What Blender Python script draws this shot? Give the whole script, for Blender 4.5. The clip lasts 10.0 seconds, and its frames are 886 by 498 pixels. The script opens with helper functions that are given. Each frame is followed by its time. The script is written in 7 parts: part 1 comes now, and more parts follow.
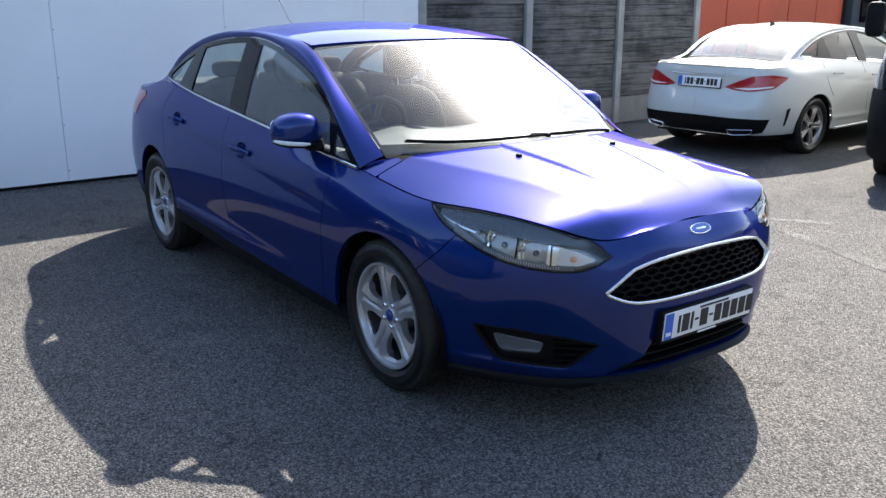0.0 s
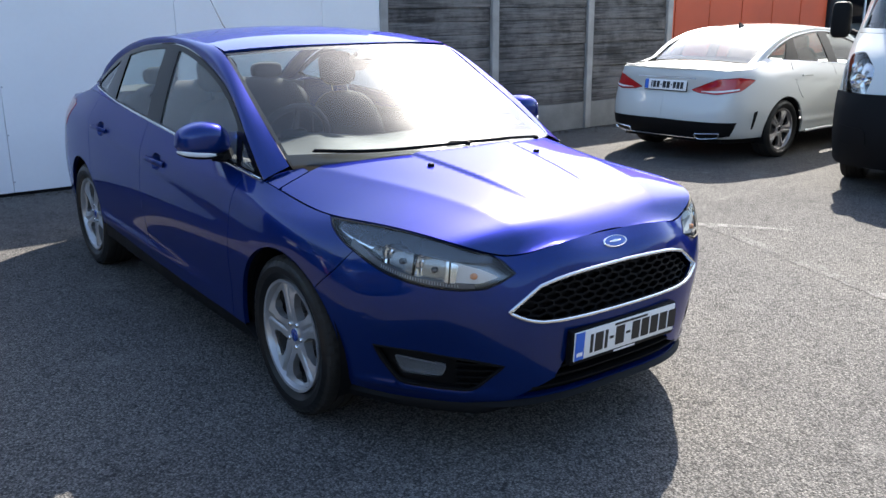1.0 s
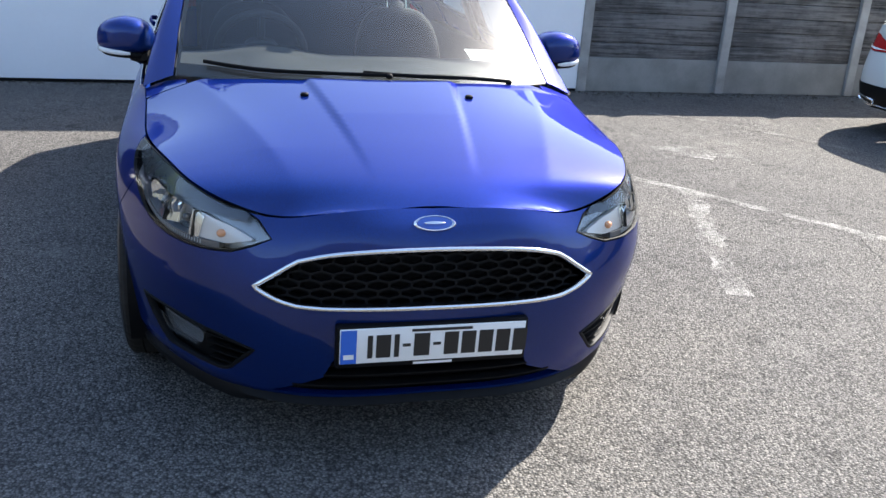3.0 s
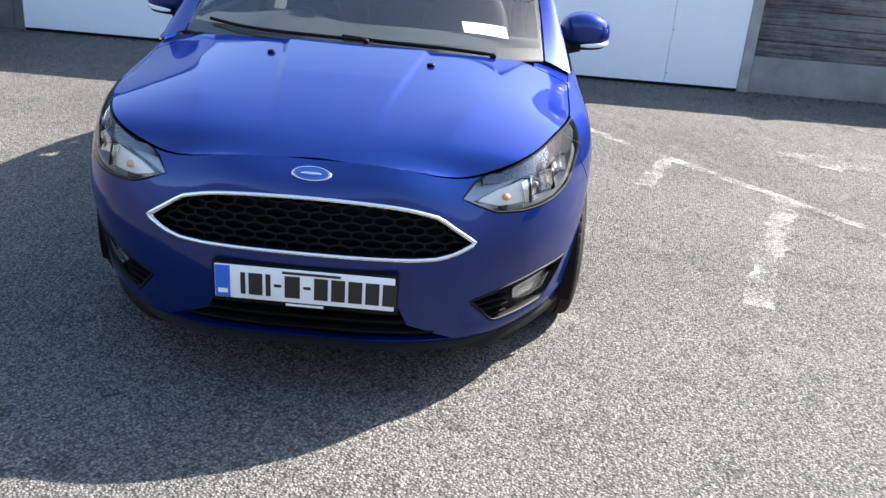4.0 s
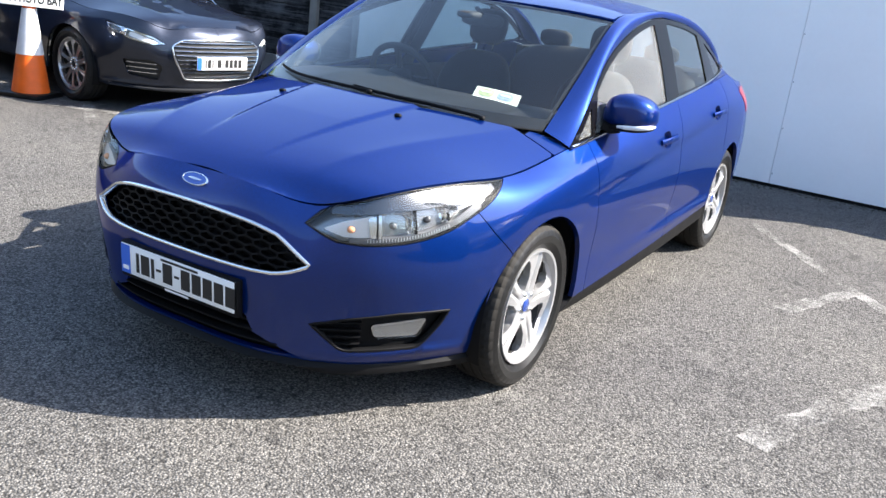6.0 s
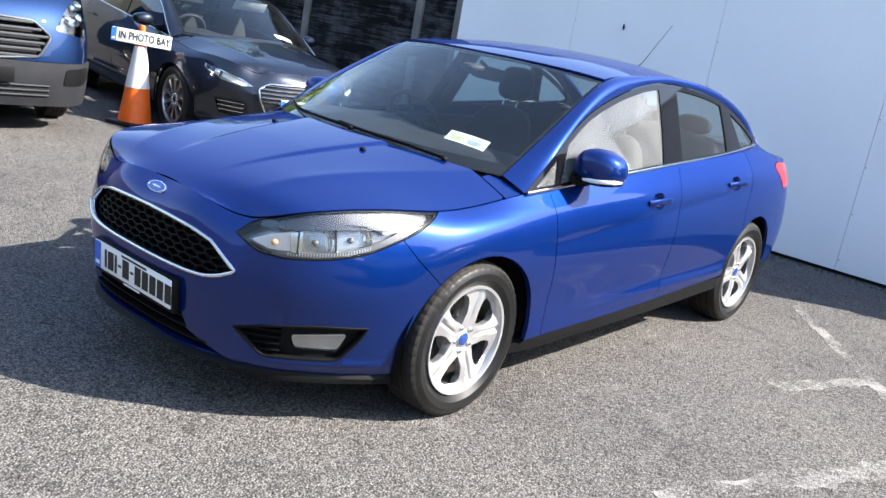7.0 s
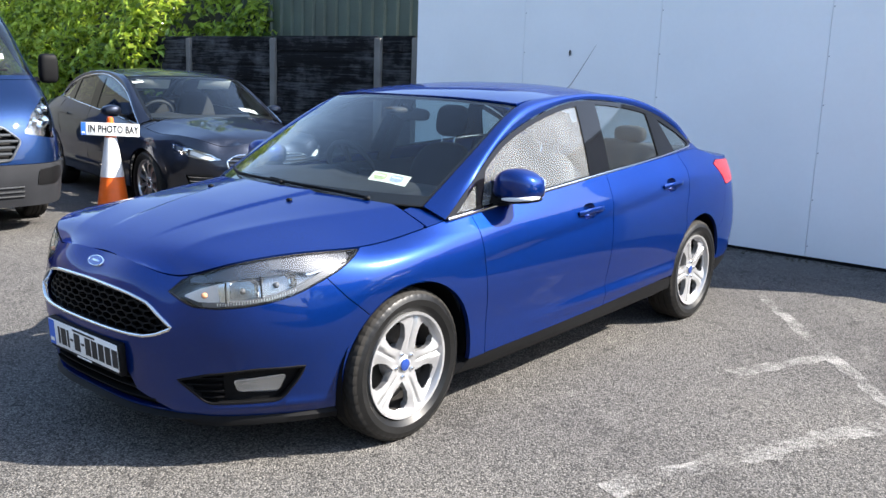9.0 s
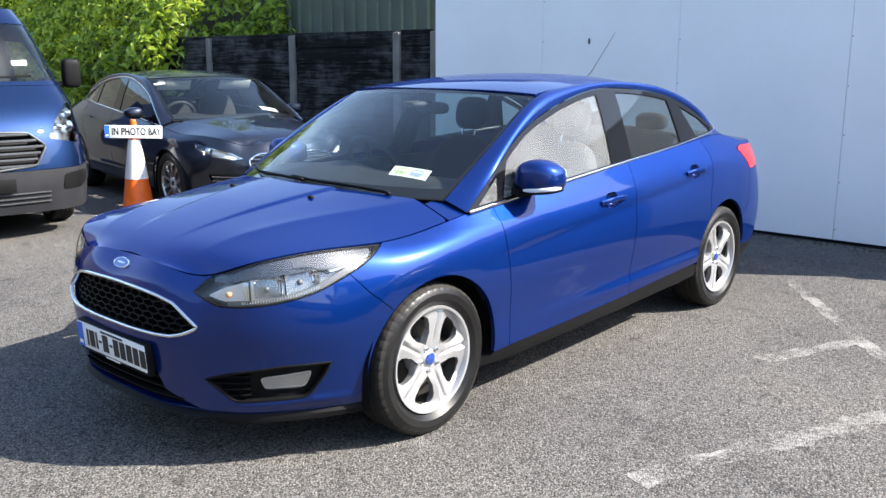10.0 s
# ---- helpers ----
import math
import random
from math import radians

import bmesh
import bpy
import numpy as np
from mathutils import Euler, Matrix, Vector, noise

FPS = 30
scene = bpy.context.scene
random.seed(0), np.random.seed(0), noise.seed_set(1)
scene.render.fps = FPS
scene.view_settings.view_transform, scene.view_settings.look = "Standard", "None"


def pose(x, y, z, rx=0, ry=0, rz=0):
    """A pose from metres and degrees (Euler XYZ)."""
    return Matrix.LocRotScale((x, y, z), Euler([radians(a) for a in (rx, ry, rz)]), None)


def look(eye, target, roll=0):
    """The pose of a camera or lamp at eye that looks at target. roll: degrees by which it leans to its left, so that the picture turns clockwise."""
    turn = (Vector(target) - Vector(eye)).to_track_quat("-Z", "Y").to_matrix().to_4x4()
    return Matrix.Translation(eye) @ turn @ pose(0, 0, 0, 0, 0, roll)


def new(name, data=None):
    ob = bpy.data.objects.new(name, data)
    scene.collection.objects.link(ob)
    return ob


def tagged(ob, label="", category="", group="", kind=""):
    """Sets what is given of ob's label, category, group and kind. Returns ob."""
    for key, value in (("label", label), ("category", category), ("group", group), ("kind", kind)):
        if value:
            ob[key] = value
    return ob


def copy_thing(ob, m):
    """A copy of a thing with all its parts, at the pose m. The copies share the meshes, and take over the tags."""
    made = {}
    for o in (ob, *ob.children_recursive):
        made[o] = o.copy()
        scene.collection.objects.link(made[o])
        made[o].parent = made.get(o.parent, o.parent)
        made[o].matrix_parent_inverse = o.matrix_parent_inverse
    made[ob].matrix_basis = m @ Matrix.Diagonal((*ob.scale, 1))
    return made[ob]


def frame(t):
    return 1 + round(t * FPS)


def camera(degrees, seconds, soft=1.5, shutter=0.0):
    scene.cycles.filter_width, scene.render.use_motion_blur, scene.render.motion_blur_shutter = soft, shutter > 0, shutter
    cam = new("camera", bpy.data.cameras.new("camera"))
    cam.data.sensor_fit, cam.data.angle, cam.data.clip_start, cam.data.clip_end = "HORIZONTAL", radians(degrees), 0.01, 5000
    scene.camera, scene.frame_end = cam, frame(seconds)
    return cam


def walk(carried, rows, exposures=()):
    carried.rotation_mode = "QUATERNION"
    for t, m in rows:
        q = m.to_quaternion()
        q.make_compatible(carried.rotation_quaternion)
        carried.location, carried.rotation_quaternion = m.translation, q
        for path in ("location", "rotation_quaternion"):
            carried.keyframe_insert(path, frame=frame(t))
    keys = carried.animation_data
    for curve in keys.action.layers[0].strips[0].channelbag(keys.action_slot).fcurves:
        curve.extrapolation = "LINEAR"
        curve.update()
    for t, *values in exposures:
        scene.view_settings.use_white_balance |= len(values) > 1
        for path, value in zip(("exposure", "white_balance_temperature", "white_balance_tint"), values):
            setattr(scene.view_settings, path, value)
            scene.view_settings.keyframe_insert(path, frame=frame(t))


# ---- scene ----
cam = camera(53.5, 10.0)
PATH = [
    (0, (-2.684, -2.856, 1.548), (-1.539, -1.308, 1.007), 0.1),
    (0.5, (-2.595, -2.855, 1.547), (-1.435, -1.317, 1.009), -0.2),
    (1, (-2.29, -2.905, 1.533), (-1.137, -1.359, 1.003), -0.4),
    (1.5, (-1.952, -2.924, 1.496), (-0.849, -1.337, 0.982), 0.5),
    (2, (-1.52, -2.913, 1.493), (-0.48, -1.296, 0.94), 5.7),
    (2.5, (-1.036, -2.99, 1.485), (-0.278, -1.245, 0.868), 5.4),
    (2.7, (-0.85, -3.004, 1.485), (-0.202, -1.227, 0.833), 4.9),
    (3.8, (0.23, -3.176, 1.477), (0.299, -1.315, 0.747), 3.4),
    (4, (0.421, -3.219, 1.477), (0.394, -1.36, 0.739), 4.8),
    (4.5, (0.849, -3.199, 1.455), (0.715, -1.36, 0.68), 3.7),
    (5, (1.275, -3.119, 1.473), (0.92, -1.321, 0.673), 3.0),
    (5.5, (1.72, -3.043, 1.473), (1.067, -1.299, 0.745), 5.9),
    (5.7, (1.856, -2.981, 1.454), (1.083, -1.259, 0.792), 5.9),
    (6.8, (2.638, -2.586, 1.474), (1.439, -1.075, 0.946), 10.9),
    (7, (2.752, -2.593, 1.476), (1.537, -1.084, 0.981), 10.2),
    (7.5, (2.998, -2.62, 1.508), (1.774, -1.101, 1.069), 6.4),
    (8, (3.136, -2.536, 1.5), (1.896, -1.02, 1.095), 5.0),
    (8.5, (3.159, -2.514, 1.488), (1.906, -1.007, 1.088), 2.7),
    (9, (3.154, -2.516, 1.483), (1.887, -1.019, 1.09), 1.9),
    (9.5, (3.156, -2.51, 1.48), (1.867, -1.035, 1.077), 1.0),
    (10, (3.157, -2.507, 1.485), (1.851, -1.049, 1.075), 0.1),
]
walk(cam, [(t, look(eye, target, roll)) for t, eye, target, roll in PATH],
     [(0, 1.93), (1.5, 1.93), (2.5, 1.95), (3.8, 2.31), (4.1, 2.31), (4.6, 2.23), (5.5, 2.20), (7.0, 2.15), (8.5, 2.0), (10, 2.04)])

# ---- light ----
SUN_DIR = Vector((1.0, 0.70, 1.0)).normalized()
sun = new("sun", bpy.data.lights.new("sun", "SUN"))
sun.data.energy, sun.data.angle, sun.data.color = 4.25, radians(0.55), (1.0, 0.94, 0.86)
sun.matrix_world = look(SUN_DIR * 50, (0, 0, 0))
world = bpy.data.worlds.new("sky")
scene.world = world
world.use_nodes = True
wt = world.node_tree
sky = wt.nodes.new("ShaderNodeTexSky")
sky.sky_type, sky.sun_disc = "NISHITA", False
sky.sun_elevation = math.asin(SUN_DIR.z)
sky.sun_rotation = math.atan2(SUN_DIR.x, SUN_DIR.y)
background = wt.nodes["Background"]
background.inputs["Strength"].default_value = 0.112
wt.links.new(sky.outputs[0], background.inputs["Color"])

# ---- materials ----
def nodes_of(name):
    m = bpy.data.materials.new(name)
    m.use_nodes = True
    return m, m.node_tree.nodes, m.node_tree.links, m.node_tree.nodes["Principled BSDF"]


def noise_node(nt, vec, scale, detail=4.0, rough=0.55):
    n = nt.nodes.new("ShaderNodeTexNoise")
    n.inputs["Scale"].default_value, n.inputs["Detail"].default_value, n.inputs["Roughness"].default_value = scale, detail, rough
    nt.links.new(vec, n.inputs["Vector"])
    return n.outputs["Fac"]


def ramp_node(nt, fac, stops):
    r = nt.nodes.new("ShaderNodeValToRGB")
    el = r.color_ramp.elements
    while len(el) < len(stops):
        el.new(0.5)
    for e, (p, c) in zip(el, stops):
        e.position, e.color = p, (c if len(c) == 4 else (*c, 1))
    nt.links.new(fac, r.inputs["Fac"])
    return r.outputs["Color"]


def mix_node(nt, a, b, fac, mode="MIX"):
    m = nt.nodes.new("ShaderNodeMix")
    m.data_type, m.blend_type = "RGBA", mode
    for sock, v in ((m.inputs["Factor"], fac), (m.inputs["A"], a), (m.inputs["B"], b)):
        if isinstance(v, bpy.types.NodeSocket):
            nt.links.new(v, sock)
        else:
            sock.default_value = v if isinstance(v, (int, float)) else (*v, 1)[:4]
    return m.outputs["Result"]


def math_node(nt, op, a, b=0.0):
    m = nt.nodes.new("ShaderNodeMath")
    m.operation = op
    for sock, v in ((m.inputs[0], a), (m.inputs[1], b)):
        if isinstance(v, bpy.types.NodeSocket):
            nt.links.new(v, sock)
        else:
            sock.default_value = v
    return m.outputs[0]


def bump_node(nt, height, strength, distance=0.01, normal=None):
    b = nt.nodes.new("ShaderNodeBump")
    b.inputs["Strength"].default_value, b.inputs["Distance"].default_value = strength, distance
    nt.links.new(height, b.inputs["Height"])
    if normal:
        nt.links.new(normal, b.inputs["Normal"])
    return b.outputs["Normal"]


def place_node(nt, kind="Object"):
    return nt.nodes.new("ShaderNodeTexCoord").outputs[kind]


def surface(name, base, rough=0.6, metal=0.0, var=0.25, coarse=3.0, fine=60.0, bump=0.15, spec=0.5, coat=0.0, depth=0.004):
    """A plain surface with two scales of variation in colour, gloss and relief."""
    m, n, l, p = nodes_of(name)
    nt = m.node_tree
    v = place_node(nt)
    big, small = noise_node(nt, v, coarse, 5), noise_node(nt, v, fine, 3)
    dark = tuple(c * (1 - var) for c in base)
    light = tuple(min(1, c * (1 + var * 0.6)) for c in base)
    c1 = ramp_node(nt, big, [(0.3, dark), (0.7, light)])
    c2 = mix_node(nt, c1, ramp_node(nt, small, [(0.35, (0.75,) * 3), (0.65, (1.0,) * 3)]), var, "MULTIPLY")
    l.new(c2, p.inputs["Base Color"])
    r = nt.nodes.new("ShaderNodeMapRange")
    r.inputs["To Min"].default_value, r.inputs["To Max"].default_value = max(0.02, rough * 0.8), min(1, rough * 1.2)
    l.new(big, r.inputs["Value"])
    l.new(r.outputs[0], p.inputs["Roughness"])
    p.inputs["Metallic"].default_value = metal
    p.inputs["Specular IOR Level"].default_value = spec
    p.inputs["Coat Weight"].default_value = coat
    p.inputs["Coat Roughness"].default_value = 0.03
    if bump:
        l.new(bump_node(nt, small, bump, depth), p.inputs["Normal"])
    return m


def clear_glass(name, tint=(1, 1, 1), rough=0.0, dust=0.06, pale_film=0.0, gloss=1.3):
    """Thin glass: mostly see-through, mirror-like at grazing angles, with a dusty film and, where asked, a pale one in
    place of reflections.
    """
    m, n, l, p = nodes_of(name)
    nt = m.node_tree
    g = n.new("ShaderNodeBsdfGlossy")
    g.inputs["Roughness"].default_value = rough
    t = n.new("ShaderNodeBsdfTransparent")
    t.inputs["Color"].default_value = (*tint, 1)
    f = n.new("ShaderNodeLayerWeight")
    f.inputs["Blend"].default_value = 0.5
    rise = math_node(nt, "MULTIPLY", math_node(nt, "POWER", f.outputs["Facing"], 5.0), 0.96)
    k = math_node(nt, "MULTIPLY", math_node(nt, "ADD", rise, 0.04), gloss)
    x = n.new("ShaderNodeMixShader")
    l.new(k, x.inputs[0])
    l.new(t.outputs[0], x.inputs[1])
    l.new(g.outputs[0], x.inputs[2])
    h = n.new("ShaderNodeBsdfGlossy")
    h.inputs["Roughness"].default_value = 0.33
    y = n.new("ShaderNodeMixShader")
    film = ramp_node(nt, noise_node(nt, place_node(nt), 5, 6, 0.7), [(0.3, (0.5,) * 3), (0.7, (1.0,) * 3)])
    l.new(math_node(nt, "MULTIPLY", film, dust), y.inputs[0])
    l.new(x.outputs[0], y.inputs[1])
    l.new(h.outputs[0], y.inputs[2])
    last = y
    # pale diffuse film, standing in for bright reflections the glass lacks
    if pale_film:
        q = n.new("ShaderNodeBsdfDiffuse")
        q.inputs["Color"].default_value = (0.80, 0.81, 0.80, 1)
        last = n.new("ShaderNodeMixShader")
        l.new(math_node(nt, "MULTIPLY", film, pale_film), last.inputs[0])
        l.new(y.outputs[0], last.inputs[1])
        l.new(q.outputs[0], last.inputs[2])
    l.new(last.outputs[0], n["Material Output"].inputs["Surface"])
    return m


def car_paint(name, base, flake, rough=0.30, metal=0.6, coat=1.0, haze=0.008):
    """Metallic paint: a flaked base under a clear lacquer, with faint dust."""
    m, n, l, p = nodes_of(name)
    nt = m.node_tree
    v = place_node(nt)
    w = n.new("ShaderNodeTexVoronoi")
    w.inputs["Scale"].default_value = 900
    l.new(v, w.inputs["Vector"])
    c = mix_node(nt, base, flake, math_node(nt, "MULTIPLY", w.outputs["Color"], 0.8))
    dust = noise_node(nt, v, 2.2, 6, 0.65)
    l.new(c, p.inputs["Base Color"])
    p.inputs["Metallic"].default_value = metal
    p.inputs["Roughness"].default_value = rough
    p.inputs["Specular IOR Level"].default_value = 0.1 if metal else 0.5
    if metal:
        p.inputs["Specular Tint"].default_value = (*(0.10 + 0.75 * k / max(flake) for k in flake), 1)
    p.inputs["Coat Weight"].default_value = coat
    p.inputs["Coat IOR"].default_value = 1.5
    r = n.new("ShaderNodeMapRange")
    r.inputs["From Min"].default_value, r.inputs["From Max"].default_value = 0.35, 0.75
    r.inputs["To Min"].default_value, r.inputs["To Max"].default_value = 0.004, 0.02
    l.new(dust, r.inputs["Value"])
    l.new(r.outputs[0], p.inputs["Coat Roughness"])
    l.new(bump_node(nt, noise_node(nt, v, 220, 2), 0.015, 0.001), p.inputs["Coat Normal"])
    g = n.new("ShaderNodeBsdfGlossy")
    g.inputs["Roughness"].default_value = 0.2
    x = n.new("ShaderNodeMixShader")
    l.new(math_node(nt, "MULTIPLY", dust, haze * 2), x.inputs[0])
    l.new(p.outputs[0], x.inputs[1])
    l.new(g.outputs[0], x.inputs[2])
    l.new(x.outputs[0], n["Material Output"].inputs["Surface"])
    return m


def tarmac_nodes(nt, links):
    """Colour, relief and gloss of worn tarmac with pale chippings, in metres."""
    v = place_node(nt)
    w = nt.nodes.new("ShaderNodeTexVoronoi")
    w.inputs["Scale"].default_value = 125
    links.new(v, w.inputs["Vector"])
    chip = ramp_node(nt, w.outputs["Color"], [(0.0, (0.058, 0.057, 0.056)), (0.45, (0.137, 0.131, 0.124)), (0.75, (0.197, 0.187, 0.175)), (1.0, (0.262, 0.25, 0.232))])
    gap = ramp_node(nt, w.outputs["Distance"], [(0.35, (1, 1, 1)), (0.75, (0.35, 0.35, 0.35))])
    c = mix_node(nt, chip, gap, 0.9, "MULTIPLY")
    clump = ramp_node(nt, noise_node(nt, v, 48, 4, 0.75), [(0.32, (0.42, 0.42, 0.42)), (0.5, (0.98, 0.98, 0.98)), (0.68, (1.2, 1.19, 1.17))])
    c = mix_node(nt, c, clump, 0.75, "MULTIPLY")
    patch = ramp_node(nt, noise_node(nt, v, 0.55, 6, 0.6), [(0.3, (0.72, 0.72, 0.74)), (0.5, (0.95, 0.95, 0.95)), (0.72, (1.12, 1.11, 1.08))])
    c = mix_node(nt, c, patch, 1.0, "MULTIPLY")
    spot = ramp_node(nt, noise_node(nt, v, 5.0, 5, 0.7), [(0.30, (0.45, 0.45, 0.47)), (0.44, (1, 1, 1))])
    c = mix_node(nt, c, spot, 0.8, "MULTIPLY")
    pale = ramp_node(nt, noise_node(nt, v, 1.7, 7, 0.75), [(0.58, (0, 0, 0)), (0.74, (1, 1, 1))])
    c = mix_node(nt, c, (0.26, 0.25, 0.23), math_node(nt, "MULTIPLY", pale, 0.4))
    h = math_node(nt, "ADD", math_node(nt, "MULTIPLY", w.outputs["Distance"], -1.0), math_node(nt, "MULTIPLY", noise_node(nt, v, 30, 3), 0.6))
    return v, c, h


def tarmac(name):
    m, n, l, p = nodes_of(name)
    v, c, h = tarmac_nodes(m.node_tree, l)
    l.new(c, p.inputs["Base Color"])
    l.new(bump_node(m.node_tree, h, 0.9, 0.006), p.inputs["Normal"])
    p.inputs["Roughness"].default_value = 0.85
    p.inputs["Specular IOR Level"].default_value = 0.1
    return m


def worn_paint(name, keep=0.5, base=(0.62, 0.60, 0.56)):
    """Road paint, worn through to the tarmac under it."""
    m, n, l, p = nodes_of(name)
    nt = m.node_tree
    v, c, h = tarmac_nodes(nt, l)
    a = math_node(nt, "ADD", math_node(nt, "MULTIPLY", noise_node(nt, v, 4.0, 6, 0.7), 0.7), math_node(nt, "MULTIPLY", noise_node(nt, v, 45, 4, 0.7), 0.5))
    k = ramp_node(nt, a, [(1.02 - keep, (0, 0, 0)), (1.26 - keep, (1, 1, 1))])
    l.new(mix_node(nt, c, base, math_node(nt, "MULTIPLY", k, 0.85)), p.inputs["Base Color"])
    l.new(bump_node(nt, h, 0.9, 0.006), p.inputs["Normal"])
    p.inputs["Roughness"].default_value = 0.85
    p.inputs["Specular IOR Level"].default_value = 0.1
    return m


M_TARMAC = tarmac("tarmac")
M_LINE = worn_paint("worn_line_paint", 0.465, (0.36, 0.35, 0.33))
M_LINE_FAINT = worn_paint("faint_line_paint", 0.42, (0.34, 0.33, 0.315))
M_LITTER = surface("leaf_litter", (0.045, 0.038, 0.028), 0.9, var=0.5, coarse=6, fine=60, bump=0.2)
M_SCREW = surface("dull_screw_head", (0.42, 0.43, 0.45), 0.5, 0.3, var=0.1, bump=0)
M_WALL = surface("white_wall_panel", (0.80, 0.81, 0.82), 0.5, var=0.05, coarse=0.8, fine=25, bump=0.04)
M_CONCRETE = surface("concrete_post", (0.34, 0.33, 0.31), 0.9, var=0.3, coarse=4, fine=90, bump=0.4)
M_BLACK = surface("black_plastic", (0.005, 0.005, 0.0055), 0.55, spec=0.12, var=0.2, coarse=6, fine=400, bump=0.1, depth=0.001)
M_TREAD = surface("tyre_tread", (0.024, 0.022, 0.0195), 0.8, spec=0.2, var=0.3, coarse=9, fine=120, bump=0.3, depth=0.001)
M_RUBBER = surface("rubber", (0.008, 0.008, 0.008), 0.34, spec=0.35, var=0.3, coarse=9, fine=200, bump=0.15, depth=0.001)
M_CHROME = surface("chrome", (0.78, 0.79, 0.80), 0.08, 1.0, var=0.03, bump=0)


def timber(name, base, worn, amount):
    """Weathered dark boards: long grain, pale worn patches, each board a little different."""
    m, n, l, p = nodes_of(name)
    nt = m.node_tree
    v = nt.nodes.new("ShaderNodeNewGeometry").outputs["Position"]
    mp = n.new("ShaderNodeMapping")
    mp.inputs["Scale"].default_value = (1.2, 6, 26)
    l.new(v, mp.inputs["Vector"])
    grain = noise_node(nt, mp.outputs[0], 1.6, 7, 0.7)
    fine = noise_node(nt, mp.outputs[0], 9, 4, 0.6)
    each = n.new("ShaderNodeObjectInfo").outputs["Random"]
    c = ramp_node(nt, grain, [(0.3, tuple(k * 0.5 for k in base)), (0.55, base), (0.75, tuple(k * 1.5 for k in base))])
    c = mix_node(nt, c, ramp_node(nt, each, [(0, (0.65,) * 3), (1, (1.25,) * 3)]), 1.0, "MULTIPLY")
    wear = ramp_node(nt, math_node(nt, "ADD", math_node(nt, "MULTIPLY", noise_node(nt, v, 2.2, 6, 0.7), 0.6), math_node(nt, "MULTIPLY", grain, 0.5)), [(0.58 - amount * 0.2, (0, 0, 0)), (0.74 - amount * 0.2, (1, 1, 1))])
    c = mix_node(nt, c, worn, math_node(nt, "MULTIPLY", wear, amount))
    l.new(c, p.inputs["Base Color"])
    p.inputs["Roughness"].default_value = 0.85
    p.inputs["Specular IOR Level"].default_value = 0.12
    l.new(bump_node(nt, math_node(nt, "ADD", grain, fine), 0.5, 0.006), p.inputs["Normal"])
    return m


def leaf_mat(name, a, b):
    m, n, l, p = nodes_of(name)
    g = n.new("ShaderNodeNewGeometry").outputs["Random Per Island"]
    l.new(ramp_node(m.node_tree, g, [(0.0, a), (0.6, b), (1.0, tuple(k * 1.5 for k in b))]), p.inputs["Base Color"])
    p.inputs["Roughness"].default_value = 0.3
    p.inputs["Transmission Weight"].default_value = 0.0
    t = n.new("ShaderNodeBsdfTranslucent")
    l.new(ramp_node(m.node_tree, g, [(0.0, (0.14, 0.22, 0.014)), (0.5, (0.55, 0.68, 0.05)), (1.0, (0.95, 0.97, 0.22))]), t.inputs["Color"])
    x = n.new("ShaderNodeMixShader")
    x.inputs[0].default_value = 0.42
    l.new(p.outputs[0], x.inputs[1])
    l.new(t.outputs[0], x.inputs[2])
    l.new(x.outputs[0], n["Material Output"].inputs["Surface"])
    return m


M_FENCE = timber("weathered_board", (0.085, 0.081, 0.078), (0.26, 0.245, 0.235), 0.55)
M_FENCE_DARK = timber("black_stained_board", (0.008, 0.008, 0.009), (0.21, 0.21, 0.215), 0.36)
M_CONCRETE_DARK = surface("dark_concrete_post", (0.17, 0.16, 0.145), 0.9, var=0.3, coarse=4, fine=90, bump=0.4)
M_GRAVEL_BOARD = surface("gravel_board", (0.24, 0.235, 0.22), 0.9, var=0.3, coarse=2.5, fine=70, bump=0.4)
M_GREEN_SHEET = surface("green_sheeting", (0.062, 0.085, 0.062), 0.5, var=0.25, coarse=1.5, fine=40, bump=0.05)
M_ORANGE = surface("orange_cladding", (0.74, 0.11, 0.035), 0.45, var=0.12, coarse=0.6, fine=30, bump=0.03)
M_LEAF = leaf_mat("laurel_leaf", (0.035, 0.085, 0.012), (0.22, 0.32, 0.04))
M_HEDGE_SHADE = surface("hedge_shade", (0.022, 0.020, 0.012), 0.9, var=0.3)
M_FAR_WALL = surface("far_render", (0.10, 0.105, 0.095), 0.8, var=0.2, coarse=0.4, fine=8, bump=0.1)
M_CONE_ORANGE = surface("cone_orange", (0.80, 0.13, 0.01), 0.4, var=0.1, coarse=12, bump=0.03)
M_CONE_WHITE = surface("cone_white_sleeve", (0.75, 0.74, 0.72), 0.35, var=0.1, coarse=12, bump=0.03)
M_WHITE_PAINT = car_paint("white_paint", (0.50, 0.51, 0.48), (0.56, 0.57, 0.54), 0.45, 0.0, 1.0, 0.0)
M_SLATE = car_paint("slate_grey_paint", (0.009, 0.011, 0.017), (0.050, 0.058, 0.084), 0.42, 0.85, 0.8, 0.0)
M_VAN_BLUE = car_paint("mid_blue_paint", (0.005, 0.013, 0.042), (0.011, 0.031, 0.095), 0.5, 0.85, 0.6, 0.0)
M_GREY_PLASTIC = surface("grey_plastic", (0.020, 0.021, 0.024), 0.6, spec=0.15, var=0.2, coarse=5, fine=200, bump=0.1, depth=0.001)
M_GRILLE_GREY = surface("dark_grille_bar", (0.10, 0.105, 0.11), 0.3, 0.5, var=0.1, bump=0)
M_BRONZE_RIM = surface("grey_alloy", (0.42, 0.40, 0.39), 0.3, 0.8, var=0.1, bump=0)

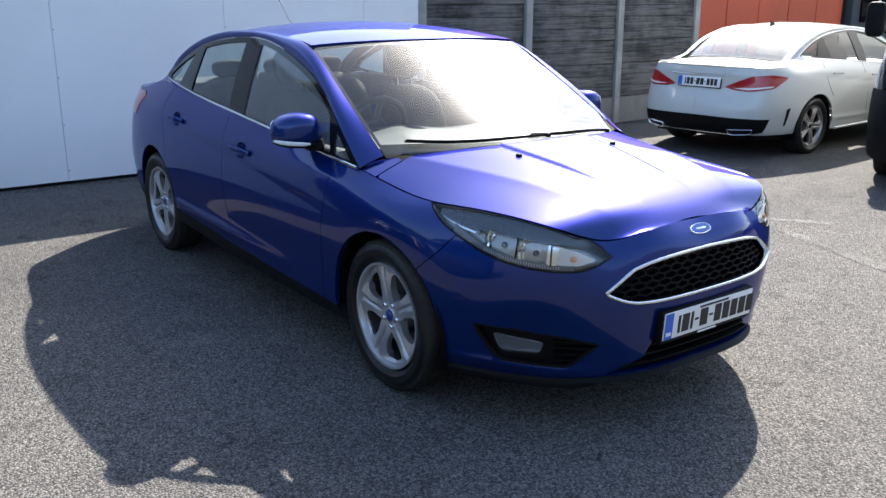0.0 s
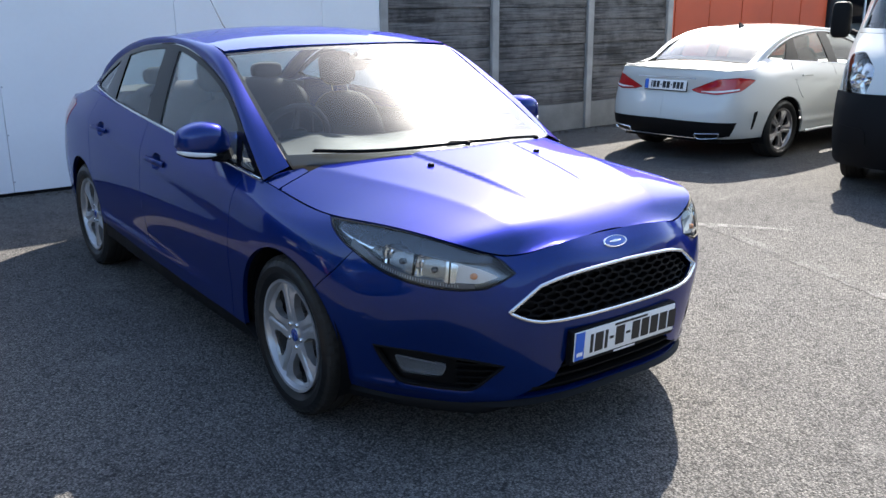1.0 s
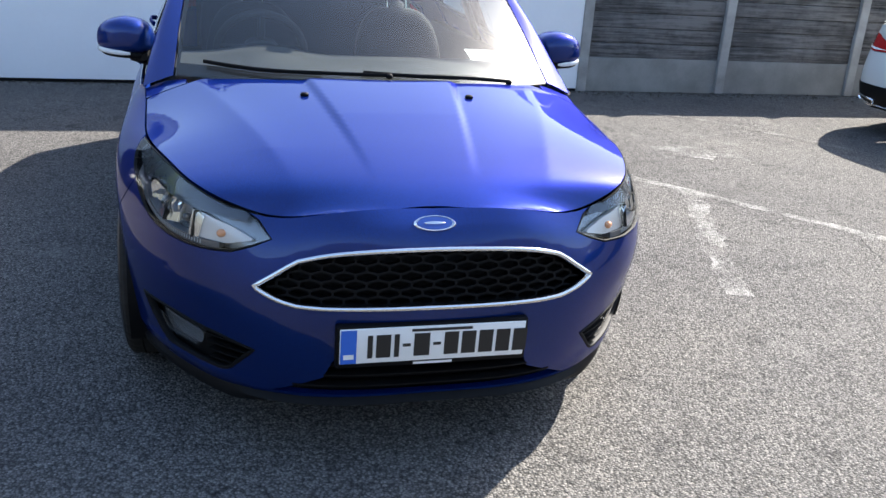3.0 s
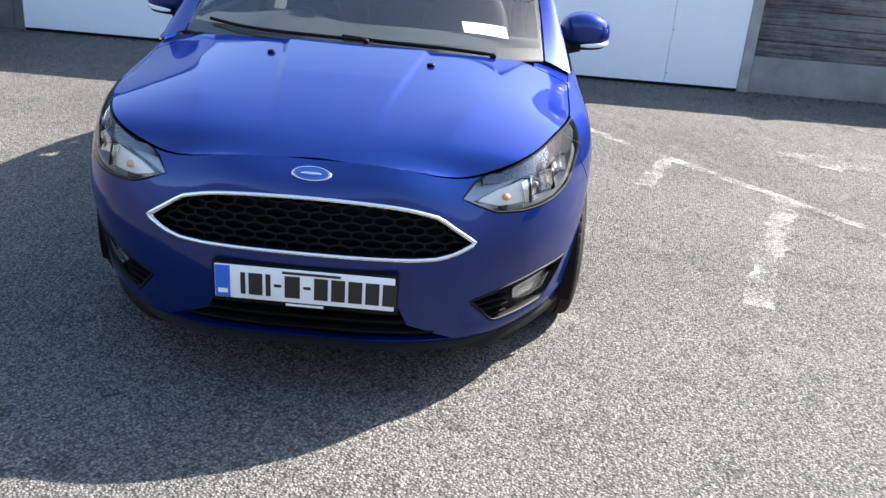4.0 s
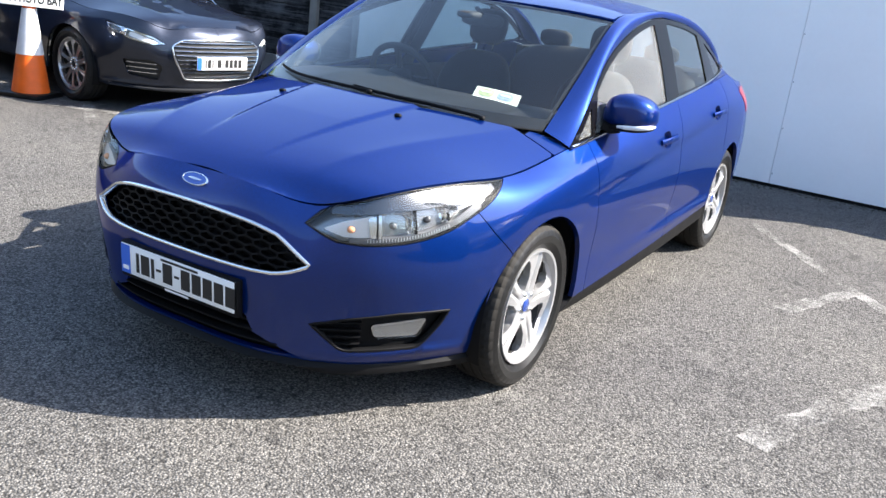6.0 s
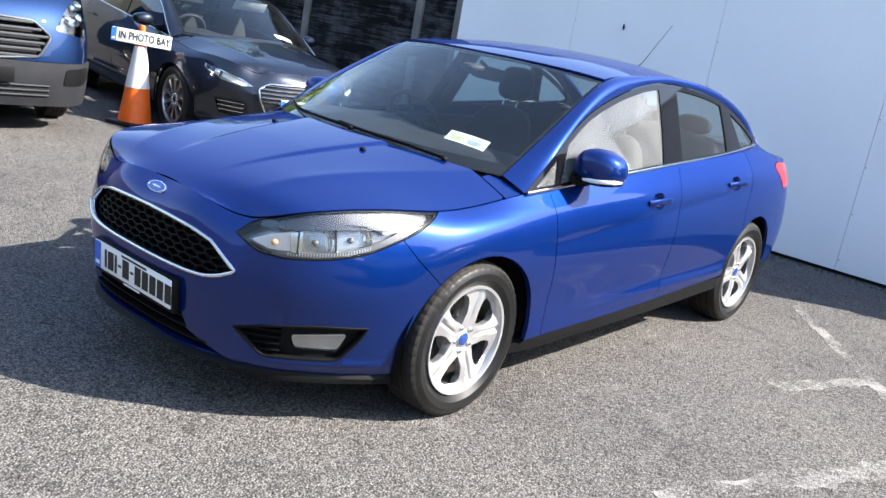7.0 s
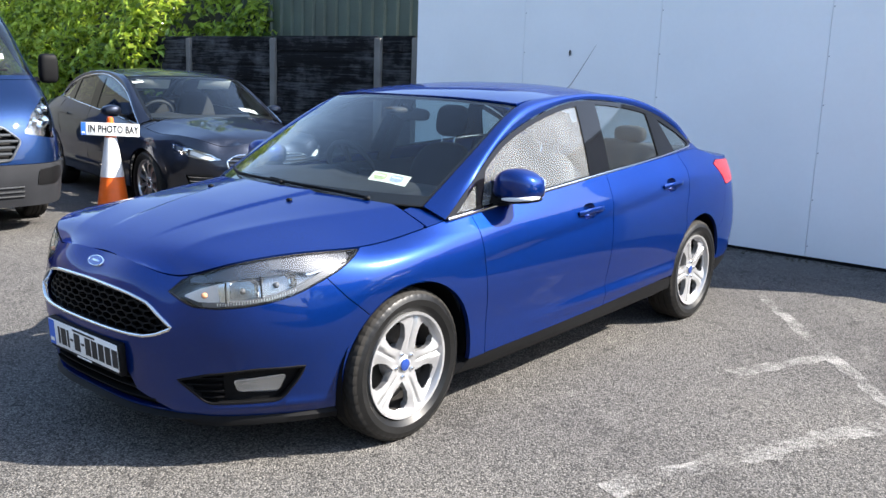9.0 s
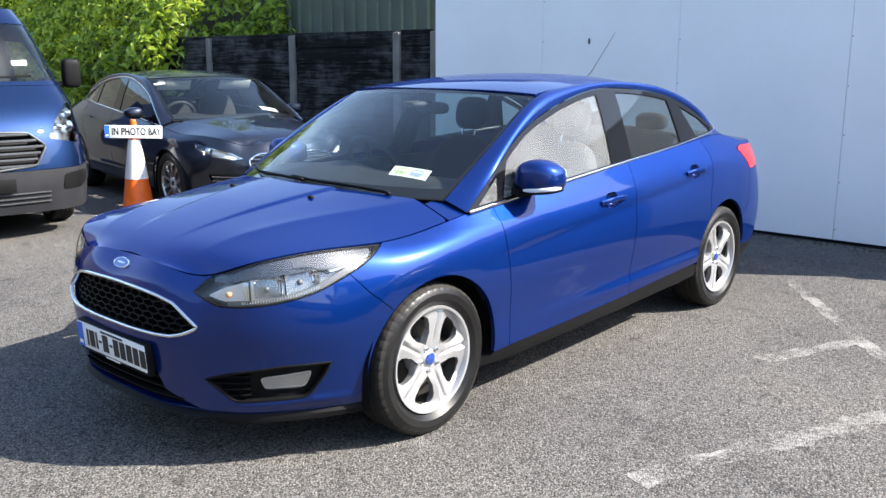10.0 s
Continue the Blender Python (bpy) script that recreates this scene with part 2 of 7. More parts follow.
# ---- mesh helpers ----
def thing(name, label, category, group="", at=None):
    ob = tagged(new(name), label, category, group)
    ob.empty_display_size = 0.1
    if at:
        ob.matrix_basis = at
    return ob


def mesh_of(name, bm, materials, smooth=0.0):
    """A mesh from bm. smooth: the angle in degrees under which edges are shaded round."""
    bm.normal_update()
    if smooth:
        for f in bm.faces:
            f.smooth = True
        for e in bm.edges:
            e.smooth = len(e.link_faces) == 2 and e.calc_face_angle(0) < radians(smooth)
    me = bpy.data.meshes.new(name)
    bm.to_mesh(me)
    bm.free()
    for m in materials if isinstance(materials, (list, tuple)) else (materials,):
        me.materials.append(m)
    return me


def part(name, bm, material, parent, label="", smooth=35, m=None):
    ob = new(name, bm if isinstance(bm, bpy.types.Mesh) else mesh_of(name, bm, material, smooth))
    ob.parent = parent
    if label:
        ob["label"] = label
    if m is not None:
        ob.matrix_basis = m
    return ob


def box(bm, x0, x1, y0, y1, z0, z1, bevel=0.0, m=None):
    r = bmesh.ops.create_cube(bm, size=1.0)
    vs = r["verts"]
    bmesh.ops.scale(bm, vec=(x1 - x0, y1 - y0, z1 - z0), verts=vs)
    bmesh.ops.translate(bm, vec=((x0 + x1) / 2, (y0 + y1) / 2, (z0 + z1) / 2), verts=vs)
    if bevel:
        es = {e for v in vs for e in v.link_edges}
        r2 = bmesh.ops.bevel(bm, geom=list(es), offset=bevel, segments=2, affect="EDGES", profile=0.5)
        vs = [v for v in r2["verts"]] + [v for v in vs if v.is_valid]
    if m is not None:
        bmesh.ops.transform(bm, matrix=m, verts=list({v for v in vs if v.is_valid}))
    return bm


def box_bm(*a, **k):
    return box(bmesh.new(), *a, **k)


def structure(name, bm, material, smooth=0):
    return tagged(new(name, mesh_of(name, bm, material, smooth)), kind="structure")


# ---- setting ----
bm = bmesh.new()
bmesh.ops.create_grid(bm, x_segments=8, y_segments=8, size=220)
tagged(structure("ground", bm, M_TARMAC), "worn grey tarmac yard with pale chippings")

WALL_Y = 5.2
rng = random.Random(5)

# ---- the saloon car's surfaces: nose towards -y, front axle at y = 0, metres ----
def spline_rows(knots):
    """The matrix that turns values at the knots into second derivatives of a natural cubic spline."""
    k = np.asarray(knots, float)
    n, h = len(k), np.diff(k)
    a, b = np.eye(n), np.zeros((n, n))
    for i in range(1, n - 1):
        a[i, i - 1:i + 2] = h[i - 1] / 6, (h[i - 1] + h[i]) / 3, h[i] / 6
        b[i, i - 1:i + 2] = 1 / h[i - 1], -1 / h[i - 1] - 1 / h[i], 1 / h[i]
    return np.linalg.solve(a, b)


def spline_at(knots, values, second, q):
    """values, second: one row for each q, or one row for all."""
    k = np.asarray(knots, float)
    q = np.clip(np.asarray(q, float), k[0], k[-1])
    i = np.clip(np.searchsorted(k, q) - 1, 0, len(k) - 2)
    h = k[i + 1] - k[i]
    u, w = (k[i + 1] - q) / h, (q - k[i]) / h
    r = np.arange(len(q)) if values.ndim == 2 else None
    v0, v1 = (values[r, i], values[r, i + 1]) if r is not None else (values[i], values[i + 1])
    m0, m1 = (second[r, i], second[r, i + 1]) if r is not None else (second[i], second[i + 1])
    return u * v0 + w * v1 + ((u ** 3 - u) * m0 + (w ** 3 - w) * m1) * h * h / 6


def curve(knots, values):
    """A smooth function through the values, natural cubic."""
    v = np.asarray(values, float)
    m = spline_rows(knots) @ v
    return lambda q: spline_at(knots, v, m, np.atleast_1d(np.asarray(q, float)))


# the outline in plan at the widest height, from the nose to the tail
OUT_X = [0, 0.26, 0.40, 0.50, 0.62, 0.745, 0.83, 0.872, 0.893, 0.905, 0.911, 0.911, 0.905, 0.893, 0.866, 0.81, 0.71, 0.48, 0]
OUT_Y = [-0.915, -0.903, -0.872, -0.830, -0.755, -0.605, -0.395, -0.2, 0.0, 0.4, 1.0, 1.6, 2.2, 2.65, 3.0, 3.3, 3.5, 3.605, 3.635]
OUT_A = np.concatenate([[0], np.cumsum(np.hypot(np.diff(OUT_X), np.diff(OUT_Y)))])
_ka = np.concatenate([-OUT_A[2:0:-1], OUT_A, 2 * OUT_A[-1] - OUT_A[-2:-4:-1]])
out_x = curve(_ka, [-x for x in OUT_X[2:0:-1]] + OUT_X + [-x for x in OUT_X[-2:-4:-1]])
out_y = curve(_ka, OUT_Y[2:0:-1] + OUT_Y + OUT_Y[-2:-4:-1])
_fine = np.linspace(0, OUT_A[-1], 4000)
_fx, _fy = out_x(_fine), out_y(_fine)


def along_y(y):
    """The way along the outline at which the flank reaches y."""
    return float(np.interp(y, _fy, _fine))


def along_x(x):
    """The way along the outline at which the nose reaches x."""
    k = np.argmax(_fx)
    return float(np.sign(x) * np.interp(abs(x), _fx[:k], _fine[:k]))


# upright sections at stations along the outline: inset and height of seven control points each
SECTIONS = [
    (along_x(0.0), (0.06, 0.03, 0.008, 0.0, 0.020, 0.050, 0.100), (0.17, 0.25, 0.40, 0.52, 0.65, 0.715, 0.763)),
    (along_x(0.26), (0.06, 0.03, 0.008, 0.0, 0.018, 0.040, 0.075), (0.17, 0.25, 0.40, 0.52, 0.65, 0.715, 0.760)),
    (along_x(0.50), (0.08, 0.045, 0.014, 0.0, 0.020, 0.042, 0.070), (0.17, 0.25, 0.40, 0.53, 0.63, 0.69, 0.738)),
    (along_x(0.62), (0.10, 0.06, 0.030, 0.003, 0.008, 0.022, 0.050), (0.175, 0.25, 0.40, 0.53, 0.64, 0.72, 0.782)),
    (along_x(0.745), (0.105, 0.065, 0.032, 0.006, 0.012, 0.036, 0.076), (0.18, 0.25, 0.40, 0.53, 0.65, 0.745, 0.815)),
    (along_y(-0.395), (0.08, 0.04, 0.014, 0.0, 0.014, 0.046, 0.092), (0.18, 0.25, 0.40, 0.54, 0.66, 0.757, 0.822)),
    (along_y(-0.2), (0.05, 0.02, 0.008, 0.0, 0.007, 0.042, 0.098), (0.19, 0.26, 0.42, 0.58, 0.695, 0.771, 0.819)),
    (along_y(0.0), (0.045, 0.02, 0.008, 0.0, 0.010, 0.046, 0.106), (0.19, 0.26, 0.42, 0.60, 0.73, 0.793, 0.834)),
    (along_y(0.15), (0.045, 0.02, 0.010, 0.0, 0.016, 0.054, 0.106), (0.19, 0.26, 0.42, 0.60, 0.75, 0.814, 0.856)),
    (along_y(0.3), (0.045, 0.02, 0.012, 0.0, 0.022, 0.060, 0.100), (0.19, 0.26, 0.42, 0.60, 0.765, 0.835, 0.880)),
    (along_y(0.6), (0.045, 0.02, 0.016, 0.004, 0.024, 0.056, 0.095), (0.19, 0.26, 0.42, 0.60, 0.78, 0.855, 0.910)),
    (along_y(1.0), (0.045, 0.02, 0.018, 0.004, 0.026, 0.060, 0.095), (0.19, 0.26, 0.42, 0.61, 0.79, 0.88, 0.945)),
    (along_y(1.56), (0.045, 0.02, 0.018, 0.004, 0.026, 0.060, 0.100), (0.19, 0.26, 0.42, 0.62, 0.81, 0.91, 0.992)),
    (along_y(2.1), (0.045, 0.02, 0.012, 0.0, 0.024, 0.062, 0.110), (0.20, 0.27, 0.42, 0.63, 0.83, 0.94, 1.030)),
    (along_y(2.5), (0.05, 0.022, 0.008, 0.0, 0.020, 0.065, 0.125), (0.20, 0.27, 0.42, 0.64, 0.85, 0.965, 1.060)),
    (along_y(2.8), (0.055, 0.025, 0.008, 0.0, 0.018, 0.066, 0.140), (0.21, 0.28, 0.42, 0.64, 0.84, 0.955, 1.060)),
    (along_y(3.15), (0.065, 0.03, 0.008, 0.0, 0.016, 0.050, 0.105), (0.22, 0.29, 0.43, 0.62, 0.82, 0.925, 1.000)),
    (along_y(3.42), (0.07, 0.03, 0.005, 0.0, 0.03, 0.060, 0.09), (0.24, 0.30, 0.43, 0.60, 0.80, 0.91, 0.985)),
    (float(OUT_A[-2]), (0.07, 0.03, 0.0, 0.02, 0.07, 0.07, 0.09), (0.25, 0.31, 0.43, 0.60, 0.77, 0.90, 0.985)),
    (float(OUT_A[-1]), (0.07, 0.03, 0.0, 0.02, 0.08, 0.07, 0.09), (0.25, 0.31, 0.43, 0.60, 0.77, 0.90, 0.988)),
]
SEC_A = [s[0] for s in SECTIONS]
_mirror_a = [-a for a in SEC_A[1:3][::-1]] + SEC_A
_inset = np.array([s[1] for s in SECTIONS[1:3][::-1]] + [s[1] for s in SECTIONS])
_level = np.array([s[2] for s in SECTIONS[1:3][::-1]] + [s[2] for s in SECTIONS])
_sec_second = spline_rows(_mirror_a)
_inset2, _level2 = _sec_second @ _inset, _sec_second @ _level
V_KNOTS = np.arange(7.0)
_v_second = spline_rows(V_KNOTS)


def section_at(a):
    cols = range(7)
    d = np.stack([spline_at(_mirror_a, _inset[:, k], _inset2[:, k], a) for k in cols], 1)
    z = np.stack([spline_at(_mirror_a, _level[:, k], _level2[:, k], a) for k in cols], 1)
    return d, z


def hull(a, z):
    """The flank and nose at the way a along the outline (negative: the car's right) and the height z."""
    a, z = np.atleast_1d(np.asarray(a, float)), np.atleast_1d(np.asarray(z, float))
    side, a = np.where(a < 0, -1.0, 1.0), np.abs(a)
    d, lev = section_at(a)
    lev2 = lev @ _v_second.T
    lo, hi = np.zeros(len(a)), np.full(len(a), 6.0)
    for _ in range(26):
        mid = (lo + hi) / 2
        under = spline_at(V_KNOTS, lev, lev2, mid) < z
        lo, hi = np.where(under, mid, lo), np.where(under, hi, mid)
    v = (lo + hi) / 2
    inset = spline_at(V_KNOTS, d, d @ _v_second.T, v)
    # the pressed line along the doors
    yy = out_y(a)
    below = 0.672 + 0.088 * yy - z
    fade = np.clip((yy - 0.15) / 0.5, 0, 1) * np.clip((2.9 - yy) / 0.5, 0, 1)
    inset = inset + 0.010 * fade / (1 + np.exp(-(below - 0.018) / 0.009)) * np.exp(-np.clip(below, 0, None) / 0.09)
    # the flare along the foot of the doors
    inset = inset - 0.012 * np.clip((yy - 0.6) / 0.9, 0, 1) * np.clip((2.35 - yy) / 0.15, 0, 1) * np.exp(-((z - 0.335 - 0.022 * yy) / 0.032) ** 2)
    # the edge that runs under the fog lamps
    inset = inset - 0.011 * np.clip((a - 0.42) / 0.12, 0, 1) * np.clip((1.14 - a) / 0.2, 0, 1) * np.exp(-((z - 0.244 - 0.02 * (a - 0.5)) / 0.016) ** 2)
    e = 1e-3
    tx, ty = out_x(a + e) - out_x(a - e), out_y(a + e) - out_y(a - e)
    n = np.hypot(tx, ty)
    x = out_x(a) - ty / n * inset
    y = out_y(a) + tx / n * inset
    return np.stack([x * side, y, np.clip(z, lev[:, 0], lev[:, 6])], 1)


def hull_top(a):
    """The upper edge of the hull at a."""
    _, lev = section_at(np.abs(np.atleast_1d(np.asarray(a, float))))
    return lev[:, 6]


def hull_at(x, y, z):
    """The way along the outline at which the hull comes nearest to a place at the height z."""
    q = np.linspace(0.0, 2.2, 900)
    p = hull(q, np.full(900, z))
    return float(q[np.argmin(np.hypot(p[:, 0] - x, p[:, 1] - y))])


# glasshouse flank: half width by y and z
_gx = curve([0.0, 0.26, 0.6, 1.0, 1.65, 2.2, 2.5, 2.8, 3.2], [0.77, 0.805, 0.825, 0.835, 0.84, 0.825, 0.80, 0.765, 0.70])


def flank(y, z, side=1.0):
    y, z = np.atleast_1d(np.asarray(y, float)), np.atleast_1d(np.asarray(z, float))
    h = z - 0.9
    return np.stack([side * (_gx(y) - 0.34 * h - 0.2 * h * h * np.sign(h)), y, z], 1)


# bonnet, screens, roof and boot lid: heights over the plan
_edge_a = np.linspace(along_x(0.001), along_y(0.26), 90)
_edge = hull(_edge_a, hull_top(_edge_a))
bonnet_mid = curve([-0.83, -0.78, -0.65, -0.45, -0.2, 0.0, 0.15, 0.3], [0.753, 0.787, 0.840, 0.885, 0.928, 0.957, 0.976, 0.992])
_ex, _ey, _ez = _edge.T
_outer = _edge[_edge[:, 0] > 0.28]


def bonnet(x, y):
    """Height of the bonnet, with its two folds, which run in towards the nose."""
    x, y = np.atleast_1d(np.asarray(x, float)), np.atleast_1d(np.asarray(y, float))
    xe, ze, zc = np.interp(y, _outer[:, 1], _outer[:, 0]), np.interp(y, _outer[:, 1], _outer[:, 2]), bonnet_mid(y)
    q = np.clip(np.abs(x) / np.maximum(xe, 0.02), 0, 1)
    fold = np.clip((0.255 + 0.15 * y - np.abs(x)) / 0.032 + 0.5, 0, 1)
    fold = fold * fold * (3 - 2 * fold) * np.clip((y + 0.72) / 0.4, 0, 1) * np.clip((0.25 - y) / 0.2, 0, 1)
    # the outer crease, from the pillar's foot to the nose
    away = np.abs(x) - (0.575 + 0.29 * y)
    crest = np.exp(-np.sqrt(away * away + 0.00012) / 0.075) * np.clip((y + 0.80) / 0.25, 0, 1) * (1 - q ** 6)
    z = zc + (ze - zc) * q ** 2.9 + 0.009 * fold + 0.010 * crest
    return np.stack([x, y, z], 1)


def over(mid, crown, power=2.0, half=0.6):
    """A surface over the plan: height along the middle, falling off towards the sides."""
    def lift(x, y):
        x, y = np.atleast_1d(np.asarray(x, float)), np.atleast_1d(np.asarray(y, float))
        return np.stack([x, y, mid(y) - crown(y) * (np.abs(x) / half) ** power], 1)
    return lift


screen = over(curve([-0.1, 0.2, 0.5, 0.75, 0.9, 1.1], [0.897, 1.045, 1.186, 1.298, 1.364, 1.437]), curve([-0.1, 0.2, 0.6, 1.1], [0.13, 0.118, 0.088, 0.052]), 2.2, 0.65)
roof = over(curve([0.8, 0.9, 1.1, 1.5, 1.9, 2.2, 2.5], [1.345, 1.367, 1.402, 1.436, 1.433, 1.402, 1.345]), curve([0.8, 1.0, 1.5, 2.0, 2.5], [0.026, 0.032, 0.046, 0.051, 0.056]), 2.4, 0.6)
rear_screen = over(curve([2.2, 2.4, 2.7, 3.0, 3.1], [1.402, 1.358, 1.236, 1.060, 0.995]), lambda y: 0.055 + 0.0 * y, 2.2, 0.6)
boot = over(curve([2.85, 3.0, 3.3, 3.45, 3.55, 3.64], [1.052, 1.053, 1.040, 1.023, 0.998, 0.96]), lambda y: 0.045 + 0.0 * y, 2.5, 0.7)

from mathutils.geometry import delaunay_2d_cdt


def inside(poly, pts):
    """Which of the points lie in the polygon."""
    p, q = np.asarray(poly, float), np.asarray(pts, float)
    r = np.zeros(len(q), bool)
    for (x0, y0), (x1, y1) in zip(p, np.roll(p, -1, 0)):
        c = (y0 > q[:, 1]) != (y1 > q[:, 1])
        with np.errstate(divide="ignore", invalid="ignore"):
            r ^= c & (q[:, 0] < (x1 - x0) * (q[:, 1] - y0) / (y1 - y0) + x0)
    return r


def densify(poly, step):
    out = []
    p = np.asarray(poly, float)
    for a, b in zip(p, np.roll(p, -1, 0)):
        n = max(1, int(np.ceil(np.hypot(*(b - a)) / step)))
        out += [a + (b - a) * i / n for i in range(n)]
    return np.array(out)


def rounded(poly, r=0.02, n=4, sharp=()):
    """The polygon with its corners rounded, but for the sharp ones."""
    p = np.asarray(poly, float)
    out = []
    for i, c in enumerate(p):
        if i in sharp:
            out.append(c)
            continue
        a, b = p[i - 1] - c, p[(i + 1) % len(p)] - c
        la, lb = np.hypot(*a), np.hypot(*b)
        k = min(r, la * 0.45, lb * 0.45)
        s, e = c + a / la * k, c + b / lb * k
        out += [(1 - t) ** 2 * s + 2 * t * (1 - t) * c + t * t * e for t in np.linspace(0, 1, n)]
    return np.array(out)


def shrink(poly, d):
    """The polygon with each side moved inwards by d."""
    p = np.asarray(poly, float)
    area = np.sum(p[:, 0] * np.roll(p[:, 1], -1) - np.roll(p[:, 0], -1) * p[:, 1])
    e = np.roll(p, -1, 0) - p
    n = np.stack([-e[:, 1], e[:, 0]], 1) / np.maximum(np.hypot(e[:, 0], e[:, 1]), 1e-9)[:, None] * np.sign(area)
    m = n + np.roll(n, 1, 0)
    m /= np.maximum(np.hypot(m[:, 0], m[:, 1]), 0.4)[:, None]
    return p + m * d


def smooth_line(pts, n=8):
    """A smooth open line through the points."""
    p = np.asarray(pts, float)
    k = np.concatenate([[0], np.cumsum(np.linalg.norm(np.diff(p, axis=0), axis=1))])
    q = np.linspace(0, k[-1], n * (len(p) - 1) + 1)
    return np.stack([curve(k, p[:, i])(q) for i in range(p.shape[1])], 1)


def sheet(name, poly, lift, material, parent, holes=(), step=0.03, lip=0.02, gap=0.0022, push=0.0, label="", centre=(0, 1.3, 0.5)):
    """A part of a curved surface: the polygon in the surface's own two ways, lifted into space, its rim turned in by lip."""
    outer = densify(shrink(poly, gap) if gap else poly, step)
    rings = [outer] + [densify(shrink(h, -gap) if gap else h, step) for h in holes]
    lo, hi = outer.min(0), outer.max(0)
    gx, gy = np.meshgrid(np.arange(lo[0] + step / 2, hi[0], step), np.arange(lo[1] + step / 2, hi[1], step * 0.87))
    gx[1::2] += step / 2
    grid = np.stack([gx.ravel(), gy.ravel()], 1)
    keep = inside(outer, grid)
    for h in rings[1:]:
        keep &= ~inside(h, grid)
    rim = np.concatenate(rings)
    grid = grid[keep]
    if len(grid):
        near = np.min(np.hypot(grid[:, None, 0] - rim[None, :, 0], grid[:, None, 1] - rim[None, :, 1]), 1)
        grid = grid[near > step * 0.45]
    co = [Vector(c) for c in np.concatenate([rim, grid])]
    edges, base = [], 0
    for r in rings:
        edges += [(base + i, base + (i + 1) % len(r)) for i in range(len(r))]
        base += len(r)
    vs, _, fs, _, _, _ = delaunay_2d_cdt(co, edges, [], 0, 1e-6)
    uv = np.array([v[:] for v in vs])
    fs = [f for f in fs]
    mid = np.array([uv[list(f)].mean(0) for f in fs])
    ok = inside(outer, mid)
    for h in rings[1:]:
        ok &= ~inside(h, mid)
    fs = [tuple(f) for f, k in zip(fs, ok) if k]
    e = 1e-3
    p = lift(uv[:, 0], uv[:, 1])
    n = np.cross(lift(uv[:, 0] + e, uv[:, 1]) - lift(uv[:, 0] - e, uv[:, 1]), lift(uv[:, 0], uv[:, 1] + e) - lift(uv[:, 0], uv[:, 1] - e))
    n /= np.maximum(np.linalg.norm(n, axis=1), 1e-12)[:, None]
    out = p - np.array(centre)
    out[:, 1] *= 0.4
    if np.median(np.sum(n * out, 1)) < 0:
        n = -n
    p = p + n * push
    verts, norms, faces = [tuple(c) for c in p], [tuple(c) for c in n], []
    for f in fs:
        a, b, c = (p[i] for i in f[:3])
        faces.append(f if np.dot(np.cross(b - a, c - a), n[f[0]]) > 0 else f[::-1])
    if lip:
        count = {}
        for f in faces:
            for i, j in zip(f, f[1:] + f[:1]):
                count[(i, j)] = 1
        for (i, j) in [k for k in count if (k[1], k[0]) not in count]:
            d = np.cross(p[j] - p[i], n[i])
            d /= max(np.linalg.norm(d), 1e-9)
            b = len(verts)
            verts += [tuple(p[i]), tuple(p[j]), tuple(p[j] - n[j] * lip), tuple(p[i] - n[i] * lip)]
            norms += [tuple(d)] * 4
            faces.append((b + 1, b, b + 3, b + 2))
    me = bpy.data.meshes.new(name)
    me.from_pydata(verts, [], faces)
    me.update()
    for f in me.polygons:
        f.use_smooth = True
    me.normals_split_custom_set_from_vertices(norms)
    me.materials.append(material)
    return part(name, me, material, parent, label)


def loft(rows, close=False, caps=False):
    """A skin over rows of points, each row as long as the others. close: the rows are rings."""
    bm = bmesh.new()
    vs = [[bm.verts.new(tuple(map(float, c))) for c in r] for r in rows]
    n = len(rows[0])
    for a, b in zip(vs, vs[1:]):
        for i in range(n if close else n - 1):
            j = (i + 1) % n
            try:
                bm.faces.new((a[i], a[j], b[j], b[i]))
            except ValueError:
                pass
    if caps and close:
        bm.faces.new(vs[0][::-1])
        bm.faces.new(vs[-1])
    bmesh.ops.remove_doubles(bm, verts=bm.verts, dist=1e-5)
    bmesh.ops.recalc_face_normals(bm, faces=bm.faces)
    return bm


def bar(pts, w, h, up=(0, 0, 1), sides=8, taper=None, power=2.0):
    """A bar with a rounded section, w wide and h high, along a line."""
    p = np.asarray(pts, float)
    rows = []
    for i, c in enumerate(p):
        t = p[min(i + 1, len(p) - 1)] - p[max(i - 1, 0)]
        t /= np.linalg.norm(t)
        s = np.cross(t, up)
        s /= np.linalg.norm(s)
        u = np.cross(s, t)
        k = taper[i] if taper is not None else 1.0
        ring = []
        for j in range(sides):
            a = 2 * math.pi * (j + 0.5) / sides
            ca, sa = math.cos(a), math.sin(a)
            ring.append(c + k * (s * w / 2 * math.copysign(abs(ca) ** (2 / power), ca) + u * h / 2 * math.copysign(abs(sa) ** (2 / power), sa)))
        rows.append(ring)
    return loft(rows, True, True)


def lathe(profile, n=48, axis="x"):
    """A turned body: (radius, height) pairs about the x axis."""
    rows = []
    for r, h in profile:
        rows.append([(h, r * math.cos(2 * math.pi * i / n), r * math.sin(2 * math.pi * i / n)) for i in range(n)])
    return loft(rows, True)


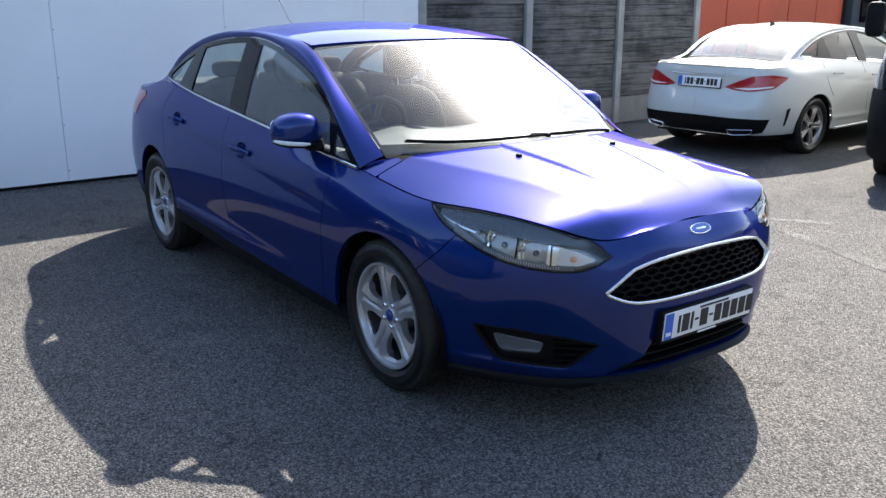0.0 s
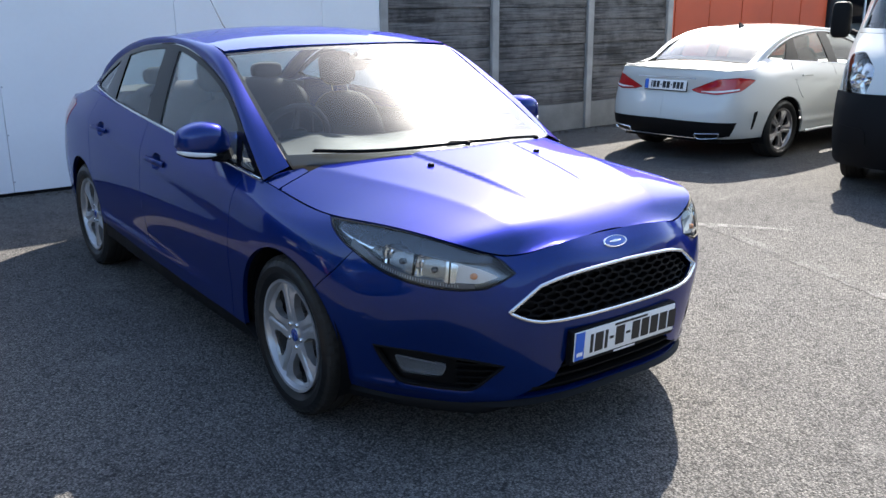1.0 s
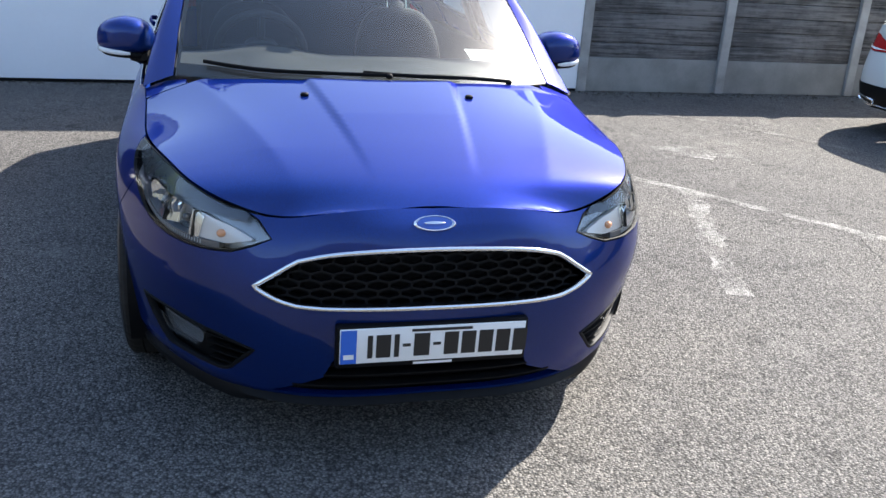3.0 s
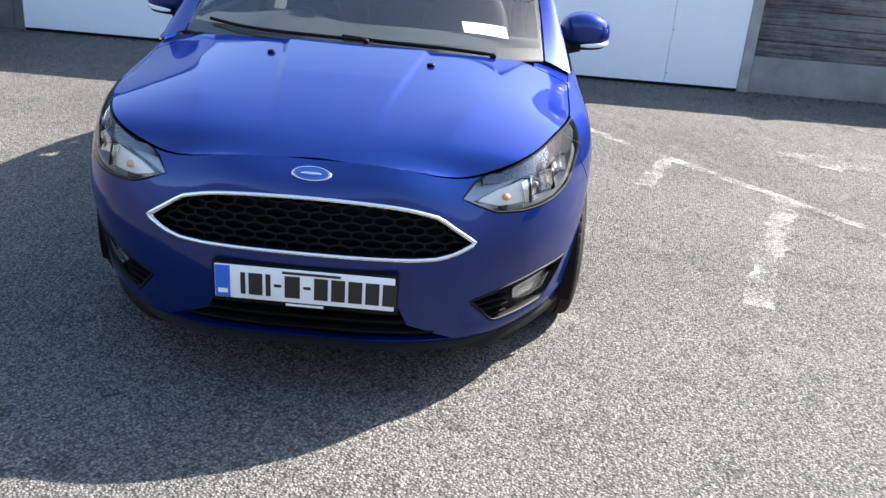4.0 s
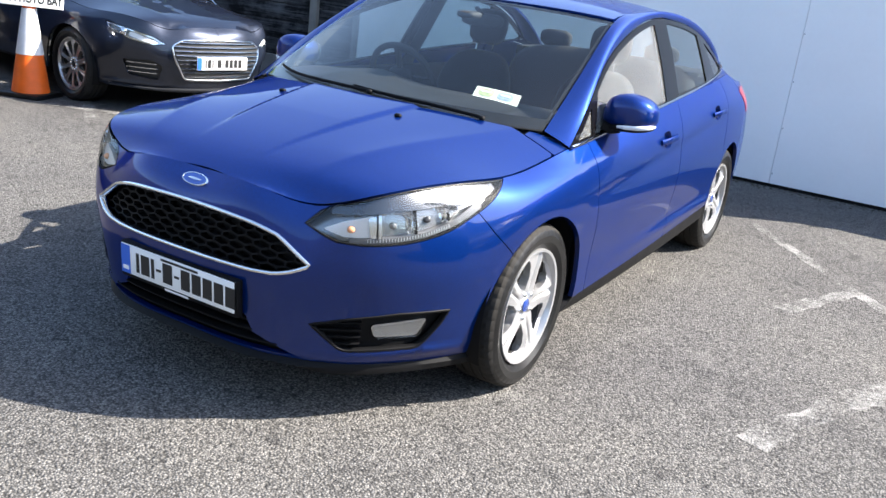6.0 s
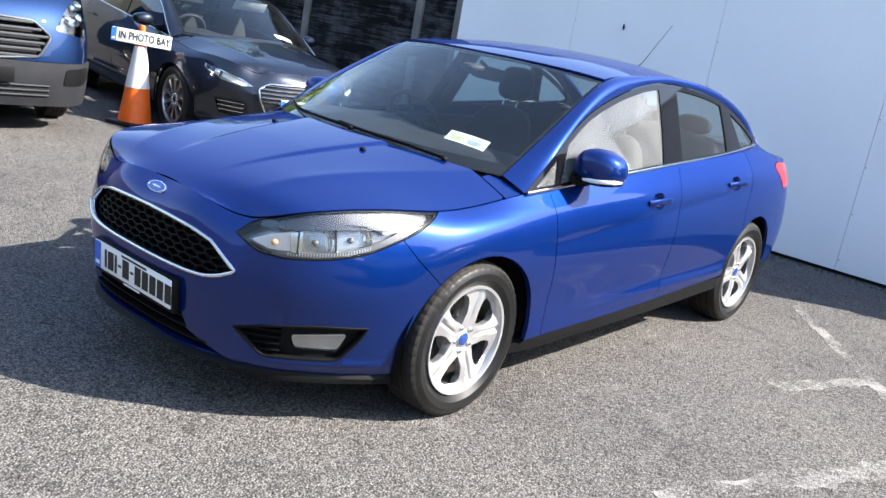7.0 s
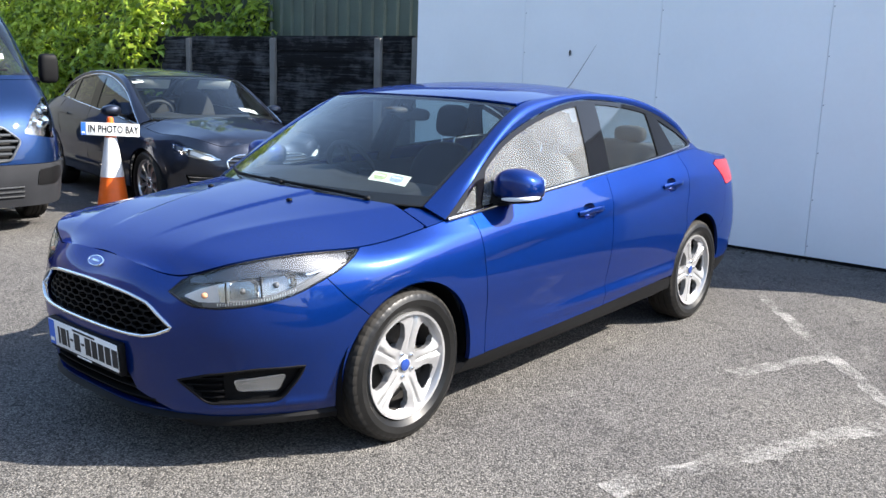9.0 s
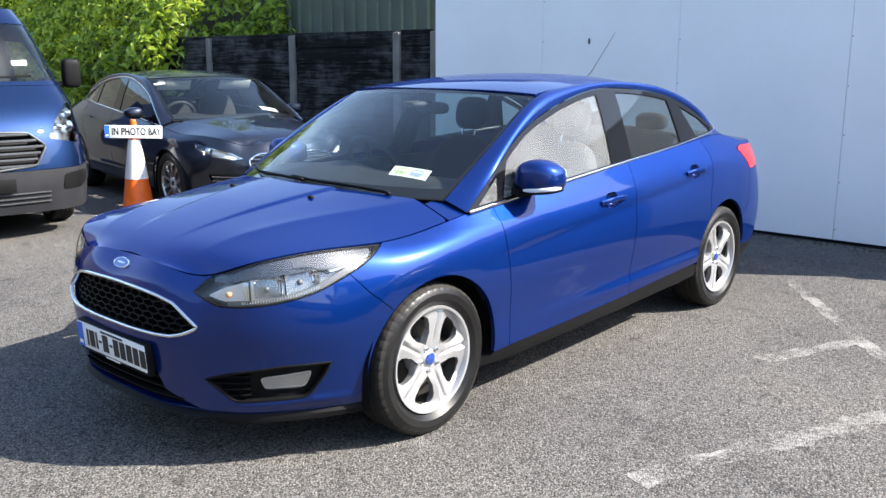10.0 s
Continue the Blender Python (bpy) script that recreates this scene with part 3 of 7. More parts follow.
def blob(cx, cy, cz, sx, sy, sz, power=3.0, n=20, m=14, warp=None):
    """A pillow-like body: a superellipsoid with half sizes sx, sy, sz, its points bent by warp."""
    def sp(v, e):
        return math.copysign(abs(v) ** e, v)
    rows, e = [], 2 / power
    for i in range(m + 1):
        b = -math.pi / 2 + math.pi * i / m
        row = []
        for j in range(n):
            a = 2 * math.pi * j / n
            q = (sp(math.cos(b), e) * sp(math.cos(a), e), sp(math.cos(b), e) * sp(math.sin(a), e), sp(math.sin(b), e))
            if warp:
                q = warp(*q)
            row.append((cx + sx * q[0], cy + sy * q[1], cz + sz * q[2]))
        rows.append(row)
    return loft(rows, True)


def mirror_bm(bm):
    bmesh.ops.scale(bm, vec=(-1, 1, 1), verts=bm.verts)
    bmesh.ops.reverse_faces(bm, faces=bm.faces)
    return bm


# ---- car materials ----
M_BLUE = car_paint("deep_blue_paint", (0.0010, 0.0125, 0.084), (0.0022, 0.032, 0.212), 0.43, 0.68, 0.72, 0.007)
M_GLOSS_BLACK = surface("gloss_black", (0.005, 0.005, 0.006), 0.05, var=0.1, bump=0, spec=0.2)
M_GLASS = clear_glass("car_glass", (0.64, 0.72, 0.72), dust=0.035, gloss=1.0)
# faint dust, plus a pale film painted in for a bright reflection
M_SIDE_GLASS = clear_glass("dusty_pale_side_glass", (0.74, 0.80, 0.80), dust=0.012, pale_film=0.12)
M_REAR_GLASS = clear_glass("rear_side_glass", (0.56, 0.68, 0.69), dust=0.01, pale_film=0.012)
# rough gloss and pale film imitate the sky's reflection in these screens
M_PALE_GLASS = clear_glass("sky_paled_glass", (0.60, 0.66, 0.66), dust=0.10, pale_film=0.10, gloss=2.0)
M_DARK_GLASS = clear_glass("privacy_glass", (0.16, 0.18, 0.18), dust=0.004, gloss=1.2)
M_LENS = clear_glass("lamp_lens", (0.97, 0.98, 0.98), dust=0.004, gloss=1.1)
M_SEAL = surface("window_seal", (0.006, 0.006, 0.006), 0.6, spec=0.15, var=0.1, bump=0)
M_LAMP_BACK = surface("lamp_housing", (0.45, 0.46, 0.47), 0.2, 0.9, var=0.2, bump=0)
M_LAMP_DARK = surface("dark_lamp_housing", (0.26, 0.265, 0.27), 0.25, 0.8, var=0.15, bump=0)
M_EYELID = surface("lamp_eyelid", (0.075, 0.08, 0.09), 0.27, 0.75, var=0.1, coarse=8, bump=0)
M_LAMP_SHELF = surface("lamp_shelf_grey", (0.10, 0.10, 0.105), 0.35, 0.3, var=0.1, bump=0)
M_CHROME_SATIN = surface("satin_chrome", (0.70, 0.71, 0.72), 0.22, 1.0, var=0.03, bump=0)
M_LAMP_GREY = surface("lamp_bezel", (0.42, 0.44, 0.45), 0.35, 0.3, var=0.1, bump=0)
M_AMBER_BULB = surface("amber_bulb", (0.70, 0.32, 0.16), 0.15, var=0.1, bump=0)
M_AMBER = surface("indicator_lens", (0.62, 0.58, 0.54), 0.15, var=0.1, bump=0)
M_RED_LENS = surface("tail_lens", (0.42, 0.012, 0.014), 0.1, var=0.15, bump=0, coat=0.5)
M_ALLOY = surface("painted_alloy", (0.45, 0.45, 0.455), 0.3, 0.6, var=0.08, coarse=5, bump=0)
M_BARREL = surface("wheel_barrel", (0.045, 0.042, 0.04), 0.6, 0.2, var=0.3, coarse=20, bump=0)
M_REPEATER = surface("repeater_lens", (0.70, 0.71, 0.72), 0.12, var=0.1, bump=0, coat=1.0)
M_DISC = surface("brake_disc", (0.06, 0.057, 0.053), 0.5, 0.5, var=0.4, coarse=20, bump=0)
M_TRIM = surface("dark_interior", (0.022, 0.023, 0.025), 0.7, var=0.2, coarse=5, fine=300, bump=0.2, depth=0.001)
M_DASH = surface("dashboard_plastic", (0.020, 0.021, 0.023), 0.55, var=0.2, coarse=5, fine=500, bump=0.2, depth=0.001)
M_SEAT = surface("seat_cloth", (0.016, 0.0165, 0.018), 0.9, var=0.3, coarse=7, fine=400, bump=0.3, depth=0.001)
M_WHITE = surface("white_plate", (0.80, 0.80, 0.78), 0.35, var=0.04, bump=0)
M_PLATE_BLUE = surface("plate_blue", (0.02, 0.12, 0.55), 0.4, var=0.05, bump=0)
M_INK = surface("black_ink", (0.012, 0.012, 0.012), 0.5, var=0.05, bump=0)
M_BADGE = surface("badge_blue", (0.02, 0.06, 0.28), 0.15, 0.3, var=0.1, bump=0, coat=1.0)
M_STICKER = surface("paper_disc", (0.72, 0.76, 0.66), 0.6, var=0.12, coarse=30, bump=0)
M_STICKER_BLUE = surface("blue_paper_print", (0.34, 0.42, 0.55), 0.6, var=0.3, coarse=60, bump=0)
M_STICKER_PRINT = surface("paper_print", (0.48, 0.56, 0.30), 0.6, var=0.3, coarse=60, bump=0)
M_HEADLINER = surface("headliner", (0.42, 0.42, 0.40), 0.95, var=0.1, fine=300, bump=0.1, depth=0.001)

car = thing("car", "deep blue four-door saloon car parked on worn tarmac", "car")

# outlines in the hull's two ways: metres along the outline from the nose, and height
AF, AR = along_y(0.012), along_y(2.635)
ZF, RF, RR = 0.312, 0.352, 0.36


def arc(a0, z0, r, d0, d1, n=14):
    return [(a0 + r * math.cos(radians(d)), z0 + r * math.sin(radians(d))) for d in np.linspace(d0, d1, n)]


def top_line(a0, a1, n=12, down=0.0):
    return [(a, float(hull_top(a)[0]) - down) for a in np.linspace(a0, a1, n)]


half_grille = smooth_line([(0.0, 0.672), (0.18, 0.669), (0.30, 0.656), (0.372, 0.638)], 4).tolist() + smooth_line([(0.40, 0.622), (0.452, 0.588), (0.492, 0.562)], 3).tolist()
half_grille_low = smooth_line([(0.482, 0.551), (0.43, 0.528), (0.37, 0.513)], 3).tolist() + smooth_line([(0.30, 0.509), (0.15, 0.508), (0.0, 0.508)], 3).tolist()
half_ring = half_grille + half_grille_low
GRILLE = np.array(half_ring + [(-a, z) for a, z in half_ring[::-1][1:-1]])
INTAKE_HALF = [(0.0, 0.372), (0.25, 0.365), (0.275, 0.345), (0.30, 0.292), (0.455, 0.234), (0.0, 0.230)]
INTAKE = np.array(INTAKE_HALF[:5] + [(-a, z) for a, z in INTAKE_HALF[4::-1][:-1]])
TIP = [(0.545, 0.748), (0.498, 0.722), (0.453, 0.682), (0.505, 0.660), (0.562, 0.641)]
LAMP = TIP[2::-1] + top_line(0.58, 1.20, 14, 0.004) + [(1.245, 0.814)]
LAMP += smooth_line([(1.225, 0.800), (1.13, 0.752), (1.038, 0.716), (0.964, 0.688), (0.858, 0.662), (0.76, 0.648), (0.652, 0.640)], 3).tolist() + [TIP[4], TIP[3]]
LAMP = np.array(LAMP)
FOG = np.array(rounded([(0.496, 0.362), (0.60, 0.388), (0.80, 0.410), (0.985, 0.410), (0.965, 0.36), (0.899, 0.272), (0.60, 0.266)], 0.03, 4, (0, 3)))
FOG_LENS = np.array(rounded([(0.712, 0.350), (0.912, 0.368), (0.888, 0.311), (0.728, 0.311)], 0.012))


def both(poly):
    p = np.asarray(poly)
    return p, p * np.array([-1, 1])


# front bumper, all round the nose to the wheel arches
low = [q for q in LAMP[::-1].tolist() if 0.60 < q[0] < 1.06 and q[1] < 0.73]
edge_half = top_line(0.0, 0.53, 12) + TIP + low + [(1.075, 0.729), (1.145, 0.655)]
edge_half += arc(AF, ZF, RF, 133, 194, 10) + [(1.12, 0.215), (0.80, 0.205), (0.52, 0.205), (0.46, 0.222), (0.30, 0.222)]
BUMPER = np.array(edge_half + [(-a, z) for a, z in edge_half[::-1]][:-1])
bumper = sheet("front_bumper", BUMPER, hull, M_BLUE, car, [GRILLE, INTAKE, FOG, FOG * np.array([-1, 1])], 0.028, 0.02, centre=(0, 0.2, 0.5))

# grille: chrome surround, honeycomb and dark backing
grille = sheet("grille_backing", shrink(GRILLE, -0.004), hull, M_BLACK, car, step=0.04, lip=0, gap=0, push=-0.065, label="black backing behind the grille", centre=(0, 0.2, 0.5))


def on_hull(line, push=0.0):
    q = np.asarray(line, float)
    p, e = hull(q[:, 0], q[:, 1]), 1e-3
    n = np.cross(hull(q[:, 0] + e, q[:, 1]) - p, hull(q[:, 0], q[:, 1] + e) - p)
    n /= np.linalg.norm(n, axis=1)[:, None]
    out = p - np.stack([0 * p[:, 0], np.clip(p[:, 1], 0.1, 2.9), p[:, 2]], 1)
    n *= np.where(np.sum(n * out, 1) > 0, 1, -1)[:, None]
    return p + n * push, n


def ring_bar(line, w, h, push):
    """A closed trim bar that follows an outline on the hull."""
    p, n = on_hull(line, push)
    rows = []
    for i in range(len(p)):
        t = p[(i + 1) % len(p)] - p[i - 1]
        t /= np.linalg.norm(t)
        s = np.cross(t, n[i])
        rows.append([p[i] + s * w * a + n[i] * h * b for a, b in ((-0.5, -1.0), (-0.5, 0.2), (-0.25, 0.5), (0.25, 0.5), (0.5, 0.2), (0.5, -1.0))])
    rows.append(rows[0])
    return loft(rows, True)


part("grille_surround", ring_bar(densify(shrink(GRILLE, 0.003), 0.02), 0.013, 0.012, 0.003), M_CHROME, car, "bright chrome grille surround", 50)
cw, ch = 0.062, 0.031
mesh_poly = shrink(GRILLE, -0.002)
verts, faces = [], []
for r in range(-1, 8):
    for c in range(-9, 10):
        cx, cz = (c + 0.5 * (r % 2)) * cw, 0.50 + r * ch * 0.75
        hexa = [(cx - cw / 2, cz - ch * 0.25), (cx - cw / 2, cz + ch * 0.25), (cx, cz + ch / 2), (cx + cw / 2, cz + ch * 0.25)]
        for u, v in zip(hexa, hexa[1:]):
            m2 = ((u[0] + v[0]) / 2, (u[1] + v[1]) / 2)
            if not inside(mesh_poly, [u, v, m2]).all():
                continue
            d = np.array(v) - np.array(u)
            s = np.array([-d[1], d[0]]) / np.hypot(*d) * 0.0032
            q = np.array([u - s, v - s, v + s, u + s])
            front, _ = on_hull(q, -0.022)
            back, _ = on_hull(q, -0.05)
            b = len(verts)
            verts += [tuple(k) for k in front] + [tuple(k) for k in back]
            faces += [(b, b + 1, b + 2, b + 3), (b, b + 4, b + 5, b + 1), (b + 2, b + 6, b + 7, b + 3)]
me = bpy.data.meshes.new("grille_mesh")
me.from_pydata(verts, [], faces)
me.materials.append(M_BLACK)
part("grille_mesh", me, None, car, "black honeycomb grille")

# lower intake: backing and three slats
sheet("intake_backing", shrink(INTAKE, -0.004), hull, M_BLACK, car, step=0.04, lip=0, gap=0, push=-0.05, centre=(0, 0.2, 0.5))
for z, w in ((0.335, 0.275), (0.300, 0.30), (0.262, 0.39)):
    line, n = on_hull([(a, z) for a in np.linspace(-w, w, 25)], -0.02)
    part("intake_slat", bar(line, 0.05, 0.011), M_BLACK, car)

# black spoiler lip under the bumper
lip_rows = []
for a in np.linspace(-1.13, 1.13, 61):
    z1 = 0.224 - 0.012 * min(1, abs(a))
    fwd = 0.012 * (1 - min(1, (abs(a) / 0.62) ** 6)) + 0.002
    drop = 0.207 - 0.034 * min(1, max(0, (abs(a) - 0.42) / 0.16))
    q, n = on_hull([(a, z1 + 0.012), (a, z1), (a, z1 - 0.012), (a, z1 - 0.028)], 0.0)
    nn = n[1] * np.array([1, 1, 0])
    nn /= np.linalg.norm(nn)
    b = q[1] + nn * fwd
    lip_rows.append([q[0] - nn * 0.015, b - nn * 0.004, b + nn * 0.004 - np.array([0, 0, 0.014]), b * np.array([1, 1, 0]) + np.array([0, 0, drop + 0.004]), b * np.array([1, 1, 0]) - nn * 0.012 + np.array([0, 0, drop]), b * np.array([1, 1, 0]) - nn * 0.08 + np.array([0, 0, drop + 0.004])])
part("front_lip", loft(lip_rows), M_BLACK, car, "black plastic lip under the bumper", 40)

# fog lamps in their dark recesses
for side, fp in zip((1, -1), both(FOG)):
    k = np.array([side, 1])
    rec = sheet("fog_recess", shrink(fp, -0.002), hull, M_BLACK, car, step=0.03, lip=0, gap=0, push=-0.03, label="black fog lamp recess", centre=(0, 0.2, 0.5))
    part("recess_frame", ring_bar(densify(shrink(fp, 0.003), 0.02), 0.012, 0.014, -0.004), M_BLACK, rec, smooth=50)
    for z0 in (0.292, 0.318, 0.344, 0.37, 0.392):
        lo = 0.515 + abs(z0 - 0.345) * 0.6
        line, _ = on_hull([(side * a, z0 + 0.02 * (a - 0.6)) for a in np.linspace(lo, 0.67, 8)], -0.014)
        part("recess_slat", bar(line, 0.03, 0.006), M_BLACK, rec)
    fl = sheet("fog_lamp", shrink(FOG_LENS * k, -0.004), hull, M_LAMP_BACK, car, step=0.012, lip=0.02, gap=0, push=-0.022, label="clear fog lamp with bright reflector", centre=(0, 0.2, 0.5))
    sheet("fog_lens", FOG_LENS * k, hull, M_LENS, fl, step=0.02, lip=0.012, gap=0, push=-0.006, centre=(0, 0.2, 0.5)).visible_shadow = False

# headlamps
def lamp_at(a, k):
    """The height in the lamp at the way a along the outline: k = 0 at its lower edge, 1 at its upper."""
    low = np.interp(a, [0.453, 0.505, 0.562, 0.652, 0.76, 0.858, 0.964, 1.038, 1.13, 1.225, 1.245], [0.682, 0.660, 0.641, 0.640, 0.648, 0.662, 0.688, 0.716, 0.752, 0.800, 0.814])
    top = np.interp(a, [0.453, 0.498, 0.545, 0.58], [0.682, 0.722, 0.748, float(hull_top(0.58)[0]) - 0.004]) if a < 0.58 else float(hull_top(a)[0]) - 0.004
    return float(low + (top - low) * k)


LAMP_IN = shrink(LAMP, 0.002)
for side in (1, -1):
    k = np.array([side, 1])
    hl = sheet("headlamp", LAMP_IN * k, hull, M_LAMP_DARK, car, step=0.03, lip=-0.04, gap=0, push=-0.045, label="clear headlamp with twin bright reflectors", centre=(0, 0.2, 0.5))
    sheet("lens", LAMP * k, hull, M_LENS, hl, step=0.025, lip=0.006, gap=0.002, push=0.001, label="clear curved lamp lens", centre=(0, 0.2, 0.5)).visible_shadow = False
    part("lens_seal", ring_bar(densify(LAMP_IN * k, 0.025), 0.005, 0.005, -0.002), M_SEAL, hl, smooth=50)
    lid_a = np.linspace(0.53, 1.19, 24)
    lid = np.array([(a, lamp_at(a, 0.985)) for a in lid_a] + [(a, lamp_at(a, float(np.interp(a, [0.53, 0.70, 0.95, 1.02, 1.19], [0.80, 0.66, 0.60, 0.42, 0.40])))) for a in lid_a[::-1]])
    sheet("bezel", lid * k, hull, M_EYELID, hl, step=0.025, lip=0.03, gap=0, push=-0.010, label="satin grey upper bezel", centre=(0, 0.2, 0.5))
    shelf_a = np.linspace(0.60, 1.10, 20)
    shelf = np.array([(a, lamp_at(a, 0.03)) for a in shelf_a] + [(a, lamp_at(a, 0.03) + 0.016 + 0.012 * max(0, a - 0.9) / 0.2) for a in shelf_a[::-1]])
    sheet("lamp_shelf", shelf * k, hull, M_LAMP_SHELF, hl, step=0.02, lip=0.03, gap=0, push=-0.012, label="dark ribbed shelf", centre=(0, 0.2, 0.5))
    for a in np.linspace(0.66, 0.95, 30):
        p, _ = on_hull([(a * side, lamp_at(a, 0.03) + 0.004), (a * side, lamp_at(a, 0.03) + 0.014)], -0.011)
        part("shelf_rib", bar(p, 0.003, 0.004, sides=4), M_LAMP_GREY, hl)
    wall_poly = np.array([(0.672, lamp_at(0.672, 0.08)), (0.655, lamp_at(0.655, 0.60)), (0.700, lamp_at(0.70, 0.64)), (0.708, lamp_at(0.708, 0.10))])
    sheet("reflector_wall", wall_poly * k, hull, M_CHROME_SATIN, hl, step=0.02, lip=0.03, gap=0, push=-0.014, label="bright satin divider", centre=(0, 0.2, 0.5))
    for a0, z0, ra, rz, nm in ((0.752, 0.699, 0.064, 0.054, "dip_reflector"), (0.885, 0.718, 0.070, 0.058, "main_reflector")):
        c, n = on_hull([(a0 * side, z0), (a0 * side + 0.01, z0)], -0.02)
        n0 = Vector(n[0] * np.array([1, 1, 0.2])).normalized()
        t0 = Vector((-n0.y, n0.x, 0)).normalized()
        u0 = n0.cross(t0)
        rows = []
        for step_i, r in enumerate(np.linspace(1.0, 0.12, 12)):
            rows.append([Vector(c[0]) - n0 * (0.05 * (1 - r * r) + 0.0035 * (step_i % 2)) + n0 * (0.004 * math.cos(9 * b) * r) + t0 * (ra * r * math.copysign(abs(math.cos(b)) ** 0.6, math.cos(b))) + u0 * (rz * r * math.copysign(abs(math.sin(b)) ** 0.6, math.sin(b))) for b in np.linspace(0, 2 * math.pi, 28, endpoint=False)])
        part(nm, loft(rows, True), M_CHROME, hl, "mirror-bright lamp reflector", 12)
        bulb = bmesh.new()
        bmesh.ops.create_uvsphere(bulb, u_segments=12, v_segments=8, radius=0.011)
        bmesh.ops.translate(bulb, vec=Vector(c[0]) - n0 * 0.02, verts=bulb.verts)
        part("bulb_cap", bulb, M_LAMP_SHELF, hl)
        p, _ = on_hull([((a0 - 0.062) * side, z0 - 0.04), ((a0 - 0.066) * side, z0 + 0.036)], -0.016)
        part("reflector_rib", bar(p, 0.006, 0.02), M_SEAL, hl)
    sheet("indicator", rounded([(0.505, 0.676), (0.575, 0.708), (0.678, 0.736), (0.688, 0.664), (0.58, 0.658)], 0.015) * k, hull, M_AMBER, hl, step=0.02, lip=0.02, gap=0, push=-0.02, label="pale front indicator", centre=(0, 0.2, 0.5))
    c, n = on_hull([(0.60 * side, 0.684), (0.61 * side, 0.684)], -0.02)
    part("indicator_bulb", blob(*c[0], 0.013, 0.013, 0.011, 2.0, 14, 8), M_AMBER_BULB, hl, "amber indicator bulb", 60)
    sheet("side_bezel", rounded([(1.00, 0.745), (1.0, 0.772), (1.10, 0.785), (1.19, 0.795), (1.10, 0.765)], 0.02) * k, hull, M_CHROME, hl, step=0.02, lip=0.02, gap=0, push=-0.018, label="bright outer bezel", centre=(0, 0.2, 0.5))

# flanks: wings, doors, rear quarters, sills
SILL_TOP = [(0.37, 0.262), (1.0, 0.285), (1.6, 0.31), (2.12, 0.335)]


def ay(pairs):
    return [(along_y(y), z) for y, z in pairs]


DOOR1 = [(0.425, 0.893), (0.438, 0.72), (0.462, 0.50), (0.472, 0.268)]
DOOR2 = [(1.560, 0.989), (1.550, 0.87), (1.512, 0.62), (1.485, 0.42), (1.478, 0.305)]
DOOR3 = [(2.44, 1.052), (2.475, 0.97), (2.455, 0.85), (2.40, 0.73), (2.325, 0.645)]
wing = [(1.075, 0.729), (1.145, 0.655)] + arc(AF, ZF, RF, 133, -8, 26) + ay([(0.38, 0.262), (0.472, 0.266)]) + ay(DOOR1[::-1][1:]) + top_line(along_y(0.41), 1.26, 14) + [q for q in LAMP.tolist() if q[0] > 1.08 and q[1] < 0.802]
front_door = top_line(along_y(0.425), along_y(1.56), 20) + ay(DOOR2[1:]) + ay([(1.0, 0.285), (0.472, 0.268)]) + ay(DOOR1[::-1][1:-1])
rear_arc = [q for q in arc(AR, ZF + 0.008, RR, 176, 130, 10)]
rear_door = top_line(along_y(1.56), along_y(2.44), 16) + ay(DOOR3[1:-1]) + [q for q in rear_arc[::-1]] + ay([(2.0, 0.332), (1.6, 0.311)]) + ay(DOOR2[::-1][:-1])
quarter = top_line(along_y(2.44), along_y(3.08), 14) + [(along_y(3.03), 0.985), (along_y(2.94), 0.965), (along_y(3.02), 0.88), (along_y(3.06), 0.83), (along_y(3.02), 0.60)] + arc(AR, ZF + 0.008, RR, 38, 130, 16) + ay(DOOR3[1:-1][::-1])
wing, front_door, rear_door, quarter = (np.array(q) for q in (wing, front_door, rear_door, quarter))
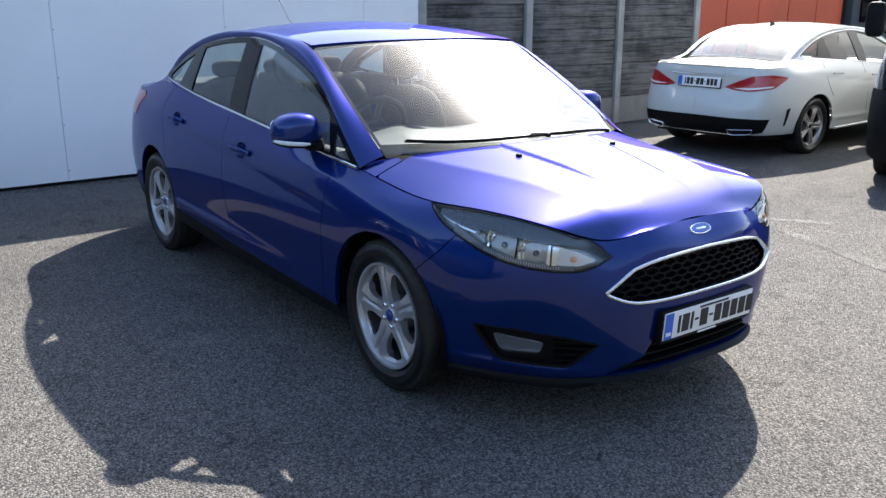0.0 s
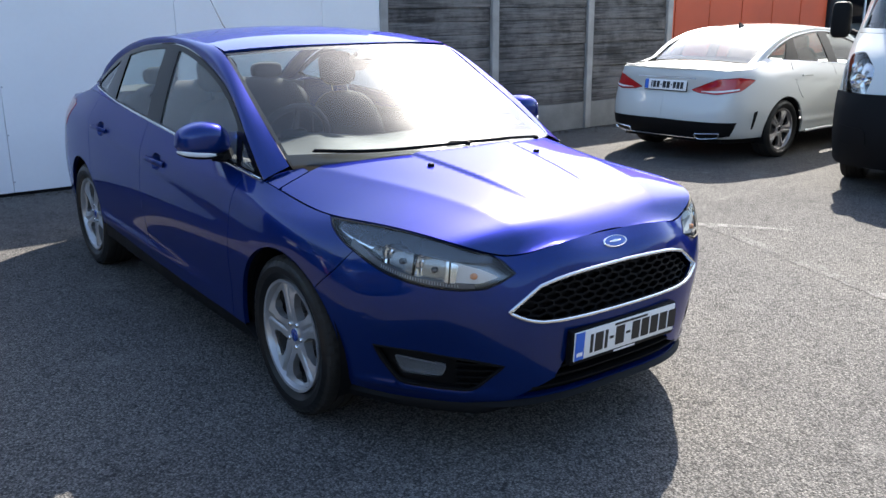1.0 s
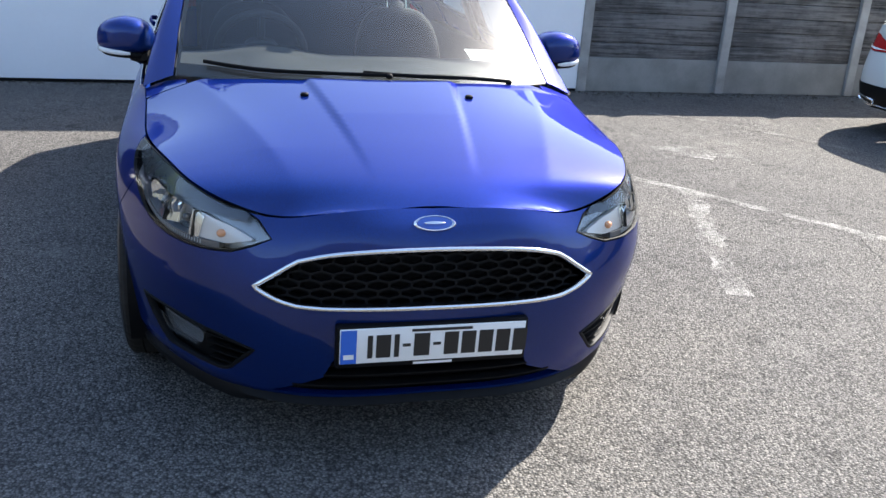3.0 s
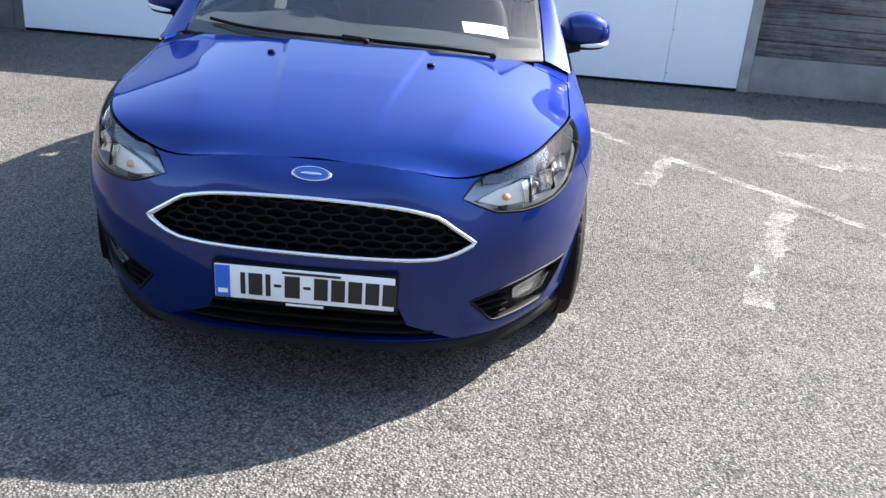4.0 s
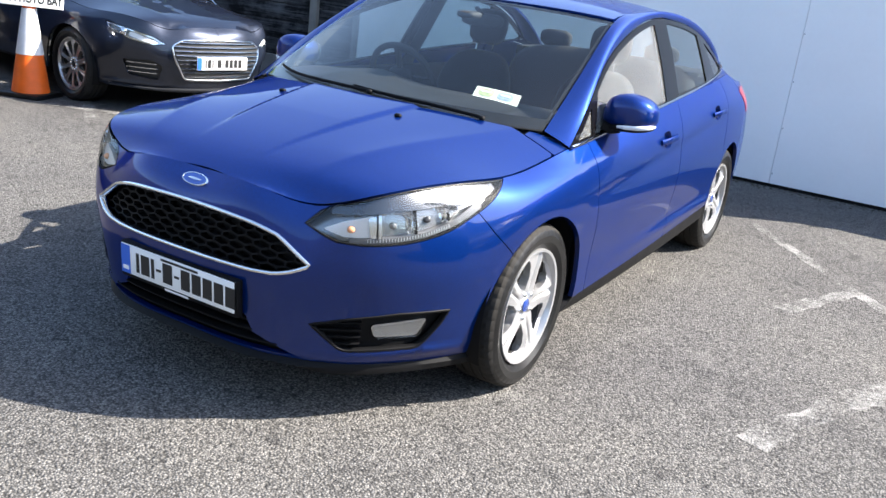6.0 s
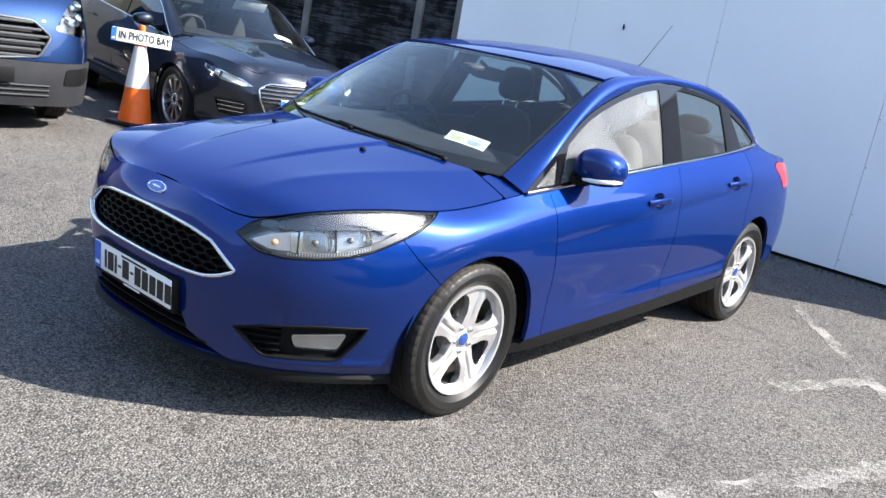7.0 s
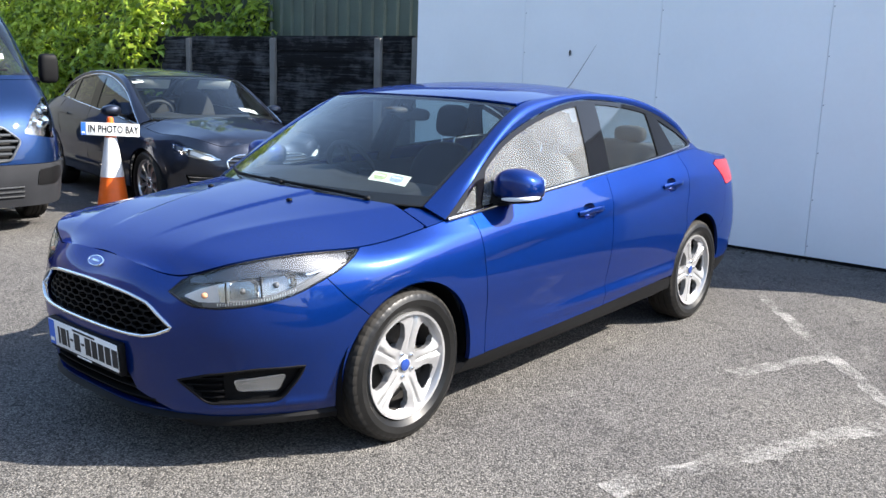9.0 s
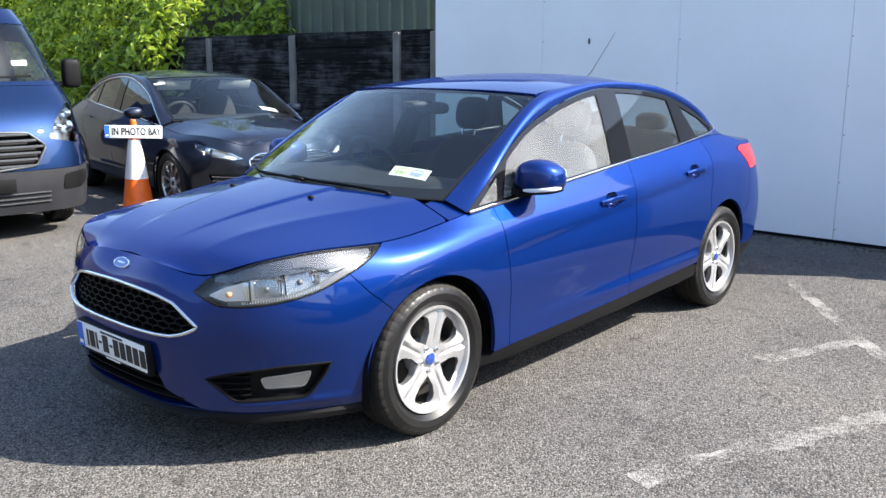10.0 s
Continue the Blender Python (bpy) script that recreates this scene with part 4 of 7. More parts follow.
for side in (1, -1):
    k = np.array([side, 1])
    sheet("front_wing", wing * k, hull, M_BLUE, car, step=0.03)
    cups = [rounded(np.array(ay([(hy - 0.058, hz - 0.036), (hy - 0.058, hz + 0.034), (hy + 0.045, hz + 0.040), (hy + 0.045, hz - 0.034)])), 0.036, 7) for hy, hz in ((1.315, 0.822), (2.235, 0.885))]
    fd = sheet("front_door", front_door * k, hull, M_BLUE, car, [cups[0] * k], step=0.02)
    rd = sheet("rear_door", rear_door * k, hull, M_BLUE, car, [cups[1] * k], step=0.02)
    sheet("rear_quarter", quarter * k, hull, M_BLUE, car, step=0.035)
    sill = np.array(ay([(0.30, 0.205), (0.375, 0.262), (0.472, 0.266), (1.0, 0.285), (1.6, 0.31), (2.08, 0.335), (2.27, 0.33), (2.27, 0.265), (1.2, 0.225), (0.5, 0.195)]))
    sheet("sill", sill * k, hull, M_BLACK, car, step=0.04, lip=0.06, gap=0.0, push=-0.004, label="matt black sill")
    # arch lips and liners
    for ac, rad, d0, d1, zz in ((AF, RF, -6, 194, ZF), (AR, RR, 8, 178, ZF + 0.008)):
        p, n = on_hull(np.array(arc(ac, zz, rad - 0.002, d0, d1, 40)) * k, 0.0)
        y0 = float(out_y(ac)[0])
        rows = [[q - nn * 0.001, q * np.array([1, 1, 1]) - nn * 0.03] for q, nn in zip(p, n * np.array([1, 0, 0]) / np.maximum(np.abs(n[:, :1]), 0.2) * 0.6)]
        part("arch_lip", loft(rows), M_BLUE, car)
        rows = []
        for d in np.linspace(d0 - 10, d1 + 8, 40):
            yy, zq = y0 + (rad + 0.012) * math.cos(radians(d)), zz + (rad + 0.012) * math.sin(radians(d))
            rows.append([(side * 0.845, yy, zq), (side * 0.60, yy, zq), (side * 0.56, y0 + 0.1 * math.cos(radians(d)), zz + 0.1 * math.sin(radians(d)))])
        part("wheel_liner", loft(rows), M_BLACK, car, "black wheel arch liner")
    # door handles in scooped recesses
    for door, hy, hz in ((fd, 1.315, 0.822), (rd, 2.235, 0.885)):
        p, n = on_hull(np.array(ay([(hy - 0.115, hz - 0.004), (hy - 0.06, hz), (hy, hz + 0.003), (hy + 0.06, hz + 0.004), (hy + 0.115, hz + 0.004)])) * k, 0.028)
        p[0] -= n[0] * 0.022
        p[-1] -= n[-1] * 0.022
        part("door_handle", bar(smooth_line(p, 4), 0.014, 0.026, power=2.6), M_BLUE, door, "body-coloured pull handle", 50)
        cup = shrink(cups[0 if door is fd else 1], -0.002) * k
        mid = cup.mean(0)
        rows = [on_hull(mid + (cup - mid) * q, -0.034 * math.sqrt(1 - q * q))[0] for q in (1.0, 0.95, 0.85, 0.68, 0.45, 0.2, 0.02)]
        part("handle_cup", loft(rows, True), M_BLUE, door, "scooped handle recess", 60)



def shoulder(parent, paint, side):
    """The narrow shelf between the rear quarter's upper edge, the window line and the boot lid."""
    rows = []
    for y in np.linspace(0.9, 3.10, 45):
        a = along_y(y)
        h = hull(a, hull_top(a))[0]
        if y < 2.72:
            w = flank(y, float(waist(y)[0]) - 0.002)[0] - np.array([0.012, 0, 0])
        else:
            w = np.array([np.interp(y, [2.72, 2.80, 2.88, 2.98, 3.10], k) for k in ((0.706, 0.690, 0.678, 0.655, 0.62), (2.72, 2.80, 2.88, 2.98, 3.05), (1.075, 1.098, 1.064, 1.045, 1.022))])
        d = w - h
        rows.append([(h + d * k + np.array([0, 0, 0.012 * np.linalg.norm(d) / 0.06 * k * (1 - k)])) * np.array([side, 1, 1]) for k in (0.0, 0.25, 0.5, 0.75, 1.0)])
    part("shoulder", loft(rows), paint, parent, smooth=60)


# glasshouse: black frame, panes, bright waist strip, pillars
DLO_TOP = smooth_line([(0.262, 0.882), (0.537, 1.059), (0.722, 1.166), (1.009, 1.268), (1.315, 1.337), (1.549, 1.362), (1.865, 1.353), (2.211, 1.312), (2.397, 1.268), (2.628, 1.182), (2.79, 1.10)], 4)
waist = curve([0.26, 0.5, 1.0, 1.56, 2.1, 2.5, 2.76], [0.878, 0.903, 0.947, 0.992, 1.030, 1.058, 1.078])
DLO_LOW = [(y, float(waist(y)[0]) + 0.004) for y in np.linspace(2.76, 0.275, 30)]
DLO = np.array(DLO_TOP.tolist() + DLO_LOW)
top_z = curve(DLO_TOP[:, 0], DLO_TOP[:, 1])


def pane(y0l, y1l, y0t, y1t, inset=0.022):
    """A window between two leaning uprights, under the frame."""
    low = [(y, float(waist(y)[0]) + 0.012) for y in np.linspace(y0l, y1l, 10)]
    up = [(y, float(top_z(y)[0]) - inset) for y in np.linspace(y1t, y0t, 16)]
    return np.array(low + up)


PANES = (pane(0.50, 1.41, 0.585, 1.475, 0.024), pane(1.612, 2.225, 1.668, 2.228, 0.022), rounded([(2.48, 1.062), (2.72, 1.084), (2.745, 1.10), (2.60, 1.168), (2.36, 1.252)], 0.015, 4))
FRONT_QUARTER = rounded([(0.335, 0.900), (0.468, 0.912), (0.502, 1.012)], 0.008, 3)
for side in (1, -1):
    def lift(y, z, s=side):
        return flank(y, z, s)
    frame_part = sheet("window_frame", DLO, lift, M_GLOSS_BLACK, car, list(PANES) + [FRONT_QUARTER], 0.035, 0.012, 0.0, label="gloss black window surround", centre=(0, 1.3, 0.9))
    for nm, q in zip(("front_door_glass", "rear_door_glass", "quarter_glass", "front_quarter_glass"), list(PANES) + [FRONT_QUARTER]):
        sheet(nm, shrink(q, -0.006), lift, M_SIDE_GLASS if nm.startswith("front") else M_REAR_GLASS, car, step=0.06, lip=0, gap=0, push=-0.006, label="clear side window", centre=(0, 1.3, 0.9)).visible_shadow = False
    line = flank(np.array([q[0] for q in DLO_LOW[::-1]]), np.array([q[1] for q in DLO_LOW[::-1]]), side)
    tail = flank(np.array([2.80, 2.80, 2.76]), np.array([1.085, 1.105, 1.13]), side)
    line = np.concatenate([line, tail]) + np.array([side * 0.004, 0, -0.004])
    part("waist_strip", bar(line, 0.012, 0.016), M_CHROME, car, "bright waist strip", 50)
    # A pillar, roof rail and C pillar
    o_y = np.array([0.262, 0.537, 0.722, 1.009, 1.315, 1.549, 1.865, 2.211, 2.397, 2.628, 2.80, 2.88])
    o_z = np.array([0.880, 1.063, 1.170, 1.272, 1.342, 1.367, 1.358, 1.317, 1.274, 1.188, 1.093, 1.055])
    outer = smooth_line(flank(o_y, o_z, 1.0), 4)
    inner = smooth_line([(0.706, 0.240, 0.926), (0.683, 0.53, 1.098), (0.662, 0.72, 1.206), (0.633, 0.985, 1.338), (0.608, 1.25, 1.380), (0.594, 1.54, 1.393), (0.590, 1.88, 1.386), (0.590, 2.22, 1.350), (0.591, 2.42, 1.305), (0.598, 2.68, 1.210), (0.612, 2.96, 1.060), (0.64, 3.08, 1.015)], 4)
    rows = []
    for o, i in zip(outer, inner):
        row = []
        bulge = 0.78 * min(1.0, 0.12 + max(0, o[1] - 0.262) / 0.35) * min(1.0, max(0.12, (2.92 - o[1]) / 0.30))
        w = np.linalg.norm(o - i)
        d = (o + i) / 2 - np.array([0, (o[1] + i[1]) / 2, 0.75])
        d /= np.linalg.norm(d)
        for t in np.linspace(0, 1, 9):
            row.append((o * (1 - t) + i * t + d * w * bulge * t * (1 - t)) * np.array([side, 1, 1]))
        rows.append([row[0] - np.array([side, 0, 0]) * 0.012] + row + [row[-1] - np.array([0, 0, 0.015])])
    part("roof_pillar_rail", loft(rows), M_BLUE, car, "blue pillar and roof rail", 60)
    shoulder(car, M_BLUE, side)
    # corner between the bonnet, the wing and the pillar
    rim = [(side * x, y) for x, y in zip(_ex, _ey) if y > 0.162]
    sheet("cowl_corner", [(side * 0.66, 0.165)] + rim + [(side * 0.752, 0.275), (side * 0.708, 0.248), (side * 0.66, 0.208)], bonnet, M_BLUE, car, step=0.03, lip=0.015, gap=0.001, centre=(0, 0, 0.3))

# bonnet
right = [(x, y) for x, y in zip(_ex, _ey) if y < 0.158]
back = [(x, -0.005 + 0.235 * (abs(x) / 0.70) ** 2.2 if abs(x) < 0.60 else 0.161) for x in np.linspace(0.785, 0.0, 22)]
BONNET = np.array(right + back + [(-x, y) for x, y in (right + back)[::-1]][1:-1])
keep = [0]
for i in range(1, len(BONNET)):
    if np.hypot(*(BONNET[i] - BONNET[keep[-1]])) > 0.004:
        keep.append(i)
bonnet_panel = sheet("bonnet", BONNET[keep], bonnet, M_BLUE, car, step=0.016, lip=0.02, gap=0.003, centre=(0, 0, 0.3), label="blue bonnet with two folds")

# roof, screens, boot
ROOF = [(x, 0.90 + 0.075 * (abs(x) / 0.6) ** 2) for x in np.linspace(-0.629, 0.629, 20)] + [(0.608, 1.25), (0.593, 1.6), (0.590, 1.9), (0.590, 2.25)] + [(x, 2.37 - 0.08 * (abs(x) / 0.58) ** 2) for x in np.linspace(0.58, -0.58, 16)] + [(-0.590, 2.25), (-0.590, 1.9), (-0.593, 1.6), (-0.608, 1.25)]
sheet("roof", ROOF, roof, M_BLUE, car, step=0.05, lip=0.012, gap=0.003, centre=(0, 1.5, 0.3))
SCREEN_LOW = [(x, 0.0 + 0.235 * (abs(x) / 0.70) ** 2.2) for x in np.linspace(0.702, -0.702, 24)]
SCREEN_TOP = [(x, 0.893 + 0.075 * (abs(x) / 0.6) ** 2) for x in np.linspace(-0.628, 0.628, 20)]
SCREEN = np.array(SCREEN_LOW + [(-0.682, 0.53), (-0.660, 0.74)] + SCREEN_TOP + [(0.660, 0.74), (0.682, 0.53)])
ws = sheet("windscreen", SCREEN, screen, M_GLASS, car, step=0.05, lip=0, gap=0.004, label="clear windscreen", centre=(0, 0.8, 0.3))
ws.visible_shadow = False
band_in = shrink(SCREEN, 0.022)
band_in[:24, 1] += 0.05
sheet("screen_band", SCREEN, screen, M_SEAL, car, [band_in], 0.04, 0, 0.002, push=-0.005, label="black painted screen border", centre=(0, 0.8, 0.3))
REAR = [(x, 2.38 - 0.08 * (abs(x) / 0.58) ** 2) for x in np.linspace(-0.578, 0.578, 14)] + [(0.585, 2.45), (0.596, 2.7)] + [(x, 3.0 - 0.05 * (abs(x) / 0.6) ** 2) for x in np.linspace(0.61, -0.61, 14)] + [(-0.596, 2.7), (-0.585, 2.45)]
rs = sheet("rear_screen", REAR, rear_screen, M_GLASS, car, step=0.06, lip=0, gap=0.003, label="clear rear screen", centre=(0, 2.5, 0.3))
rs.visible_shadow = False
_ta = np.linspace(along_y(3.08), float(OUT_A[-1]) - 0.001, 14)
_tp = hull(_ta, hull_top(_ta))
BOOT = [(-0.61, 2.98), (0.61, 2.98)] + [(x, y) for x, y, z in _tp] + [(-x, y) for x, y, z in _tp[::-1]][1:]
sheet("boot_lid", BOOT, boot, M_BLUE, car, step=0.05, lip=0.02, centre=(0, 3.2, 0.3))
A_END = float(OUT_A[-1])
for side in (1, -1):
    k = np.array([side, 1])
    tail_poly = rounded([(along_y(2.94), 0.965), (along_y(3.03), 0.985), (along_y(3.2), 0.978), (A_END - 0.42, 0.96), (A_END - 0.42, 0.87), (along_y(3.2), 0.835), (along_y(3.06), 0.83), (along_y(3.02), 0.88)], 0.02)
    sheet("tail_lamp", tail_poly * k, hull, M_RED_LENS, car, step=0.03, lip=0.02, push=0.003, label="red rear lamp cluster", centre=(0, 2.6, 0.6))
    rear_poly = [(along_y(3.02), 0.60), (along_y(3.06), 0.83), (along_y(3.2), 0.835), (A_END - 0.42, 0.87), (A_END - 0.001, 0.87), (A_END - 0.001, 0.33), (along_y(3.3), 0.33), (along_y(2.95), 0.345)] + arc(AR, ZF + 0.008, RR, 8, 38, 5)
    sheet("rear_bumper", np.array(rear_poly) * k, hull, M_BLUE, car, step=0.05, gap=0.001, centre=(0, 2.6, 0.5))
    low_poly = [(along_y(2.955), 0.345), (along_y(3.3), 0.33), (A_END - 0.001, 0.33), (A_END - 0.001, 0.255), (along_y(3.3), 0.245), (along_y(2.99), 0.23)]
    sheet("rear_valance", np.array(low_poly) * k, hull, M_BLACK, car, step=0.05, gap=0.001, centre=(0, 2.6, 0.5))
    deck = top_line(along_y(3.08), A_END - 0.001, 10) + [(A_END - 0.001, 0.87), (A_END - 0.42, 0.87), (A_END - 0.42, 0.96), (along_y(3.2), 0.978), (along_y(3.03), 0.986)]
    sheet("boot_back", np.array(deck) * k, hull, M_BLUE, car, step=0.05, gap=0.001, centre=(0, 2.6, 0.6))
part("underbody", loft([[(-w, y, 0.20), (w, y, 0.20), (w, y, 0.25), (-w, y, 0.25)] for y, w in ((-0.82, 0.36), (-0.6, 0.56), (-0.42, 0.70), (0.5, 0.78), (2.9, 0.78), (3.4, 0.62))], True, True), M_BLACK, car)
for side in (1, -1):
    part("inner_flank", box_bm(side * 0.80 - 0.02, side * 0.80 + 0.02, 0.42, 2.2, 0.22, 0.88), M_TRIM, car)
part("bulkhead", box_bm(-0.66, 0.66, 0.36, 0.42, 0.22, 0.80), M_TRIM, car)
part("engine_bay", box_bm(-0.55, 0.55, -0.72, 0.36, 0.25, 0.62), M_BLACK, car)

# door mirrors
def shell(x, y, z):
    z = z * (0.62 if z < 0 else 1.0 - 0.16 * max(0, x) - 0.10 * x * x)
    return (x * (1 - 0.06 * z), y * (1 - 0.35 * max(0, x) * 0.5) + 0.25 * x * x * (1 if x > 0 else 0.3), z + 0.05 * x)


def tray(x, y, z):
    return (x * (1 - 0.10 * max(0, -z)), y + 0.25 * x * x * (1 if x > 0 else 0.3), z + 0.30 * x)


for side in (1, -1):
    b = blob(0.893, 0.655, 0.994, 0.108, 0.090, 0.085, 3.0, 30, 20, shell)
    mir = part("door_mirror", b if side > 0 else mirror_bm(b), M_BLUE, car, "blue door mirror with clear repeater", 60)
    b = blob(0.890, 0.657, 0.942, 0.100, 0.082, 0.017, 3.2, 24, 10, tray)
    part("mirror_base", b if side > 0 else mirror_bm(b), M_BLACK, mir, "black mirror underside", 60)
    line = [(0.873, 0.568, 0.948), (0.922, 0.577, 0.951), (0.966, 0.600, 0.955), (0.991, 0.634, 0.958), (0.999, 0.674, 0.959)]
    b = bar(smooth_line(line, 4), 0.012, 0.019, sides=8, taper=np.interp(np.arange(17), [0, 3, 12, 16], [0.5, 1, 1, 0.5]))
    part("repeater", b if side > 0 else mirror_bm(b), M_REPEATER, mir, "clear indicator repeater", 50)
    b = bar([(0.86, 0.645, 0.938), (0.82, 0.63, 0.93), (0.785, 0.61, 0.94)], 0.10, 0.05, power=3, sides=10)
    part("mirror_foot", b if side > 0 else mirror_bm(b), M_BLACK, mir)
    b = blob(0.893, 0.747, 0.994, 0.086, 0.006, 0.052, 4, 18, 8)
    part("mirror_glass", b if side > 0 else mirror_bm(b), M_CHROME, mir)

# number plate, badge, nozzles, wipers, aerial
plate_c = Matrix.Translation((0, -0.925, 0.410)) @ Matrix.Rotation(radians(4), 4, "X")
holder = part("plate_holder", box_bm(-0.27, 0.27, 0.0, 0.03, -0.070, 0.060, bevel=0.008), M_BLACK, car, "black number plate holder", m=plate_c)
plate = part("number_plate", box_bm(-0.26, 0.26, -0.005, 0.001, -0.052, 0.054, bevel=0.002), M_WHITE, holder, "white number plate with a blue band and dark bars")
part("plate_band", box_bm(-0.258, -0.215, -0.0065, -0.0052, -0.05, 0.052), M_PLATE_BLUE, plate)
part("plate_band_bar", box_bm(-0.25, -0.222, -0.0075, -0.0066, -0.036, -0.022), M_WHITE, plate)
x = -0.185
for wide in (0.014, 0.040, 0.014, -0.022, 0.044, -0.022, 0.04, 0.04, 0.04, 0.04, 0.04):
    w = abs(wide)
    z0, z1 = (-0.036, 0.034) if wide > 0 else (-0.005, 0.004)
    part("plate_bar", box_bm(x, x + w, -0.0065, -0.0052, z0, z1), M_INK, plate)
    x += w + 0.0095
part("plate_small_bar", box_bm(-0.065, 0.105, -0.0065, -0.0052, 0.040, 0.048), M_INK, plate)
part("holder_small_bar", box_bm(-0.055, 0.055, -0.0018, -0.0006, -0.065, -0.058), M_WHITE, holder)
bn = on_hull([(0.0, 0.728), (0.01, 0.728)], 0.002)
n0 = Vector(bn[1][0])
turn = n0.to_track_quat("Z", "Y").to_matrix().to_4x4()
prof = [(1.0, -0.004), (1.0, 0.003), (0.95, 0.0055), (0.88, 0.005), (0.86, 0.003), (0.0, 0.0035)]


def oval(profile, rx, ry, n=40):
    return loft([[(rx * max(r, 1e-4) * math.cos(2 * math.pi * i / n), ry * max(r, 1e-4) * math.sin(2 * math.pi * i / n), h) for i in range(n)] for r, h in profile], True)


badge = part("badge", oval(prof, 0.058, 0.0235), M_CHROME, car, "small chrome-edged blue oval badge", m=Matrix.Translation(bn[0][0]) @ turn)
part("badge_field", oval([(0.84, 0.003), (0.83, 0.0048), (0.0, 0.0056)], 0.058, 0.0235), M_BADGE, badge)
part("badge_script", oval([(1.0, 0.0050), (0.9, 0.0064), (0.0, 0.0066)], 0.030, 0.0045, 20), M_CHROME, badge)
for side in (1, -1):
    z = float(bonnet(0.28, -0.135)[0, 2])
    part("washer_nozzle", blob(side * 0.28, -0.135, z + 0.004, 0.014, 0.012, 0.008, 2.5, 12, 8), M_BLACK, car)


def on_screen(pts, push):
    q = np.asarray(pts, float)
    return screen(q[:, 0], q[:, 1]) + np.array([0, -0.45, 0.89]) * push


for pts in ([(0.03, 0.03), (-0.2, 0.05), (-0.42, 0.12), (-0.60, 0.235)], [(0.50, 0.115), (0.3, 0.06), (0.12, 0.035), (-0.06, 0.045)]):
    w = part("wiper", bar(smooth_line(on_screen(pts, 0.018), 5), 0.008, 0.014), M_BLACK, car, "black windscreen wiper")
    part("wiper_blade", bar(smooth_line(on_screen([(a, b + 0.008) for a, b in pts[1:]], 0.008), 5), 0.006, 0.010), M_RUBBER, w)
    part("wiper_boss", blob(*(on_screen(pts[:1], 0.015)[0]), 0.013, 0.013, 0.010, 2.5, 12, 8), M_BLACK, w)
sheet("cowl_panel", [(x, -0.012 + 0.235 * (abs(x) / 0.72) ** 2.2) for x in np.linspace(-0.695, 0.695, 24)] + [(x, 0.045 + 0.235 * (abs(x) / 0.70) ** 2.2) for x in np.linspace(0.695, -0.695, 24)], screen, M_BLACK, car, step=0.04, lip=0, gap=0, push=-0.02, label="black cowl panel under the screen", centre=(0, 0.5, 0.3))
base = roof(0.0, 2.345)[0]
aerial = part("aerial_base", blob(base[0], base[1], base[2] + 0.008, 0.018, 0.035, 0.014, 2.4, 14, 8), M_BLACK, car)
part("aerial_rod", bar([base + np.array([0, 0.015, 0.012]), (0, 2.45, 1.44), (0, 2.73, 1.70)], 0.006, 0.006, up=(1, 0, 0), taper=[1.1, 0.9, 0.45]), M_BLACK, aerial)


